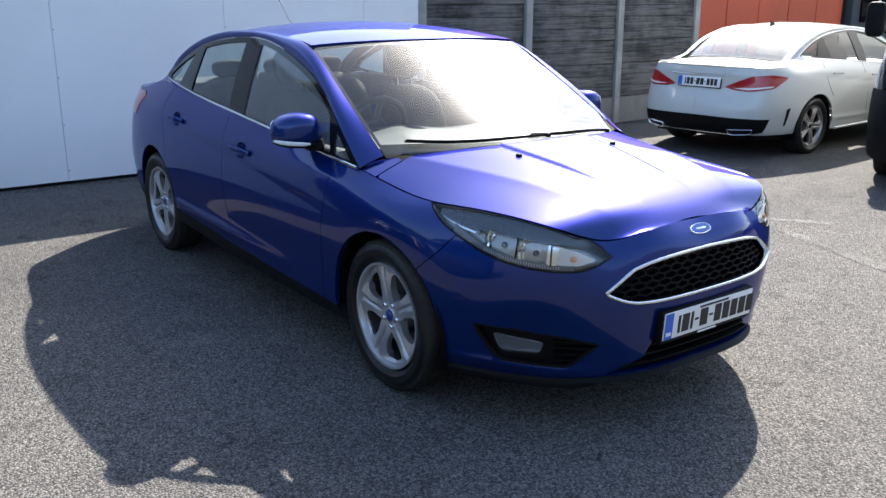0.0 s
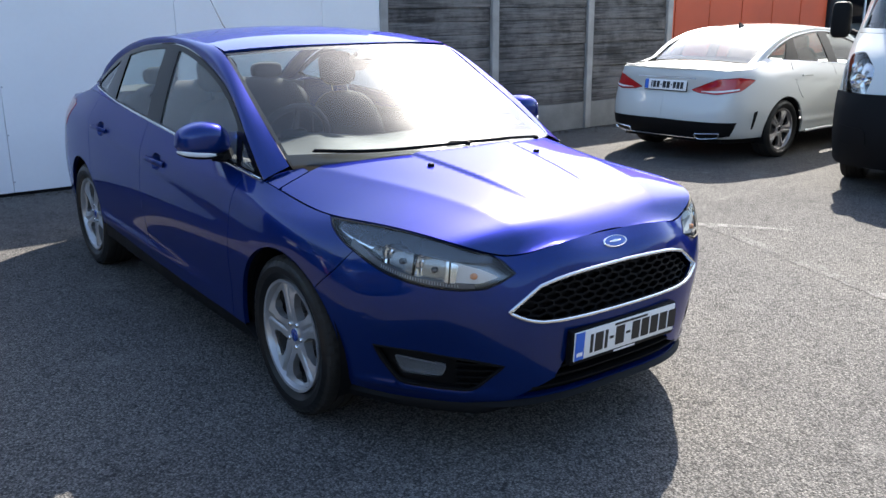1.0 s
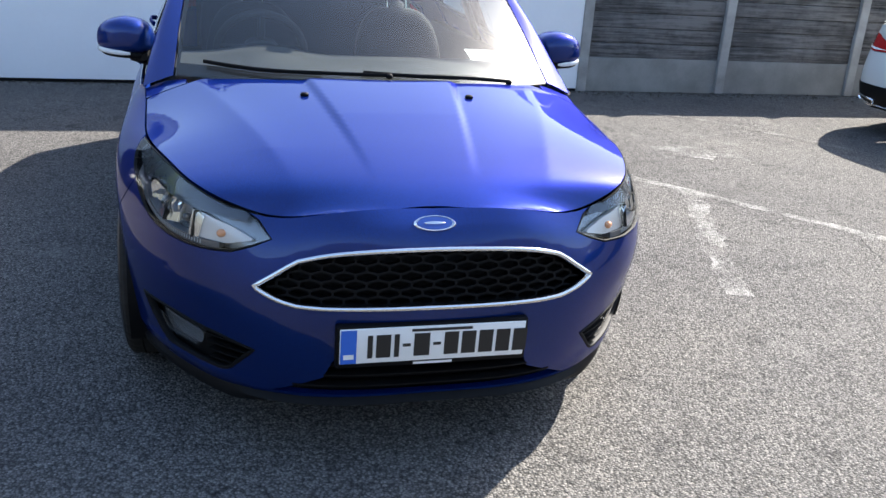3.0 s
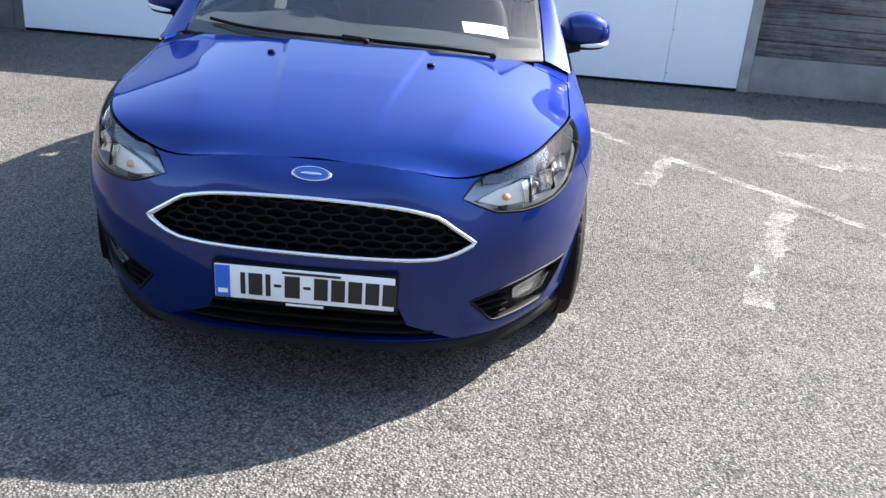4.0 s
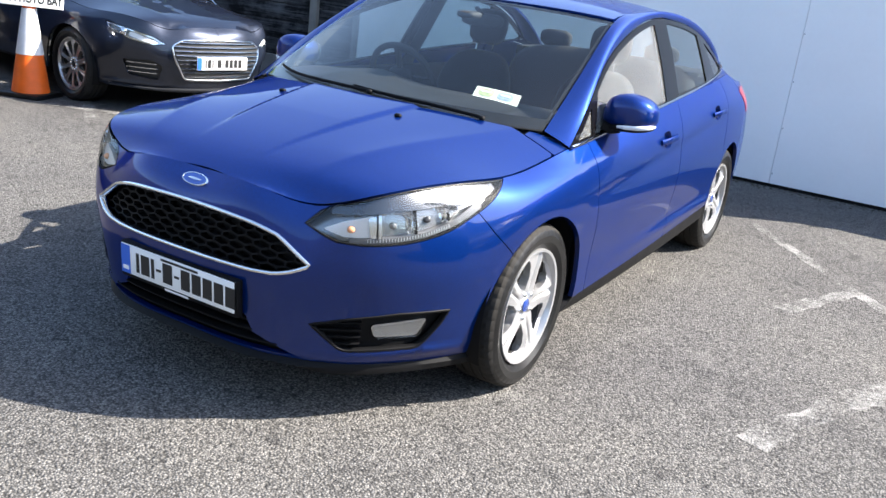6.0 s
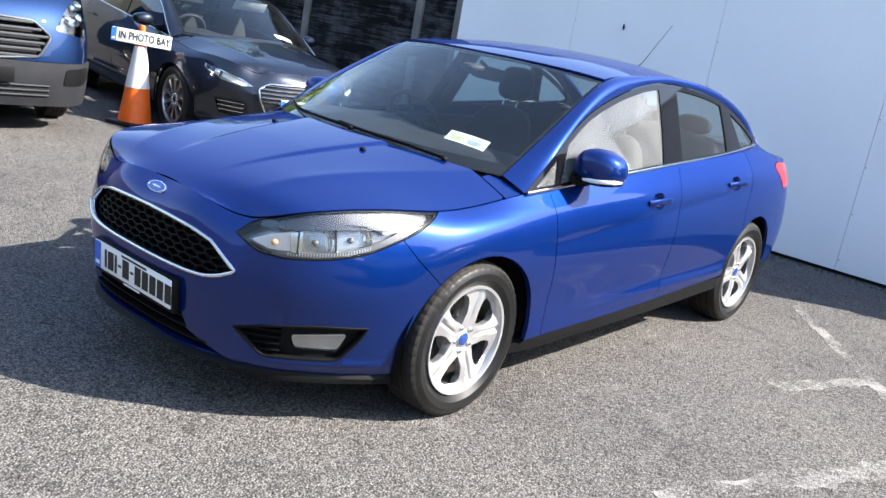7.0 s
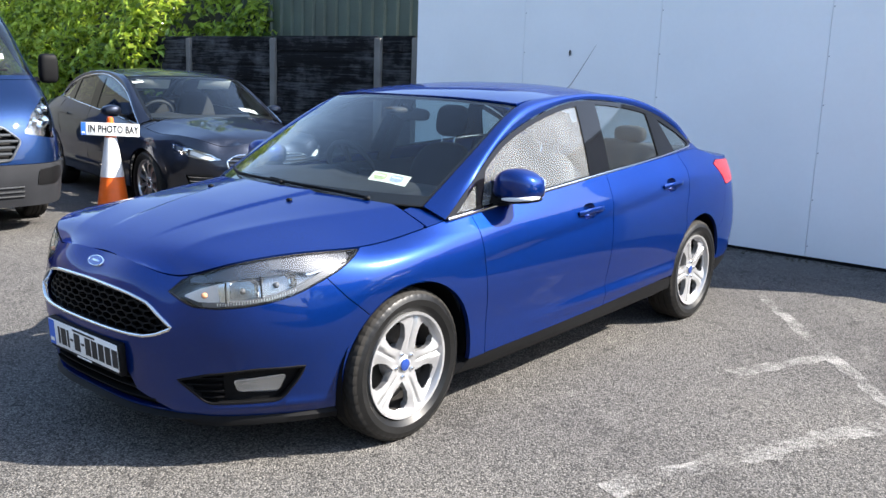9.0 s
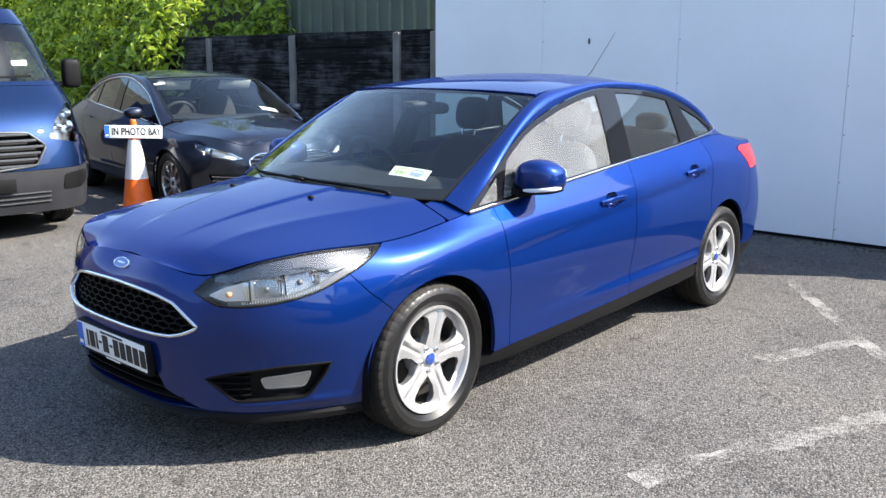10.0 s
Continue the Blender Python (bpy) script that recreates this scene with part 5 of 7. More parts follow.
# ---- wheels ----
def make_wheel(parent, name, label, r_tyre, r_rim, width, mat_rim, spokes=5, twin=True, cap=None):
    """A wheel with its outer face towards +x, hub at the origin."""
    w = new(name)
    w.parent = parent
    if label:
        w["label"] = label
    hw, n = width / 2, 240
    prof = [(r_rim - 0.004, 0.55), (r_rim + 0.012, 0.78), (r_rim + 0.035, 0.93), (r_rim + 0.06, 0.98), (r_tyre - 0.035, 0.96), (r_tyre - 0.018, 0.90), (r_tyre - 0.006, 0.80), (r_tyre, 0.66), (r_tyre, 0.40), (r_tyre - 0.007, 0.385), (r_tyre - 0.007, 0.345), (r_tyre, 0.33), (r_tyre + 0.001, 0.05), (r_tyre - 0.007, 0.035)]
    prof = prof + [(r, -h) for r, h in prof[::-1]]
    rows = []
    for r, h in prof:
        row = []
        for i in range(n):
            rr = r
            if 0.62 < abs(h) < 0.97 and r > r_tyre - 0.022 and i % 5 == 0:
                rr = r - 0.003
            a = 2 * math.pi * i / n
            row.append((h * hw, rr * math.cos(a), rr * math.sin(a)))
        rows.append(row)
    bm = loft(rows, True)
    for f in bm.faces:
        c = f.calc_center_median()
        f.material_index = 1 if math.hypot(c.y, c.z) > r_tyre - 0.02 else 0
    part("tyre", bm, (M_RUBBER, M_TREAD), w, "worn black tyre", 22)
    rim = part("rim", lathe([(r_rim - 0.016, 0.045), (r_rim - 0.012, 0.07), (r_rim - 0.004, 0.086), (r_rim + 0.006, 0.088), (r_rim + 0.008, 0.078), (r_rim + 0.001, 0.06)], 64), mat_rim, w, smooth=40)
    part("barrel", lathe([(r_rim - 0.006, -0.085), (r_rim - 0.020, -0.05), (r_rim - 0.020, 0.03), (r_rim - 0.014, 0.05)], 48), M_BARREL, w, "dark inner barrel")
    part("disc", lathe([(0.02, -0.015), (r_rim * 0.68, -0.015), (r_rim * 0.68, -0.035), (0.02, -0.035)], 40), M_DISC, w, "grey brake disc")
    part("drum_shade", lathe([(0.01, -0.05), (r_rim - 0.02, -0.05), (r_rim - 0.02, -0.06)], 40), M_BLACK, w)
    part("caliper", box_bm(-0.03, 0.012, r_rim * 0.42, r_rim * 0.80, -0.05, 0.07, bevel=0.01), M_DISC, w)
    hub_face = 0.060
    part("hub", lathe([(0.0, hub_face + 0.004), (0.026, hub_face + 0.004), (0.030, hub_face), (0.066, hub_face - 0.006), (0.076, hub_face - 0.022), (0.074, -0.01)], 40), mat_rim, rim, smooth=40)
    part("hub_cap", lathe([(0.0, hub_face + 0.011), (0.020, hub_face + 0.0105), (0.025, hub_face + 0.008), (0.026, hub_face)], 28), cap or M_BADGE, rim, "blue hub cap" if cap is None else "", 40)
    spread = math.pi / spokes

    def spoke_face(u, v):
        """The dished outer face of a spoke that points along u, with a groove along its middle."""
        u, v = np.atleast_1d(np.asarray(u, float)), np.atleast_1d(np.asarray(v, float))
        r = np.hypot(u, v)
        t = np.clip((r - 0.03) / (r_rim - 0.03), 0, 1)
        x = hub_face - 0.004 + 0.020 * np.sin(math.pi * 0.62 * t)
        across = np.abs(v) / (0.006 + 0.012 * t)
        x = x - 0.014 * np.clip(1 - across, 0, 1) * np.clip(t * 4 - 0.6, 0, 1) - 0.30 * np.maximum(np.abs(v) - 0.014, 0) * np.clip(t * 3 - 0.8, 0, 1) * np.clip((1 - t) * 6, 0, 1)
        return np.stack([x, u, v], 1)

    wide = 0.42 if twin else 0.36
    half = [(0.030, 1.0), (0.070, 1.0), (0.078, 0.84), (0.092, 0.68), (0.115, wide + 0.06), (r_rim - 0.065, wide + 0.02), (r_rim - 0.042, wide + 0.06), (r_rim - 0.028, wide + 0.20), (r_rim - 0.022, 1.0), (r_rim - 0.004, 1.0)]
    rim_arc = [(r_rim - 0.004, k) for k in np.linspace(0.8, -0.8, 9)]
    spoke_poly = np.array([(r * math.cos(k * spread), r * math.sin(k * spread)) for r, k in half + rim_arc + [(r, -k) for r, k in half[::-1]]])
    first = None
    for i in range(spokes):
        a = 2 * math.pi * i / spokes + math.pi / 2
        if first is None:
            first = sheet("spoke", spoke_poly, spoke_face, mat_rim, rim, step=0.012, lip=0.034, gap=0.0, centre=(-1, 0, 0))
            first.matrix_basis = Matrix.Rotation(a, 4, "X")
        else:
            more = first.copy()
            scene.collection.objects.link(more)
            more.matrix_basis = Matrix.Rotation(a, 4, "X")
        b = a + math.pi / spokes
        nut = lathe([(0.0, 0.014), (0.006, 0.014), (0.0095, 0.010), (0.010, -0.012)], 10)
        bmesh.ops.translate(nut, vec=(hub_face - 0.004, 0.050 * math.cos(b), 0.050 * math.sin(b)), verts=nut.verts)
        part("wheel_nut", nut, M_CHROME, rim)
    return w


wheel = make_wheel(car, "wheel", "five-spoke silver alloy wheel", 0.316, 0.216, 0.205, M_ALLOY)
wheel.matrix_basis = pose(0.778, 0.0, 0.314, -13)
copy_thing(wheel, pose(0.772, 2.648, 0.314, 25))
copy_thing(wheel, pose(-0.778, 0.0, 0.314, 10, 0, 180))
copy_thing(wheel, pose(-0.772, 2.648, 0.314, 40, 0, 180))

# ---- cabin ----
dash_rows = []
for x in np.linspace(-0.70, 0.70, 29):
    hood_up = 0.035 * math.exp(-((x + 0.37) / 0.17) ** 2)
    dash_rows.append([(x, 0.16 + 0.22 * (abs(x) / 0.7) ** 2, 0.90), (x, 0.30, 0.945), (x, 0.50, 0.955 + hood_up * 0.6), (x, 0.66, 0.950 + hood_up), (x, 0.72, 0.925 + hood_up), (x, 0.73, 0.80), (x, 0.70, 0.60), (x, 0.62, 0.45)])
part("dashboard", loft(dash_rows), M_DASH, car, "dark dashboard", 40)
ring = []
for i in range(40):
    a = 2 * math.pi * i / 40
    row = []
    for j in range(10):
        b = 2 * math.pi * j / 10
        r = 0.182 + 0.016 * math.cos(b)
        row.append((r * math.cos(a), r * math.sin(a), 0.016 * math.sin(b)))
    ring.append(row)
ring.append(ring[0])
tilt = Matrix.Translation((-0.37, 0.86, 0.93)) @ Matrix.Rotation(radians(-65), 4, "X")
steering = part("steering_wheel", loft(ring, True), M_TRIM, car, "black steering wheel", 60, tilt)
part("wheel_boss", blob(0, 0, -0.01, 0.075, 0.07, 0.03, 3, 16, 8), M_TRIM, steering)
for x0, x1, y0, y1 in ((-0.17, -0.06, -0.02, 0.0), (0.06, 0.17, -0.02, 0.0), (-0.015, 0.015, -0.17, -0.06)):
    part("wheel_spoke", box_bm(x0, x1, y0 - 0.012, y1 + 0.012, -0.015, 0.005, bevel=0.005), M_DASH, steering)
for sx in (-0.37, 0.37):
    seat = part("front_seat", blob(sx, 1.24, 0.50, 0.25, 0.28, 0.10, 3.4), M_SEAT, car, "dark cloth front seat", 60)
    part("seat_back", blob(sx, 1.575, 0.745, 0.24, 0.085, 0.32, 3.2, 20, 16, lambda x, y, z: (x * (1 - 0.12 * max(0, z)), y - 0.35 * (x * x - 0.4) + z * 0.9, z)), M_SEAT, seat, smooth=60)
    part("head_restraint", blob(sx, 1.695, 1.195, 0.112, 0.05, 0.098, 3.2, 18, 12, lambda x, y, z: (x, y + 0.3 * z, z)), M_SEAT, seat, smooth=60)
    for dx in (-0.05, 0.05):
        part("restraint_post", bar([(sx + dx, 1.655, 1.04), (sx + dx, 1.685, 1.15)], 0.012, 0.012, up=(1, 0, 0)), M_CHROME, seat)
back = part("rear_bench", blob(0, 2.15, 0.52, 0.66, 0.30, 0.12, 4), M_SEAT, car, "dark cloth rear bench", 60)
part("bench_back", blob(0, 2.52, 0.80, 0.64, 0.10, 0.30, 4, 20, 14, lambda x, y, z: (x, y + z * 1.0, z)), M_SEAT, back, smooth=60)
for sx in (-0.36, 0.0, 0.36):
    part("rear_restraint", blob(sx, 2.62, 1.135, 0.11, 0.045, 0.055, 3.0), M_SEAT, back, smooth=60)
part("parcel_shelf", box_bm(-0.62, 0.62, 2.58, 3.05, 1.035, 1.055), M_TRIM, car)
part("cabin_floor", box_bm(-0.72, 0.72, 0.4, 2.6, 0.25, 0.30), M_TRIM, car)
part("rear_bulkhead", box_bm(-0.66, 0.66, 2.66, 2.70, 0.25, 1.03), M_TRIM, car)
sheet("headliner", shrink(ROOF, 0.02), roof, M_HEADLINER, car, step=0.08, lip=0, gap=0, push=-0.03, label="pale headliner", centre=(0, 1.5, 0.3))
for side in (1, -1):
    part("pillar_trim", bar([(side * 0.79, 1.50, 0.60), (side * 0.775, 1.51, 0.95), (side * 0.62, 1.57, 1.34)], 0.11, 0.03, up=(1, 0, 0.3)), M_DASH, car)
    part("door_card", box_bm(side * 0.775 - 0.03, side * 0.775 + 0.03, 0.45, 2.45, 0.30, 0.93, bevel=0.02), M_TRIM, car)
rv = part("rear_view_mirror", blob(0.0, 0.93, 1.265, 0.115, 0.018, 0.033, 3.2, 18, 10), M_TRIM, car, "black rear-view mirror", 60)
part("mirror_stalk", bar([(0, 0.92, 1.29), (0, 0.86, 1.318)], 0.02, 0.02, up=(1, 0, 0)), M_TRIM, rv)
part("sensor_box", blob(0.0, 0.80, 1.287, 0.05, 0.06, 0.018, 3), M_TRIM, car)
sheet("tax_disc", [(0.385, 0.22), (0.56, 0.275), (0.545, 0.335), (0.37, 0.28)], screen, M_STICKER, car, step=0.05, lip=0, gap=0, push=-0.01, label="pale paper discs behind the screen", centre=(0, 0.8, 0.3))
sheet("disc_print", rounded([(0.398, 0.236), (0.458, 0.255), (0.446, 0.296), (0.386, 0.277)], 0.024, 5), screen, M_STICKER_PRINT, car, step=0.05, lip=0, gap=0, push=-0.008, centre=(0, 0.8, 0.3))
sheet("disc_print", rounded([(0.474, 0.260), (0.534, 0.279), (0.522, 0.318), (0.462, 0.299)], 0.024, 5), screen, M_STICKER_BLUE, car, step=0.05, lip=0, gap=0, push=-0.008, centre=(0, 0.8, 0.3))
for u in (0.0, 1.0):
    sheet("disc_bar", [(0.400 + 0.076 * u, 0.258 + 0.024 * u), (0.440 + 0.076 * u, 0.270 + 0.024 * u), (0.438 + 0.076 * u, 0.277 + 0.024 * u), (0.398 + 0.076 * u, 0.265 + 0.024 * u)], screen, M_WHITE, car, step=0.05, lip=0, gap=0, push=-0.0065, centre=(0, 0.8, 0.3))

# ---- the yard ----
def strip(name, pts, width, material, label, jag=0.012, seed=1):
    """A painted line on the ground, with an uneven edge, 3 mm proud."""
    g = random.Random(seed)
    line = densify_open(pts, 0.06)
    rows = []
    for i, c in enumerate(line):
        d = line[min(i + 1, len(line) - 1)] - line[max(i - 1, 0)]
        d /= np.hypot(*d)
        s = np.array([-d[1], d[0]])
        a, b = width / 2 + g.uniform(-jag, jag), width / 2 + g.uniform(-jag, jag)
        rows.append([(*(c + s * a), 0.0012 + 0.0002 * seed), (*(c - s * b), 0.0012 + 0.0002 * seed)])
    ob = new(name, mesh_of(name, loft(rows), material))
    return tagged(ob, label, "road marking", "parking lines", "structure")


def densify_open(pts, step):
    p = np.asarray(pts, float)
    out = [p[0]]
    for a, b in zip(p, p[1:]):
        n = max(1, int(np.ceil(np.hypot(*(b - a)) / step)))
        out += [a + (b - a) * i / n for i in range(1, n + 1)]
    return out


strip("parking_line", [(0.95, 3.62), (1.77, 2.50), (2.33, 1.77), (2.95, 0.92), (3.3, 0.45)], 0.085, M_LINE, "worn white parking line on tarmac", seed=3)
strip("parking_line", [(1.77, 2.48), (1.50, 1.80)], 0.10, M_LINE, "worn white parking tick on tarmac", seed=4)
strip("parking_line", [(2.33, 1.76), (1.69, 0.17)], 0.13, M_LINE, "worn white parking tick on tarmac", 0.02, seed=5)
strip("parking_line", [(2.95, 0.90), (2.60, -0.05), (2.28, -0.85)], 0.10, M_LINE_FAINT, "faded white parking tick on tarmac", 0.02, seed=6)
strip("parking_line", [(3.10, 4.30), (3.72, 3.80), (4.23, 3.03), (4.69, 2.13)], 0.09, M_LINE_FAINT, "faded white parking line on tarmac", seed=7)
strip("parking_line", [(2.60, 2.80), (3.25, 2.72)], 0.40, M_LINE_FAINT, "pale worn patch on tarmac", 0.08, seed=8)
strip("parking_line", [(-3.9, 1.75), (-4.7, 2.35), (-5.4, 2.6)], 0.10, M_LINE_FAINT, "faded white parking line on tarmac", seed=9)
strip("parking_line", [(-3.9, 2.2), (-4.9, 1.75), (-5.7, 1.5)], 0.10, M_LINE, "worn white parking line on tarmac", seed=10)

# white panelled wall behind the saloon
wall = structure("wall_white", box_bm(-3.86, 2.94, WALL_Y + 0.02, WALL_Y + 0.14, 0.0, 2.58), M_WALL)
seams = [-3.87, -2.36, -0.81, 0.72, 2.25, 2.95]
for x0, x1 in zip(seams, seams[1:]):
    part("wall_panel", box_bm(x0 + 0.0015, x1 - 0.0015, WALL_Y, WALL_Y + 0.018, 0.03, 2.60, bevel=0.002), M_WALL, wall, smooth=20)
    for i in range(7):
        if x1 < 2.9:
            s = bmesh.new()
            bmesh.ops.create_uvsphere(s, u_segments=8, v_segments=5, radius=0.007)
            part("panel_screw", s, M_SCREW, wall, m=Matrix.Translation((x1 + 0.012, WALL_Y - 0.001, 0.12 + 0.40 * i)))
# black strip put in for the shade in the gap under the panels
part("wall_gap_strip", box_bm(-3.86, 2.94, WALL_Y + 0.004, WALL_Y + 0.02, 0.0, 0.03), M_BLACK, wall)
part("wall_coping", box_bm(-3.90, 2.98, WALL_Y - 0.02, WALL_Y + 0.17, 2.60, 2.64, bevel=0.005), M_WALL, wall)
part("wall_hook", blob(-1.78, WALL_Y - 0.012, 1.72, 0.008, 0.012, 0.03, 2.2, 10, 6), M_BLACK, wall)


g = random.Random(31)
verts, faces = [], []
for _ in range(900):
    x = g.uniform(-3.9, 7.4)
    reach = 0.10 + 0.30 * max(0.0, noise.noise(Vector((x * 1.3, 2.0, 0.0)))) + (0.12 if x > 2.94 else 0.0)
    y = WALL_Y - 0.01 - abs(g.gauss(0, reach * 0.6)) + (0.02 if x > 2.94 else 0.0)
    r, h, a = g.uniform(0.006, 0.020), g.uniform(0.003, 0.014), g.uniform(0, 6.28)
    b = len(verts)
    for i in range(5):
        q = a + 1.257 * i
        verts.append((x + r * math.cos(q) * g.uniform(0.7, 1.3), y + r * math.sin(q) * g.uniform(0.7, 1.3), 0.0))
    verts.append((x + g.uniform(-r, r) * 0.4, y + g.uniform(-r, r) * 0.4, h))
    faces.extend((b + i, b + (i + 1) % 5, b + 5) for i in range(5))
me = bpy.data.meshes.new("litter")
me.from_pydata(verts, [], faces)
me.materials.append(M_LITTER)
tagged(new("litter", me), "dark leaf litter and grit along the foot of the wall", "litter", kind="stuff")


def board_mesh(length, height, seed):
    g = random.Random(seed)
    b = box_bm(-length / 2, length / 2, -0.02, 0.02, 0.003, height - 0.003, bevel=0.005)
    for v in b.verts:
        v.co.y += 0.004 * noise.noise(Vector((v.co.x * 3, v.co.z * 9, seed)))
        v.co.z += g.uniform(-0.002, 0.002)
    return b


def fence(name, posts, height, board_h, mat, post_mat, base_mat, base_h, y):
    f = structure(name, box_bm(posts[0] - 0.02, posts[-1] + 0.02, y + 0.03, y + 0.05, 0.0, height - 0.05), mat)
    for i, x in enumerate(posts):
        b = box_bm(x - 0.052, x + 0.052, y - 0.065, y + 0.06, 0, height + 0.03, bevel=0.012)
        part("fence_post", b, post_mat, f, "concrete fence post", 20)
    for x0, x1 in zip(posts, posts[1:]):
        length = x1 - x0 - 0.10
        base = part("gravel_board", box_bm(x0 + 0.05, x1 - 0.05, y - 0.03, y + 0.022, 0.0, base_h, bevel=0.008), base_mat, f, "concrete gravel board", 20)
        shared = [mesh_of("fence_board", board_mesh(length, board_h, k), mat, 25) for k in range(4)]
        z, k = base_h, 0
        while z < height - board_h * 0.6:
            ob = part("fence_board", shared[rng.randrange(4)], mat, f, m=Matrix.Translation(((x0 + x1) / 2, y + rng.uniform(-0.008, 0.006), z)) @ Matrix.Rotation(rng.uniform(-0.004, 0.004), 4, "Y"))
            z += board_h
            k += 1
    return f


fence("fence_east", [2.99, 4.54, 6.12, 7.66], 1.70, 0.148, M_FENCE, M_CONCRETE, M_GRAVEL_BOARD, 0.34, WALL_Y + 0.05)
fence("fence_west", [-12.5, -10.5, -8.52, -6.54, -4.54, -3.92], 1.84, 0.20, M_FENCE_DARK, M_CONCRETE_DARK, M_CONCRETE_DARK, 0.30, WALL_Y + 0.08)

# ribbed green shed beyond the west fence
rows = []
x = -8.5
while x < -3.6:
    for dx, dy in ((0.0, 0.0), (0.13, 0.0), (0.15, -0.035), (0.20, -0.035), (0.22, 0.0)):
        rows.append([(x + dx, 6.25 + dy, 0.0), (x + dx, 6.25 + dy, 3.1)])
    x += 0.24
shed = thing("shed", "dark green ribbed metal shed behind the fence", "building")
part("sheeting", loft(rows), M_GREEN_SHEET, shed, smooth=0)
part("shed_side", box_bm(-8.54, -8.48, 6.22, 12, 0, 3.1), M_GREEN_SHEET, shed)
part("shed_roof", box_bm(-8.6, -3.3, 6.15, 12, 3.1, 3.2), M_GREEN_SHEET, shed)

# laurel hedge
g = random.Random(11)
verts, faces = [], []


def leaf(c, out, size):
    t = Vector((g.uniform(-1, 1), g.uniform(-1, 1), g.uniform(-0.9, 0.5))).normalized()
    n = (Vector(out) + Vector((g.uniform(-1, 1), g.uniform(-1, 1), g.uniform(-0.3, 1.0))) * 0.8).normalized()
    s = n.cross(t).normalized()
    t = s.cross(n).normalized()
    w, h = size * 0.22, size
    b = len(verts)
    for u, v, k in ((0, 0, 0), (-1, 0.35, 0.02), (0, 0.4, -0.01), (1, 0.35, 0.02), (-0.8, 0.72, 0.0), (0, 0.75, -0.02), (0.8, 0.72, 0.0), (0, 1.0, -0.05)):
        verts.append(tuple(Vector(c) + s * w * u + t * h * v + n * k))
    faces.extend([(b, b + 2, b + 1), (b, b + 3, b + 2), (b + 1, b + 2, b + 5, b + 4), (b + 2, b + 3, b + 6, b + 5), (b + 4, b + 5, b + 7), (b + 5, b + 6, b + 7)])


def hedge_front(x, z):
    edge = 4.75 + 1.0 * min(1, max(0, (x + 9.6) / 0.8))
    return edge + 0.28 * max(0, z - 1.5) + 0.30 * noise.noise(Vector((x * 0.8, z * 0.9, 3))) + 0.22 * noise.noise(Vector((x * 2.3, z * 2.3, 8)))


for _ in range(27000):
    x, z = g.uniform(-20.5, -7.75), g.uniform(0.9, 3.5)
    if x > -9.0 and z < 1.6:
        continue
    if noise.noise(Vector((x * 1.9, 21.0, z * 2.1))) + 0.5 * noise.noise(Vector((x * 4.7, 5.0, z * 4.9))) < (-0.16 if x < -9.8 else -0.3):
        continue
    leaf((x, hedge_front(x, z) + g.uniform(-0.08, 1.0) * g.uniform(0.25, 1.0), z), (0.1, -1, 0.45), g.uniform(0.10, 0.19))
me = bpy.data.meshes.new("hedge")
me.from_pydata(verts, [], faces)
me.materials.append(M_LEAF)
hedge = tagged(new("hedge", me), "sunlit green laurel hedge behind the fence", "hedge", kind="stuff")
# dark sheet behind the leaves; its colour paints the shade in the gaps
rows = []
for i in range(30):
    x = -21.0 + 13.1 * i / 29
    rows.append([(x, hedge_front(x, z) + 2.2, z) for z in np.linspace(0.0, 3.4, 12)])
part("hedge_shade_sheet", loft(rows), M_HEDGE_SHADE, hedge, "dark sheet standing in for the shade inside the hedge", 60)

# orange building and far wall to the north-east, added unseen walls that close the yard
ob = thing("orange_building", "orange clad building wall beyond the yard", "building")
x = 9.2
while x < 22.5:
    part("cladding_panel", box_bm(x + 0.01, x + 1.38, 12.0, 12.1, 0.15, 4.6, bevel=0.01), M_ORANGE, ob, smooth=20)
    x += 1.4
part("building_core", box_bm(9.2, 23.0, 12.1, 18, 0, 4.7), M_FAR_WALL, ob)
part("corner_post", box_bm(23.2, 23.6, 11.9, 12.3, 0, 4.8, bevel=0.02), M_GREY_PLASTIC, ob)
far = thing("far_building", "grey building with dark windows beyond the yard", "building")
part("far_wall", box_bm(24.0, 44, 14, 20, 0, 6), M_FAR_WALL, far)
for i in range(5):
    w = part("far_window", box_bm(24.6 + 3.2 * i, 26.8 + 3.2 * i, 13.93, 14.0, 0.9, 2.9, bevel=0.02), M_GLOSS_BLACK, far)
    part("window_bar", box_bm(25.65 + 3.2 * i, 25.75 + 3.2 * i, 13.9, 13.94, 0.9, 2.9), M_WALL, w)
# unseen walls, added to darken reflections in the paint and cut sky fill
structure("unseen_wall_south", box_bm(-26, 46, -19.4, -19.0, 0, 6.5), M_FAR_WALL)
structure("unseen_wall_east", box_bm(46, 46.4, -19, 14, 0, 4.0), M_FAR_WALL)
structure("unseen_wall_west", box_bm(-26.4, -26, -19, 8, 0, 6.5), M_FAR_WALL)


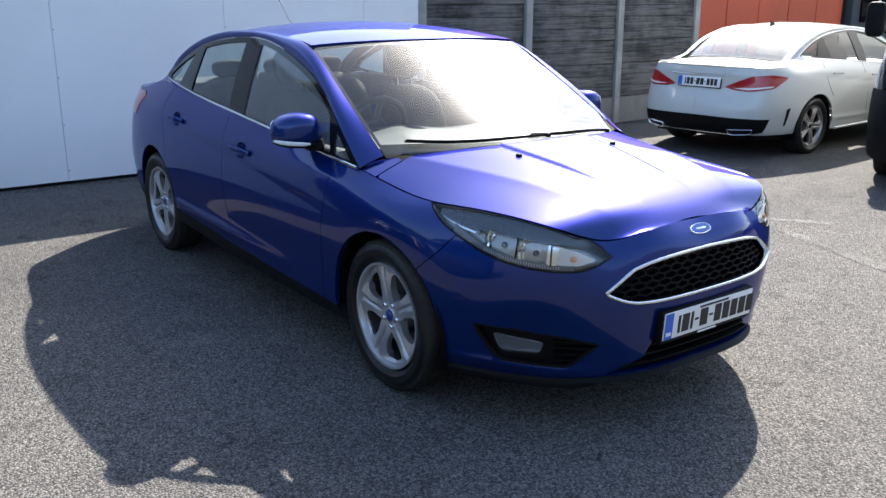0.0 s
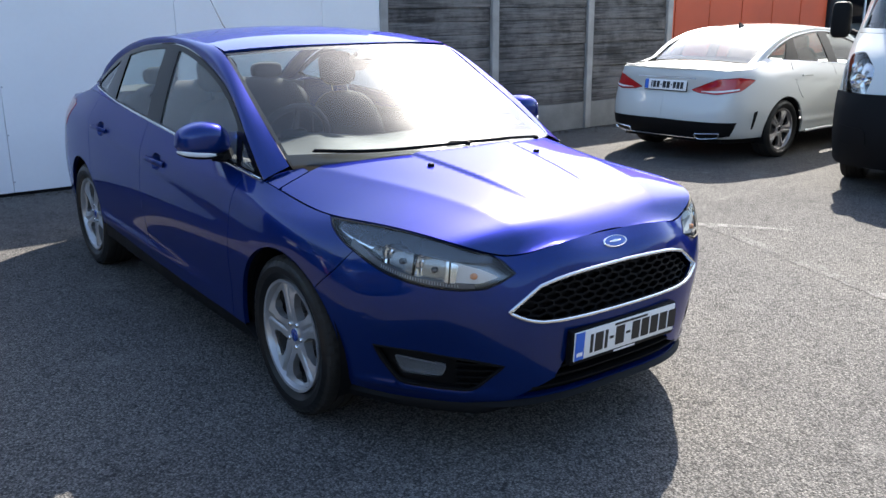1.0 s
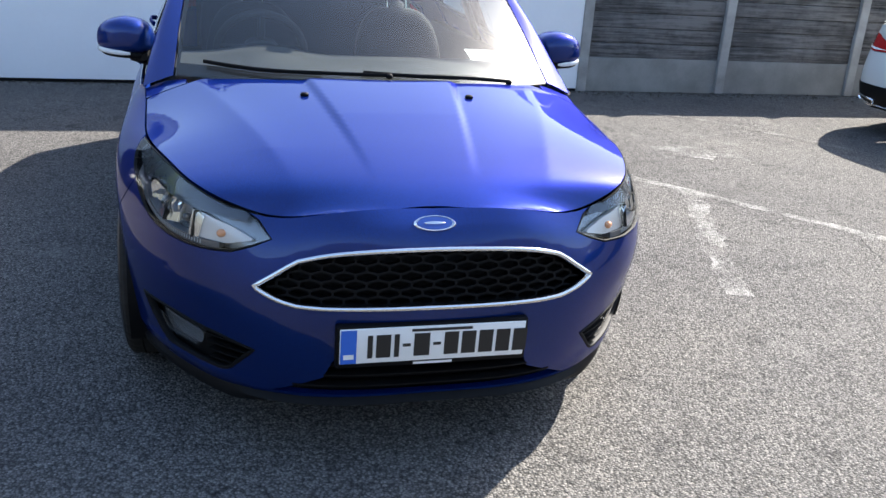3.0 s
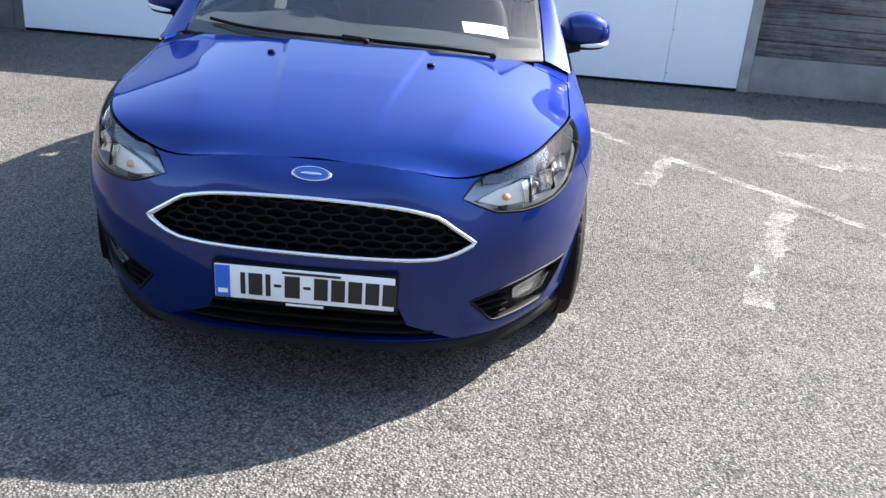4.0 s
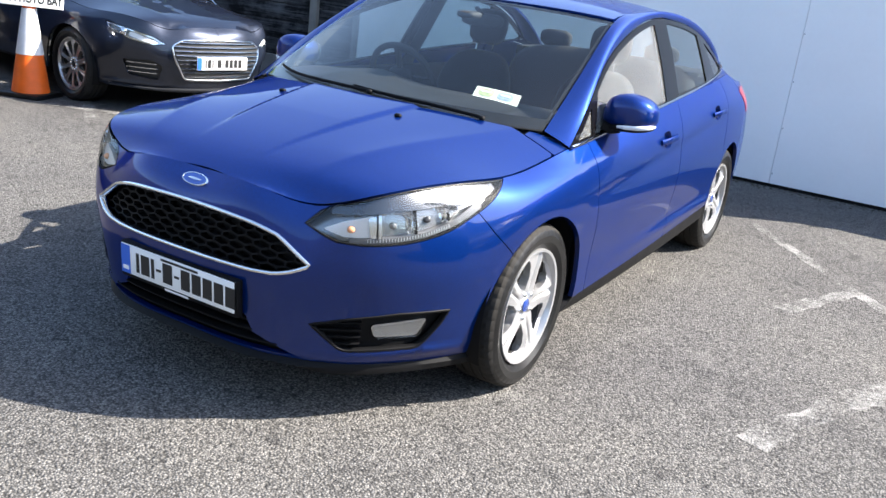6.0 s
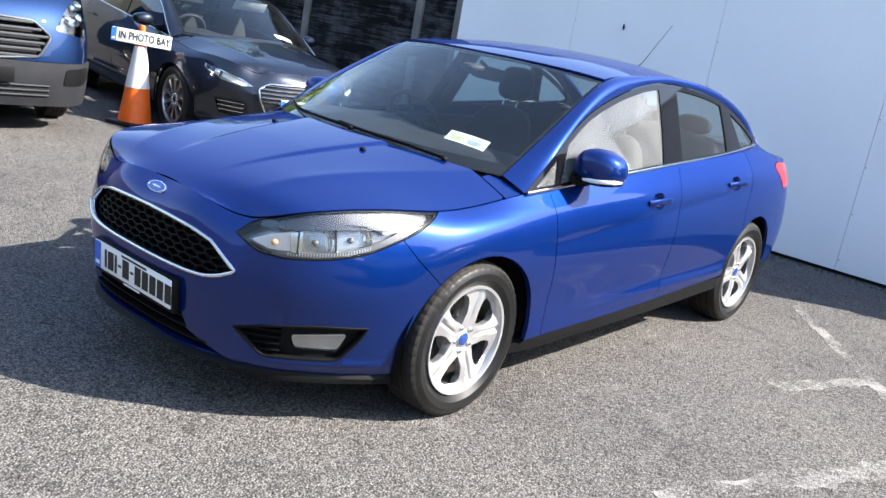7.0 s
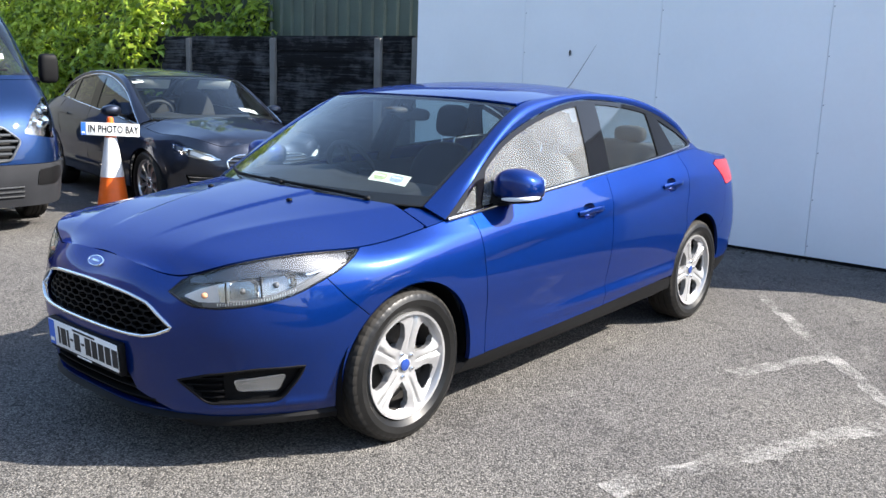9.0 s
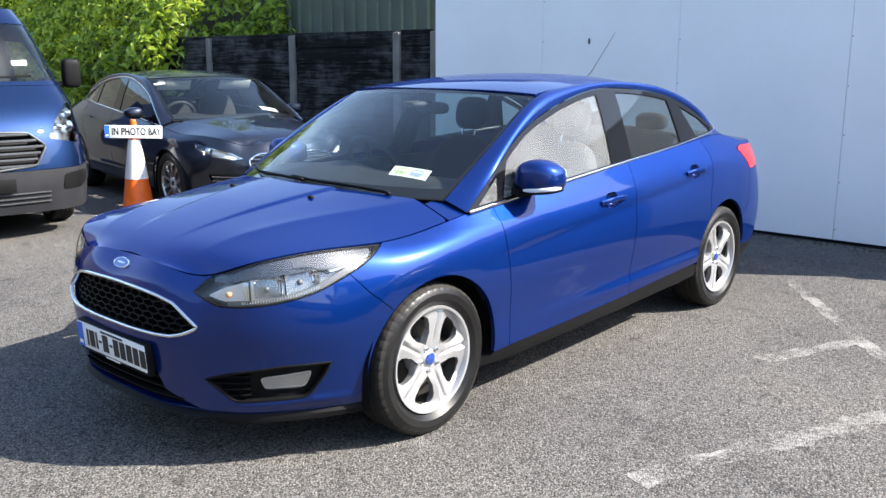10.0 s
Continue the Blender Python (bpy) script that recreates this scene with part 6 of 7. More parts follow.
# ---- traffic cone with its sign ----
def traffic_cone(at):
    c = thing("traffic_cone", "orange traffic cone with a white sleeve", "traffic cone", at=at)
    part("base", box_bm(-0.19, 0.19, -0.19, 0.19, 0.0, 0.045, bevel=0.015), M_RUBBER, c, "black rubber base")

    def body(z0, z1, grow):
        prof = []
        for z in np.linspace(z0, z1, 6):
            prof.append((0.158 - 0.126 * (z - 0.04) / 0.86 + grow, z))
        b = lathe([(r, h) for r, h in prof], 40)
        bmesh.ops.rotate(b, cent=(0, 0, 0), matrix=Matrix.Rotation(radians(-90), 3, "Y"), verts=b.verts)
        return b
    part("lower_cone", body(0.04, 0.40, 0.0), M_CONE_ORANGE, c)
    part("sleeve", body(0.37, 0.755, 0.004), M_CONE_WHITE, c, "white reflective sleeve")
    part("upper_cone", body(0.74, 0.91, 0.0), M_CONE_ORANGE, c)
    top = lathe([(0.0, 0.955), (0.026, 0.95), (0.032, 0.93), (0.030, 0.90), (0.04, 0.895), (0.04, 0.885)], 24)
    bmesh.ops.rotate(top, cent=(0, 0, 0), matrix=Matrix.Rotation(radians(-90), 3, "Y"), verts=top.verts)
    part("cone_tip", top, M_CONE_ORANGE, c)
    return c


cone_at = (-4.97, 1.97)
traffic_cone(pose(*cone_at, 0, 0, 0, 20))
to_eye = Vector((3.157 - cone_at[0], -2.507 - cone_at[1], 0)).normalized()
spin = math.degrees(math.atan2(to_eye.x, -to_eye.y)) - 2
sign = thing("sign_plate", "white plate lettered IN PHOTO BAY with a blue end", "sign", at=pose(cone_at[0] + to_eye.x * 0.06, cone_at[1] + to_eye.y * 0.06, 0.835, 0, 2.0, spin))
part("plate", box_bm(-0.268, 0.268, -0.006, 0.004, -0.062, 0.062, bevel=0.003), M_WHITE, sign)
part("blue_end", box_bm(-0.266, -0.222, -0.008, -0.0065, -0.060, 0.060), M_PLATE_BLUE, sign)
part("blue_end_bar", box_bm(-0.258, -0.232, -0.0095, -0.0082, -0.045, -0.028), M_WHITE, sign)
txt = bpy.data.curves.new("lettering", "FONT")
txt.body, txt.size, txt.align_x, txt.align_y, txt.extrude, txt.space_character = "IN PHOTO BAY", 0.098, "CENTER", "CENTER", 0.0008, 1.05
txt.offset = 0.0028
txt.materials.append(M_INK)
words = new("lettering", txt)
words.parent = sign
words.matrix_basis = Matrix.Translation((0.026, -0.0075, 0.0)) @ Matrix.Rotation(radians(90), 4, "X") @ Matrix.Diagonal((0.655, 1.0, 1.0, 1.0))


# ---- other vehicles ----
def upper_body(c, paint, trim, side_glass, screen_glass):
    """Bonnet, roof, screens, side windows and rails of a saloon."""
    sheet("bonnet", BONNET[keep], bonnet, paint, c, step=0.05, lip=0.02, gap=0.003, centre=(0, 0, 0.3))
    sheet("roof", ROOF, roof, paint, c, step=0.09, lip=0.012, gap=0.002, centre=(0, 1.5, 0.3))
    for nm, q, lf, cy in (("windscreen", SCREEN, screen, 0.8), ("rear_screen", REAR, rear_screen, 2.5)):
        s = sheet(nm, q, lf, screen_glass, c, step=0.09, lip=0, gap=0.003, centre=(0, cy, 0.3))
        s.visible_shadow = False
        sheet("screen_border", q, lf, M_SEAL, c, [shrink(q, 0.035)], 0.08, 0, 0.002, push=-0.005, centre=(0, cy, 0.3))
    sheet("boot_lid", BOOT, boot, paint, c, step=0.08, lip=0.02, centre=(0, 3.2, 0.3))
    for side in (1, -1):
        def lift(y, z, s=side):
            return flank(y, z, s)
        sheet("window_frame", DLO, lift, M_GLOSS_BLACK, c, PANES, 0.06, 0.012, 0.0, centre=(0, 1.3, 0.9))
        for nm, q in zip(("front_door_glass", "rear_door_glass", "quarter_glass"), PANES):
            sheet(nm, shrink(q, -0.006), lift, side_glass, c, step=0.1, lip=0, gap=0, push=-0.006, centre=(0, 1.3, 0.9)).visible_shadow = False
        pts = DLO_LOW[::-1] + DLO_TOP[::-1].tolist()
        line = flank(np.array([q[0] for q in pts]), np.array([q[1] for q in pts]), side) + np.array([side * 0.004, 0, -0.002])
        part("window_trim", bar(line, 0.012, 0.014), trim, c, "bright window trim", 50)
        outer = smooth_line(flank(o_y, o_z, 1.0), 2)
        rows = []
        for o, i in zip(outer, smooth_line(INNER, 2)):
            w = np.linalg.norm(o - i)
            d = (o + i) / 2 - np.array([0, (o[1] + i[1]) / 2, 0.75])
            d /= np.linalg.norm(d)
            row = [(o * (1 - t) + i * t + d * w * 0.88 * min(1.0, 0.12 + max(0, o[1] - 0.262) / 0.35) * min(1.0, max(0.12, (2.92 - o[1]) / 0.30)) * t * (1 - t)) * np.array([side, 1, 1]) for t in np.linspace(0, 1, 7)]
            rows.append([row[0] - np.array([side, 0, 0]) * 0.012] + row)
        part("pillar_rail", loft(rows), paint, c, smooth=60)
        shoulder(c, paint, side)
        rim = [(side * x, y) for x, y in zip(_ex, _ey) if y > 0.162]
        sheet("cowl_corner", [(side * 0.66, 0.165)] + rim + [(side * 0.752, 0.275), (side * 0.708, 0.248), (side * 0.66, 0.208)], bonnet, paint, c, step=0.05, lip=0.015, gap=0.001, centre=(0, 0, 0.3))
        b = blob(0.945, 0.62, 1.00, 0.10, 0.07, 0.062, 2.6, 18, 12, lambda x, y, z: (x, y + 0.2 * x * x, z * (1 - 0.2 * max(0, x))))
        mir = part("door_mirror", b if side > 0 else mirror_bm(b), paint, c, smooth=60)
        b = bar([(0.87, 0.61, 0.955), (0.80, 0.59, 0.945)], 0.08, 0.03, power=3)
        part("mirror_foot", b if side > 0 else mirror_bm(b), M_BLACK, mir)
        for hy, hz in ((1.315, 0.83), (2.235, 0.885)):
            p, n = on_hull(np.array(ay([(hy - 0.11, hz), (hy, hz + 0.003), (hy + 0.11, hz + 0.004)])) * np.array([side, 1]), 0.02)
            part("door_handle", bar(p, 0.014, 0.024), paint, c)
    part("underbody", loft([[(-w, y, 0.20), (w, y, 0.20), (w, y, 0.25), (-w, y, 0.25)] for y, w in ((-0.82, 0.36), (-0.6, 0.56), (-0.42, 0.70), (0.5, 0.78), (2.9, 0.78), (3.4, 0.62))], True, True), M_BLACK, c)
    part("dashboard", loft(dash_rows[::4]), M_DASH, c, smooth=40)
    for sx in (-0.37, 0.37):
        st = part("front_seat", blob(sx, 1.42, 0.82, 0.24, 0.085, 0.36, 3.2, 14, 10, lambda x, y, z: (x * (1 - 0.12 * max(0, z)), y + z * 0.9, z)), M_SEAT, c, smooth=60)
        part("head_restraint", blob(sx, 1.525, 1.228, 0.125, 0.05, 0.085, 3.0, 14, 8), M_SEAT, st, smooth=60)
    part("rear_bench", blob(0, 2.55, 0.80, 0.64, 0.12, 0.28, 4, 14, 8), M_SEAT, c, smooth=60)
    part("parcel_shelf", box_bm(-0.62, 0.62, 2.58, 3.0, 1.0, 1.02), M_TRIM, c)
    part("cabin_floor", box_bm(-0.76, 0.76, 0.4, 2.7, 0.25, 0.30), M_TRIM, c)
    sheet("headliner", shrink(ROOF, 0.02), roof, M_HEADLINER, c, step=0.12, lip=0, gap=0, push=-0.03, centre=(0, 1.5, 0.3))


def lower_body(c, paint, holes_front=(), holes_rear=(), low=0.205):
    """Flanks, nose and tail, with open wheel arches; nose and tail holes in the hull's two ways."""
    for side in (1, -1):
        k = np.array([side, 1])
        a1 = along_y(1.02)
        nose = top_line(0.0005, a1, 40) + [(a1, 0.255)] + [(along_y(0.42), 0.24)] + arc(AF, ZF, RF, -12, 194, 26) + [(1.05, low), (0.0005, low)]
        sheet("front_flank", np.array(nose) * k, hull, paint, c, [h * k for h in holes_front], 0.045, 0.015, 0.0012)
        tail = top_line(a1, A_END - 0.0005, 40) + [(A_END - 0.0005, 0.27), (along_y(3.0), 0.26)] + arc(AR, ZF + 0.008, RR, -10, 190, 26) + [(along_y(2.2), 0.26), (a1, 0.255)]
        sheet("rear_flank", np.array(tail) * k, hull, paint, c, [h * k for h in holes_rear], 0.045, 0.015, 0.0012)
        for yc, rad in ((0.012, RF), (2.635, RR)):
            rows = []
            for d in np.linspace(-20, 200, 24):
                yy, zq = yc + (rad + 0.01) * math.cos(radians(d)), ZF + (rad + 0.01) * math.sin(radians(d))
                rows.append([(side * 0.86, yy, zq), (side * 0.60, yy, zq), (side * 0.56, yc, ZF)])
            part("wheel_liner", loft(rows), M_BLACK, c)


def seam_line(c, pts, side, name="shut_line"):
    p, _ = on_hull(np.array(pts) * np.array([side, 1]), 0.0005)
    part(name, bar(p, 0.004, 0.004), M_SEAL, c)


def plate_on(parent, at, bars, mat=None):
    pl = part("number_plate", box_bm(-0.26, 0.26, -0.004, 0.004, -0.056, 0.056, bevel=0.003), M_WHITE, parent, "white number plate with dark bars", m=at)
    part("plate_band", box_bm(-0.258, -0.215, -0.0055, -0.0042, -0.052, 0.052), M_PLATE_BLUE, pl)
    x = -0.18
    for w in bars:
        z0, z1 = (-0.036, 0.036) if w > 0 else (-0.006, 0.006)
        part("plate_bar", box_bm(x, x + abs(w), -0.0055, -0.0042, z0, z1), M_INK, pl)
        x += abs(w) + 0.010
    return pl


INNER = [(0.706, 0.240, 0.926), (0.683, 0.53, 1.098), (0.662, 0.72, 1.206), (0.633, 0.985, 1.338), (0.608, 1.25, 1.380), (0.594, 1.54, 1.393), (0.590, 1.88, 1.386), (0.590, 2.22, 1.350), (0.591, 2.42, 1.305), (0.598, 2.68, 1.210), (0.612, 2.96, 1.060), (0.64, 3.08, 1.015)]
DOOR_LINES = [ay(DOOR1), ay(DOOR2), ay(DOOR3)]


def set_wheels(c, rim, spokes, twin):
    w = make_wheel(c, "wheel", "", 0.322, 0.225, 0.22, rim, spokes, twin, M_GREY_PLASTIC)
    w.matrix_basis = pose(0.772, 0.0, 0.318)
    copy_thing(w, pose(0.772, 2.648, 0.318, 20))
    copy_thing(w, pose(-0.772, 0.0, 0.318, 35, 0, 180))
    copy_thing(w, pose(-0.772, 2.648, 0.318, 50, 0, 180))


def heading(x, y, deg, sx=1.0, sy=1.0, sz=1.0):
    """The pose of a vehicle whose front axle stands at x, y, and whose nose points deg degrees from the x axis."""
    return pose(x, y, 0, 0, 0, deg + 90) @ Matrix.Diagonal((sx, sy, sz, 1))


# white saloon, tail towards the yard
def white_saloon(at):
    c = thing("car", "white saloon car with red tail lamps and black diffuser", "car", at=at)
    tail_hole = np.array(rounded([(along_y(3.16), 0.885), (along_y(3.36), 0.915), (A_END - 0.62, 0.90), (A_END - 0.31, 0.775), (A_END - 0.42, 0.745), (A_END - 0.62, 0.735), (along_y(3.36), 0.775)], 0.02))
    lower_body(c, M_WHITE_PAINT, holes_rear=[tail_hole])
    upper_body(c, M_WHITE_PAINT, M_CHROME, M_GLASS, M_PALE_GLASS)
    for side in (1, -1):
        k = np.array([side, 1])
        lamp = sheet("tail_lamp", tail_hole * k, hull, M_RED_LENS, c, step=0.03, lip=0.02, gap=0.003, push=0.004, label="red tail lamp", centre=(0, 2.6, 0.6))
        band = [(along_y(3.38), 0.80), (A_END - 0.62, 0.775), (A_END - 0.42, 0.765), (A_END - 0.60, 0.755), (along_y(3.38), 0.785)]
        sheet("reverse_lamp", np.array(band) * k, hull, M_WHITE, lamp, step=0.03, lip=0, gap=0, push=0.007, centre=(0, 2.6, 0.6))
        dif = [(along_y(3.40), 0.445), (A_END - 0.0005, 0.452), (A_END - 0.0005, 0.262), (A_END - 0.50, 0.262), (along_y(3.45), 0.30)]
        sheet("diffuser", np.array(dif) * k, hull, M_BLACK, c, step=0.05, lip=0.02, gap=0, push=0.006, label="black rear diffuser", centre=(0, 2.6, 0.5))
        ex = rounded([(A_END - 0.68, 0.335), (A_END - 0.40, 0.318), (A_END - 0.44, 0.262), (A_END - 0.66, 0.285)], 0.03)
        part("exhaust_trim", ring_bar(densify(ex * k, 0.03), 0.016, 0.02, 0.012), M_CHROME, c, "chrome exhaust trim", 50)
        vent = rounded([(along_y(3.13), 0.56), (along_y(3.19), 0.545), (along_y(3.21), 0.36), (along_y(3.18), 0.36)], 0.015)
        sheet("side_vent", np.array(vent) * k, hull, M_BLACK, c, step=0.03, lip=0, gap=0, push=0.004, centre=(0, 2.6, 0.5))
        p, _ = on_hull(np.array([(along_y(y), 0.262) for y in np.linspace(0.45, 2.2, 12)]) * k, 0.006)
        part("sill_strip", bar(p, 0.03, 0.03), M_WHITE_PAINT, c)
        for line in DOOR_LINES:
            seam_line(c, line, side)
        p, _ = on_hull(np.array([(A_END - a, 0.272) for a in np.linspace(0.42, 0.0005, 8)]) * k, 0.016)
        part("diffuser_trim", bar(p, 0.012, 0.014), M_CHROME, c)
    y_rear = float(hull(A_END - 0.0005, 0.80)[0, 1])
    plate_on(c, pose(0, y_rear + 0.012, 0.815, -8, 0, 180), (0.014, 0.036, 0.036, -0.02, 0.04, 0.04, -0.02, 0.036, 0.036, 0.036))
    part("plate_surround", box_bm(-0.27, 0.27, -0.004, 0.0, -0.066, 0.066, bevel=0.003), M_INK, c, m=pose(0, y_rear + 0.004, 0.815, -8, 0, 180))
    part("boot_strip", bar([(-0.36, y_rear - 0.002, 0.895), (0, y_rear + 0.012, 0.90), (0.36, y_rear - 0.002, 0.895)], 0.014, 0.014), M_CHROME, c)
    part("boot_spoiler", bar([(x, 3.555 - 0.14 * (abs(x) / 0.66) ** 2.5, float(boot(x * 0.95, 3.52 - 0.14 * (abs(x) / 0.66) ** 2.5)[0, 2]) + 0.008) for x in np.linspace(-0.60, 0.60, 15)], 0.05, 0.018), M_WHITE_PAINT, c)
    base = roof(0.0, 2.2)[0]
    part("roof_fin", loft([[(0.0, 2.08, base[2] + 0.01), (0.018, 2.12, base[2] - 0.005), (0, 2.16, base[2] - 0.005)], [(0.0, 2.20, base[2] + 0.06), (0.003, 2.215, base[2] + 0.06), (0.0, 2.235, base[2] + 0.06)], [(0.0, 2.24, base[2] - 0.005), (-0.018, 2.2, base[2] - 0.005), (0, 2.14, base[2] - 0.005)]], True), M_INK, c)
    set_wheels(c, M_BRONZE_RIM, 5, True)
    return c


PALE_DEG = 4.0
rear_axle = Vector((5.92, 3.127, 0))
f = Vector((math.cos(radians(PALE_DEG)), math.sin(radians(PALE_DEG)), 0))
pale = white_saloon(heading(*(rear_axle + f * 2.57)[:2], PALE_DEG, 0.965, 0.97, 0.925))
copy_thing(pale, heading(17.2, 5.6, 160, 0.975, 1.02, 0.96))


# slate grey saloon, nose towards the yard
def grey_saloon(at):
    c = thing("car", "slate grey saloon car parked beside the fence", "car", at=at)
    lamp_poly = np.array(rounded([(0.50, 0.615), (0.60, 0.668), (0.80, 0.715), (1.05, 0.755), (1.02, 0.70), (0.86, 0.655), (0.80, 0.632), (0.60, 0.598)], 0.012))
    side_intake = np.array(rounded([(0.52, 0.42), (0.60, 0.47), (0.86, 0.46), (0.82, 0.33), (0.56, 0.305)], 0.02))
    lower_body(c, M_SLATE, holes_front=[lamp_poly, side_intake])
    upper_body(c, M_SLATE, M_CHROME, M_DARK_GLASS, M_GLASS)
    half = [(0.0, 0.665), (0.36, 0.655), (0.455, 0.60), (0.43, 0.50), (0.34, 0.325), (0.0, 0.315)]
    gp = np.array(half + [(-a, z) for a, z in half[::-1]][1:-1])
    sheet("grille_backing", gp, hull, M_INK, c, step=0.05, lip=0.01, gap=0, push=0.006, label="black grille", centre=(0, 0.2, 0.5))
    part("grille_surround", ring_bar(densify(rounded(gp, 0.03), 0.03), 0.016, 0.012, 0.012), M_CHROME, c, "chrome grille surround", 50)
    for z in np.linspace(0.35, 0.635, 9):
        w = np.interp(z, [0.315, 0.50, 0.60, 0.66], [0.335, 0.425, 0.45, 0.36]) - 0.012
        p, _ = on_hull([(a, z) for a in np.linspace(-w, w, 13)], 0.016)
        part("grille_slat", bar(p, 0.012, 0.011), M_CHROME, c)
    for side in (1, -1):
        k = np.array([side, 1])
        hl = sheet("headlamp", lamp_poly * k, hull, M_LAMP_GREY, c, step=0.04, lip=-0.04, gap=0, push=-0.045, label="clear angular headlamp", centre=(0, 0.2, 0.5))
        sheet("lens", lamp_poly * k, hull, M_LENS, hl, step=0.05, lip=0, gap=0.002, centre=(0, 0.2, 0.5)).visible_shadow = False
        part("lamp_edge", ring_bar(densify(shrink(lamp_poly, 0.008) * k, 0.03), 0.014, 0.014, -0.012), M_CHROME, hl, smooth=50)
        cc, n = on_hull([(0.86 * side, 0.688), (0.87 * side, 0.688)], -0.018)
        b = bmesh.new()
        bmesh.ops.create_uvsphere(b, u_segments=16, v_segments=10, radius=0.034)
        bmesh.ops.translate(b, vec=cc[0], verts=b.verts)
        part("projector", b, M_CHROME, hl)
        strip_poly = [(0.54, 0.628), (0.80, 0.695), (0.81, 0.66), (0.60, 0.606)]
        sheet("light_strip", np.array(strip_poly) * k, hull, M_WHITE, hl, step=0.04, lip=0, gap=0, push=-0.012, centre=(0, 0.2, 0.5))
        si = sheet("side_intake", shrink(side_intake, -0.003) * k, hull, M_INK, c, step=0.05, lip=0, gap=0, push=-0.03, label="black side intake", centre=(0, 0.2, 0.5))
        for z in (0.355, 0.395, 0.435):
            p, _ = on_hull(np.array([(a, z) for a in np.linspace(0.57, 0.83, 7)]) * k, -0.012)
            part("intake_bar", bar(p, 0.01, 0.01), M_CHROME, si)
        p, _ = on_hull(np.array([(a, 0.235) for a in np.linspace(0.0005, 1.0, 16)]) * k, 0.014)
        part("bumper_blade", bar(p, 0.05, 0.022), M_GREY_PLASTIC, c)
        for line in DOOR_LINES:
            seam_line(c, line, side)
    plate_on(c, pose(0, -0.945, 0.47), (0.014, 0.036, 0.014, -0.02, 0.04, -0.02, 0.036, 0.036, 0.036, 0.036))
    sheet("screen_paper", [(0.30, 0.20), (0.50, 0.215), (0.49, 0.285), (0.29, 0.27)], screen, M_WHITE, c, step=0.06, lip=0, gap=0, push=-0.01, label="white paper behind the screen", centre=(0, 0.8, 0.3))
    sheet("screen_paper", [(-0.62, 0.90), (-0.50, 0.88), (-0.50, 0.84), (-0.62, 0.86)], screen, M_WHITE, c, step=0.06, lip=0, gap=0, push=-0.01, centre=(0, 0.8, 0.3))
    for sx in (-0.36, 0.36):
        part("sun_visor", box_bm(sx - 0.19, sx + 0.19, 0.0, 0.012, -0.06, 0.06, bevel=0.005), M_HEADLINER, c, m=pose(sx * 0.0, 0.95, 1.27, 35))
    part("steering_wheel", loft(ring[::2] + [ring[0]], True), M_TRIM, c, m=tilt)
    set_wheels(c, M_BRONZE_RIM, 10, False)
    return c


GREY_DEG = -9.0
f = Vector((math.cos(radians(GREY_DEG)), math.sin(radians(GREY_DEG)), 0))
r = Vector((f.y, -f.x, 0))
hub = Vector((-4.72, 2.27, 0))
grey_saloon(heading(*(hub - r * 0.80)[:2], GREY_DEG, 1.01, 1.05, 0.99))


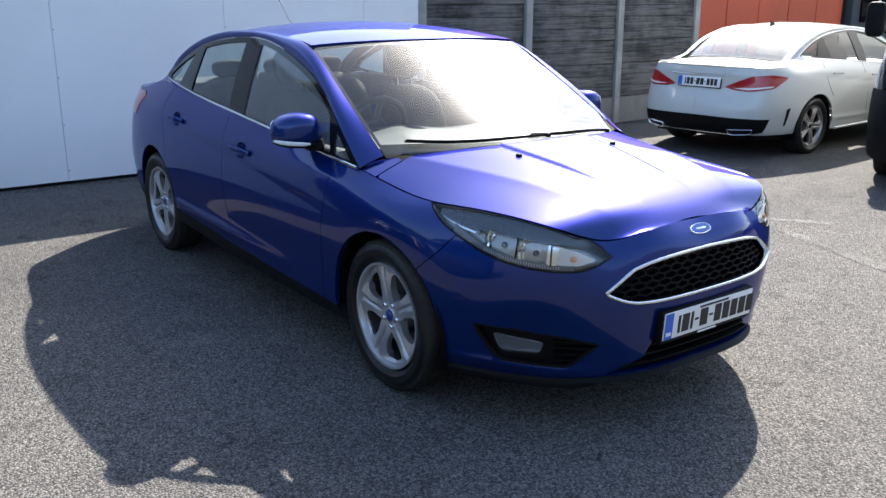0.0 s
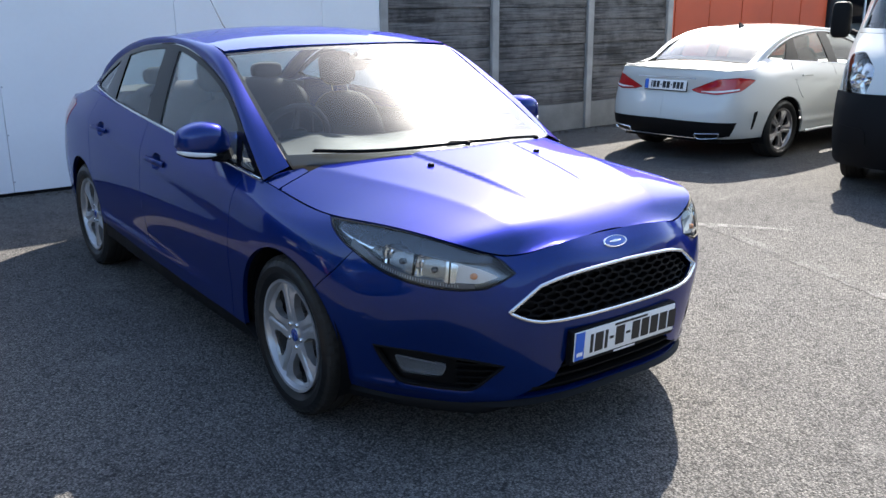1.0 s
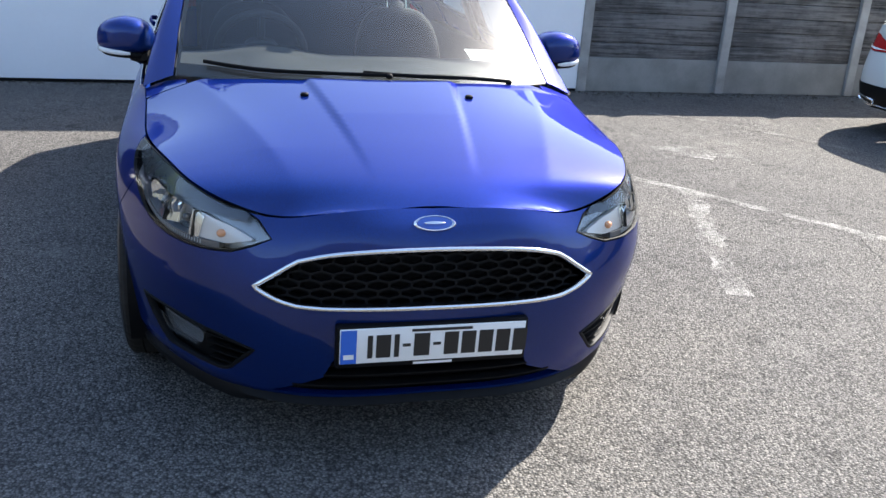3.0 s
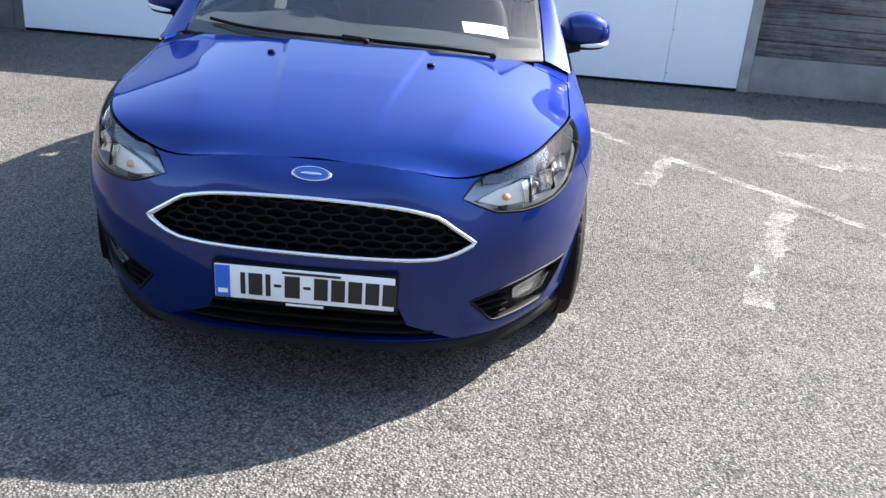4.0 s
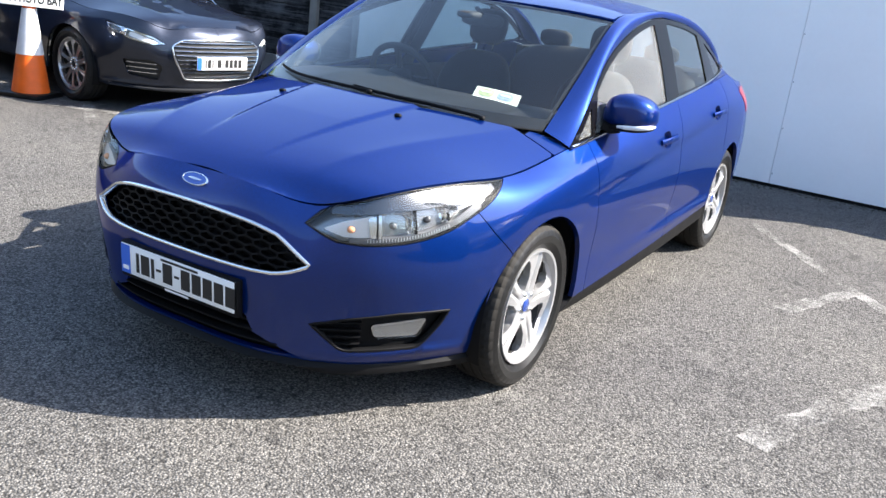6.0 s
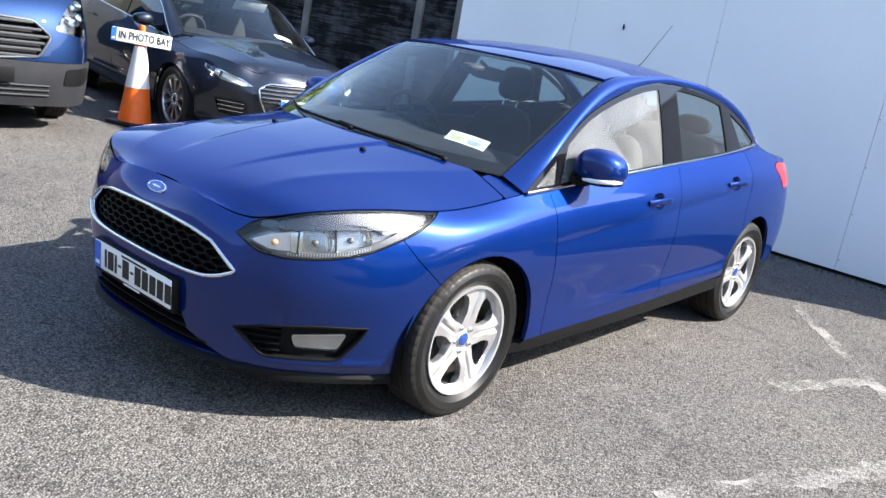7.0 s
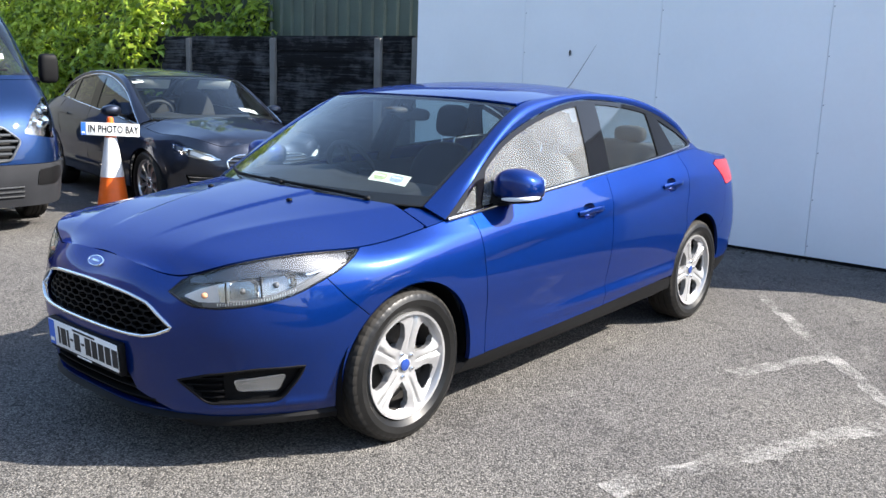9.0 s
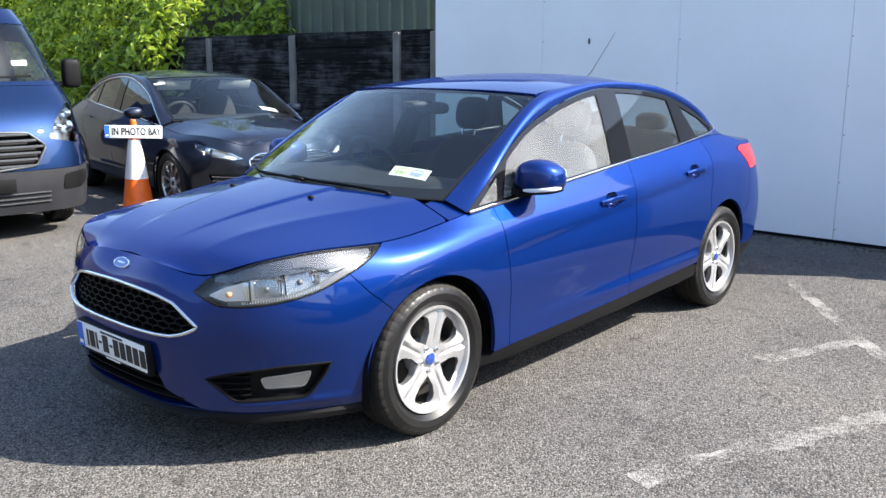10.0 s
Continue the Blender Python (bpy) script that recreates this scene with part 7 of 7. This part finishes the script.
# ---- vans ----
def van(at, label, paint, bumper_mat, high, bumper_top, tall_lamp, back=5.1):
    """A panel van: nose towards -y, front face at y = 0."""
    c = thing("van", label, "van", at=at)
    prof = curve([0.2, 0.45, 0.75, 0.95, 1.10, 1.22, 1.32, 1.6, high - 0.15, high], [0.05, 0.0, 0.03, 0.10, 0.21, 0.35, 0.47, 0.70, 0.98, 1.25])

    def face(x, z, push=0.0):
        x, z = np.atleast_1d(np.asarray(x, float)), np.atleast_1d(np.asarray(z, float))
        w = np.interp(z, [0.2, 0.7, 1.2, high], [0.97, 0.99, 0.97, 0.80])
        q = np.abs(x) / w
        return np.stack([x, prof(z) + 0.13 * q ** 2 + 0.32 * np.clip(q, 0, 1.05) ** 9, z], 1)

    def panel(name, poly, mat, push=0.0, lip=0.015, holes=(), label2="", gap=0.002, parent=None):
        return sheet(name, poly, face, mat, parent or c, holes, 0.06, lip, gap, push, label2, (0, 1.6, 0.9))
    zb = 1.32
    wz = lambda z: float(np.interp(z, [0.2, 0.7, 1.2, high], [0.97, 0.99, 0.97, 0.80]))
    lamp = np.array(rounded([(0.60, 0.86), (0.70, 1.02), (0.88, 1.16), (0.955, 1.14), (0.965, 0.90), (0.90, 0.80)], 0.03)) if not tall_lamp else np.array(rounded([(0.74, 0.72), (0.68, 1.02), (0.80, 1.16), (0.93, 1.13), (0.965, 0.95), (0.955, 0.76)], 0.04))
    gh = [(0.0, 0.93), (0.42, 0.915), (0.56, 0.80), (0.46, 0.64), (0.0, 0.60)] if not tall_lamp else [(0.0, 0.90), (0.40, 0.90), (0.44, 0.80), (0.40, 0.74), (0.0, 0.74)]
    grille_poly = np.array(rounded(gh + [(-a, z) for a, z in gh[::-1]][1:-1], 0.03))
    body = [(x, 1.30) for x in np.linspace(-0.955, 0.955, 14)] + [(wz(z), z) for z in np.linspace(1.2, bumper_top, 6)] + [(x, bumper_top) for x in np.linspace(0.95, -0.95, 12)] + [(-wz(z), z) for z in np.linspace(bumper_top, 1.2, 6)]
    panel("front_panel", body, paint, holes=[lamp, lamp * np.array([-1, 1]), grille_poly] if not tall_lamp or bumper_top < 0.72 else [lamp, lamp * np.array([-1, 1])])
    low = [(x, bumper_top) for x in np.linspace(-0.98, 0.98, 14)] + [(0.985, 0.5), (0.96, 0.26)] + [(x, 0.24) for x in np.linspace(0.9, -0.9, 8)] + [(-0.96, 0.26), (-0.985, 0.5)]
    bump = panel("front_bumper", low, bumper_mat, 0.018, 0.03, label2="plain plastic front bumper")
    for side in (1, -1):
        k = np.array([side, 1])
        fog = rounded([(0.66, 0.42), (0.68, 0.55), (0.90, 0.57), (0.92, 0.48), (0.84, 0.42)], 0.03)
        sheet("fog_pocket", fog * k, face, M_BLACK, bump, (), 0.06, 0.01, 0, 0.024, "", (0, 1.6, 0.9))
        hl = sheet("headlamp", lamp * k, face, M_LAMP_BACK, c, (), 0.05, -0.085, 0, -0.09, "clear van headlamp", (0, 1.6, 0.9))
        sheet("lens", lamp * k, face, M_LENS, hl, (), 0.06, 0, 0.003, 0.0, "", (0, 1.6, 0.9)).visible_shadow = False
        lc = lamp.mean(0) * k
        for dx, dz, rad in ((-0.04, -0.03, 0.058), (0.0, 0.075, 0.042), (-0.125, -0.03, 0.038)):
            p = face(lc[0] + side * dx, lc[1] + dz)[0] + np.array([0, 0.035, 0])
            rows = []
            for rr in np.linspace(1, 0.1, 6):
                rows.append([(p[0] + rad * rr * math.cos(b), p[1] + 0.05 * (1 - rr * rr), p[2] + rad * rr * math.sin(b)) for b in np.linspace(0, 2 * math.pi, 20, endpoint=False)])
            part("reflector", loft(rows, True), M_CHROME, hl, smooth=40)
    if bumper_top < 0.72:
        panel("grille_backing", shrink(grille_poly, -0.004), M_BLACK, -0.05, 0, gap=0)
        for z in np.linspace(0.64, 0.90, 6):
            w = float(np.interp(z, [0.60, 0.64, 0.80, 0.915, 0.93], [0.44, 0.46, 0.555, 0.42, 0.40])) - 0.02
            p = face(np.linspace(-w, w, 12), np.full(12, z)) + np.array([0, -0.002, 0])
            part("grille_slat", bar(p, 0.03, 0.026), M_GRILLE_GREY, c, "grey grille slat", 40)
        q = densify(grille_poly, 0.05)
        part("grille_surround", bar(np.concatenate([face(q[:, 0], q[:, 1]), face(q[:1, 0], q[:1, 1])]) + np.array([0, -0.006, 0]), 0.02, 0.02, up=(0, 1, 0.2)), M_GRILLE_GREY, c)
        plate = part("number_plate", box_bm(-0.26, 0.26, -0.01, 0.0, -0.06, 0.06, bevel=0.003), M_BLACK, c, "blank dark number plate holder", m=Matrix.Translation((0, -0.04, 0.49)))
        for z in (0.33, 0.37, 0.41):
            p = face(np.linspace(-0.55, 0.55, 10), np.full(10, z)) + np.array([0, -0.024, 0])
            part("bumper_bar", bar(p, 0.02, 0.014), M_GRILLE_GREY, bump)
    # screen, roof edge
    glass = [(x, zb + 0.02) for x in np.linspace(-0.90, 0.90, 12)] + [(x, high - 0.17) for x in np.linspace(0.76, -0.76, 10)]
    frame_poly = [(x, 1.30) for x in np.linspace(-0.955, 0.955, 12)] + [(wz(z), z) for z in np.linspace(1.4, high - 0.02, 6)] + [(x, high - 0.02) for x in np.linspace(0.78, -0.78, 8)] + [(-wz(z), z) for z in np.linspace(high - 0.02, 1.4, 6)]
    panel("screen_surround", frame_poly, paint, holes=[np.array(glass)])
    panel("windscreen", glass, M_GLASS, -0.004, 0, gap=0, label2="clear van windscreen").visible_shadow = False
    for x0, x1 in ((-0.6, 0.05), (0.0, 0.62)):
        p = face(np.linspace(x0, x1, 8), np.linspace(zb + 0.03, zb + 0.055, 8)) + np.array([0, -0.03, 0.01])
        part("wiper", bar(p, 0.016, 0.02), M_BLACK, c)
    panel("screen_paper", [(0.50, zb + 0.16), (0.64, zb + 0.165), (0.64, zb + 0.21), (0.50, zb + 0.205)], M_WHITE, -0.012, 0, gap=0, label2="white paper behind the screen")
    # flanks, roof and back
    def y_edge(z):
        return float(face(wz(z), z)[0, 1])
    for side in (1, -1):
        def flank2(y, z, s=side):
            y, z = np.atleast_1d(np.asarray(y, float)), np.atleast_1d(np.asarray(z, float))
            return np.stack([s * np.interp(z, [0.2, 0.7, 1.2, high], [0.97, 0.99, 0.97, 0.80]), y, z], 1)
        zs = np.linspace(0.30, high - 0.02, 16)
        win = np.array(rounded([(1.15, 1.36), (1.62, high - 0.32), (2.25, high - 0.30), (2.25, 1.28)], 0.05))
        arch = [(0.98 + 0.40 * math.cos(radians(d)), 0.34 + 0.40 * math.sin(radians(d))) for d in np.linspace(-5, 185, 20)]
        arch2 = [(back - 1.15 + 0.40 * math.cos(radians(d)), 0.34 + 0.40 * math.sin(radians(d))) for d in np.linspace(-5, 185, 20)]
        poly = [(y_edge(z), z) for z in zs] + [(back, high - 0.02), (back, 0.30)] + arch2 + arch
        sheet("van_side", poly, flank2, paint, c, [win], 0.09, 0.01, 0, 0, "", (0, 2.5, 0.9))
        sheet("side_window", win, flank2, M_GLASS, c, (), 0.12, 0, 0, -0.006, "", (0, 2.5, 0.9)).visible_shadow = False
        for yc in (0.98, back - 1.15):
            rows = [[(side * 0.965, yc + 0.41 * math.cos(radians(d)), 0.34 + 0.41 * math.sin(radians(d))), (side * 0.62, yc + 0.41 * math.cos(radians(d)), 0.34 + 0.41 * math.sin(radians(d))), (side * 0.60, yc, 0.34)] for d in np.linspace(-12, 192, 20)]
            part("wheel_liner", loft(rows), M_BLACK, c)
        b = blob(1.15, 1.14, 1.40, 0.085, 0.06, 0.14 if not tall_lamp else 0.16, 4.5, 18, 12)
        mir = part("door_mirror", b if side > 0 else mirror_bm(b), M_BLACK, c, "large black van mirror", 60)
        b = bar([(1.06, 1.15, 1.30), (0.95, 1.17, 1.26)], 0.09, 0.05, power=3)
        part("mirror_arm", b if side > 0 else mirror_bm(b), M_BLACK, mir)
    y0 = float(face(0, high - 0.02)[0, 1])
    rows = []
    for y in (y0, y0 + 0.35, 2.6, back):
        lift_z = 0.0 if y == y0 else 0.05
        rows.append([(x, y + (0.13 * (abs(x) / 0.8) ** 2 + 0.32 * (abs(x) / 0.8) ** 9 if y < 2 else 0), high - 0.025 + lift_z * (1 - (abs(x) / 0.81) ** 4)) for x in np.linspace(-0.805, 0.805, 17)])
    part("van_roof", loft(rows), paint, c, smooth=60)
    part("van_back", box_bm(-0.95, 0.95, back - 0.02, back + 0.02, 0.35, high - 0.05), paint, c)
    part("underbody", box_bm(-0.85, 0.85, 0.35, back - 0.1, 0.26, 0.34), M_BLACK, c)
    part("bulkhead", box_bm(-0.9, 0.9, 2.3, 2.36, 0.3, high - 0.1), M_TRIM, c)
    part("dashboard", blob(0, 1.15, 1.08, 0.9, 0.3, 0.2, 4, 16, 8), M_DASH, c, smooth=60)
    for sx in (-0.5, 0.05, 0.5):
        part("van_seat", blob(sx, 1.95, 1.25, 0.22, 0.10, 0.42, 3.2, 14, 10), M_SEAT, c, smooth=60)
    w = make_wheel(c, "wheel", "", 0.335, 0.215, 0.21, M_BRONZE_RIM if not tall_lamp else M_BLACK, 5, False, M_GREY_PLASTIC)
    w.matrix_basis = pose(0.86, 0.98, 0.337)
    for x, y, d in ((0.86, back - 1.15, 0), (-0.86, 0.98, 180), (-0.86, back - 1.15, 180)):
        copy_thing(w, pose(x, y, 0.337, 15, 0, d))
    return c


van(pose(-4.45, 0.30, 0, 0, 0, 90 - 8), "mid blue van with a slatted grey grille and plastic bumper", M_VAN_BLUE, M_GREY_PLASTIC, 2.02, 0.60, False)
van(pose(4.88, 0.09, 0, 0, 0, -71), "white van with a deep black plastic bumper", M_WHITE_PAINT, M_BLACK, 2.45, 0.83, True, 4.4)
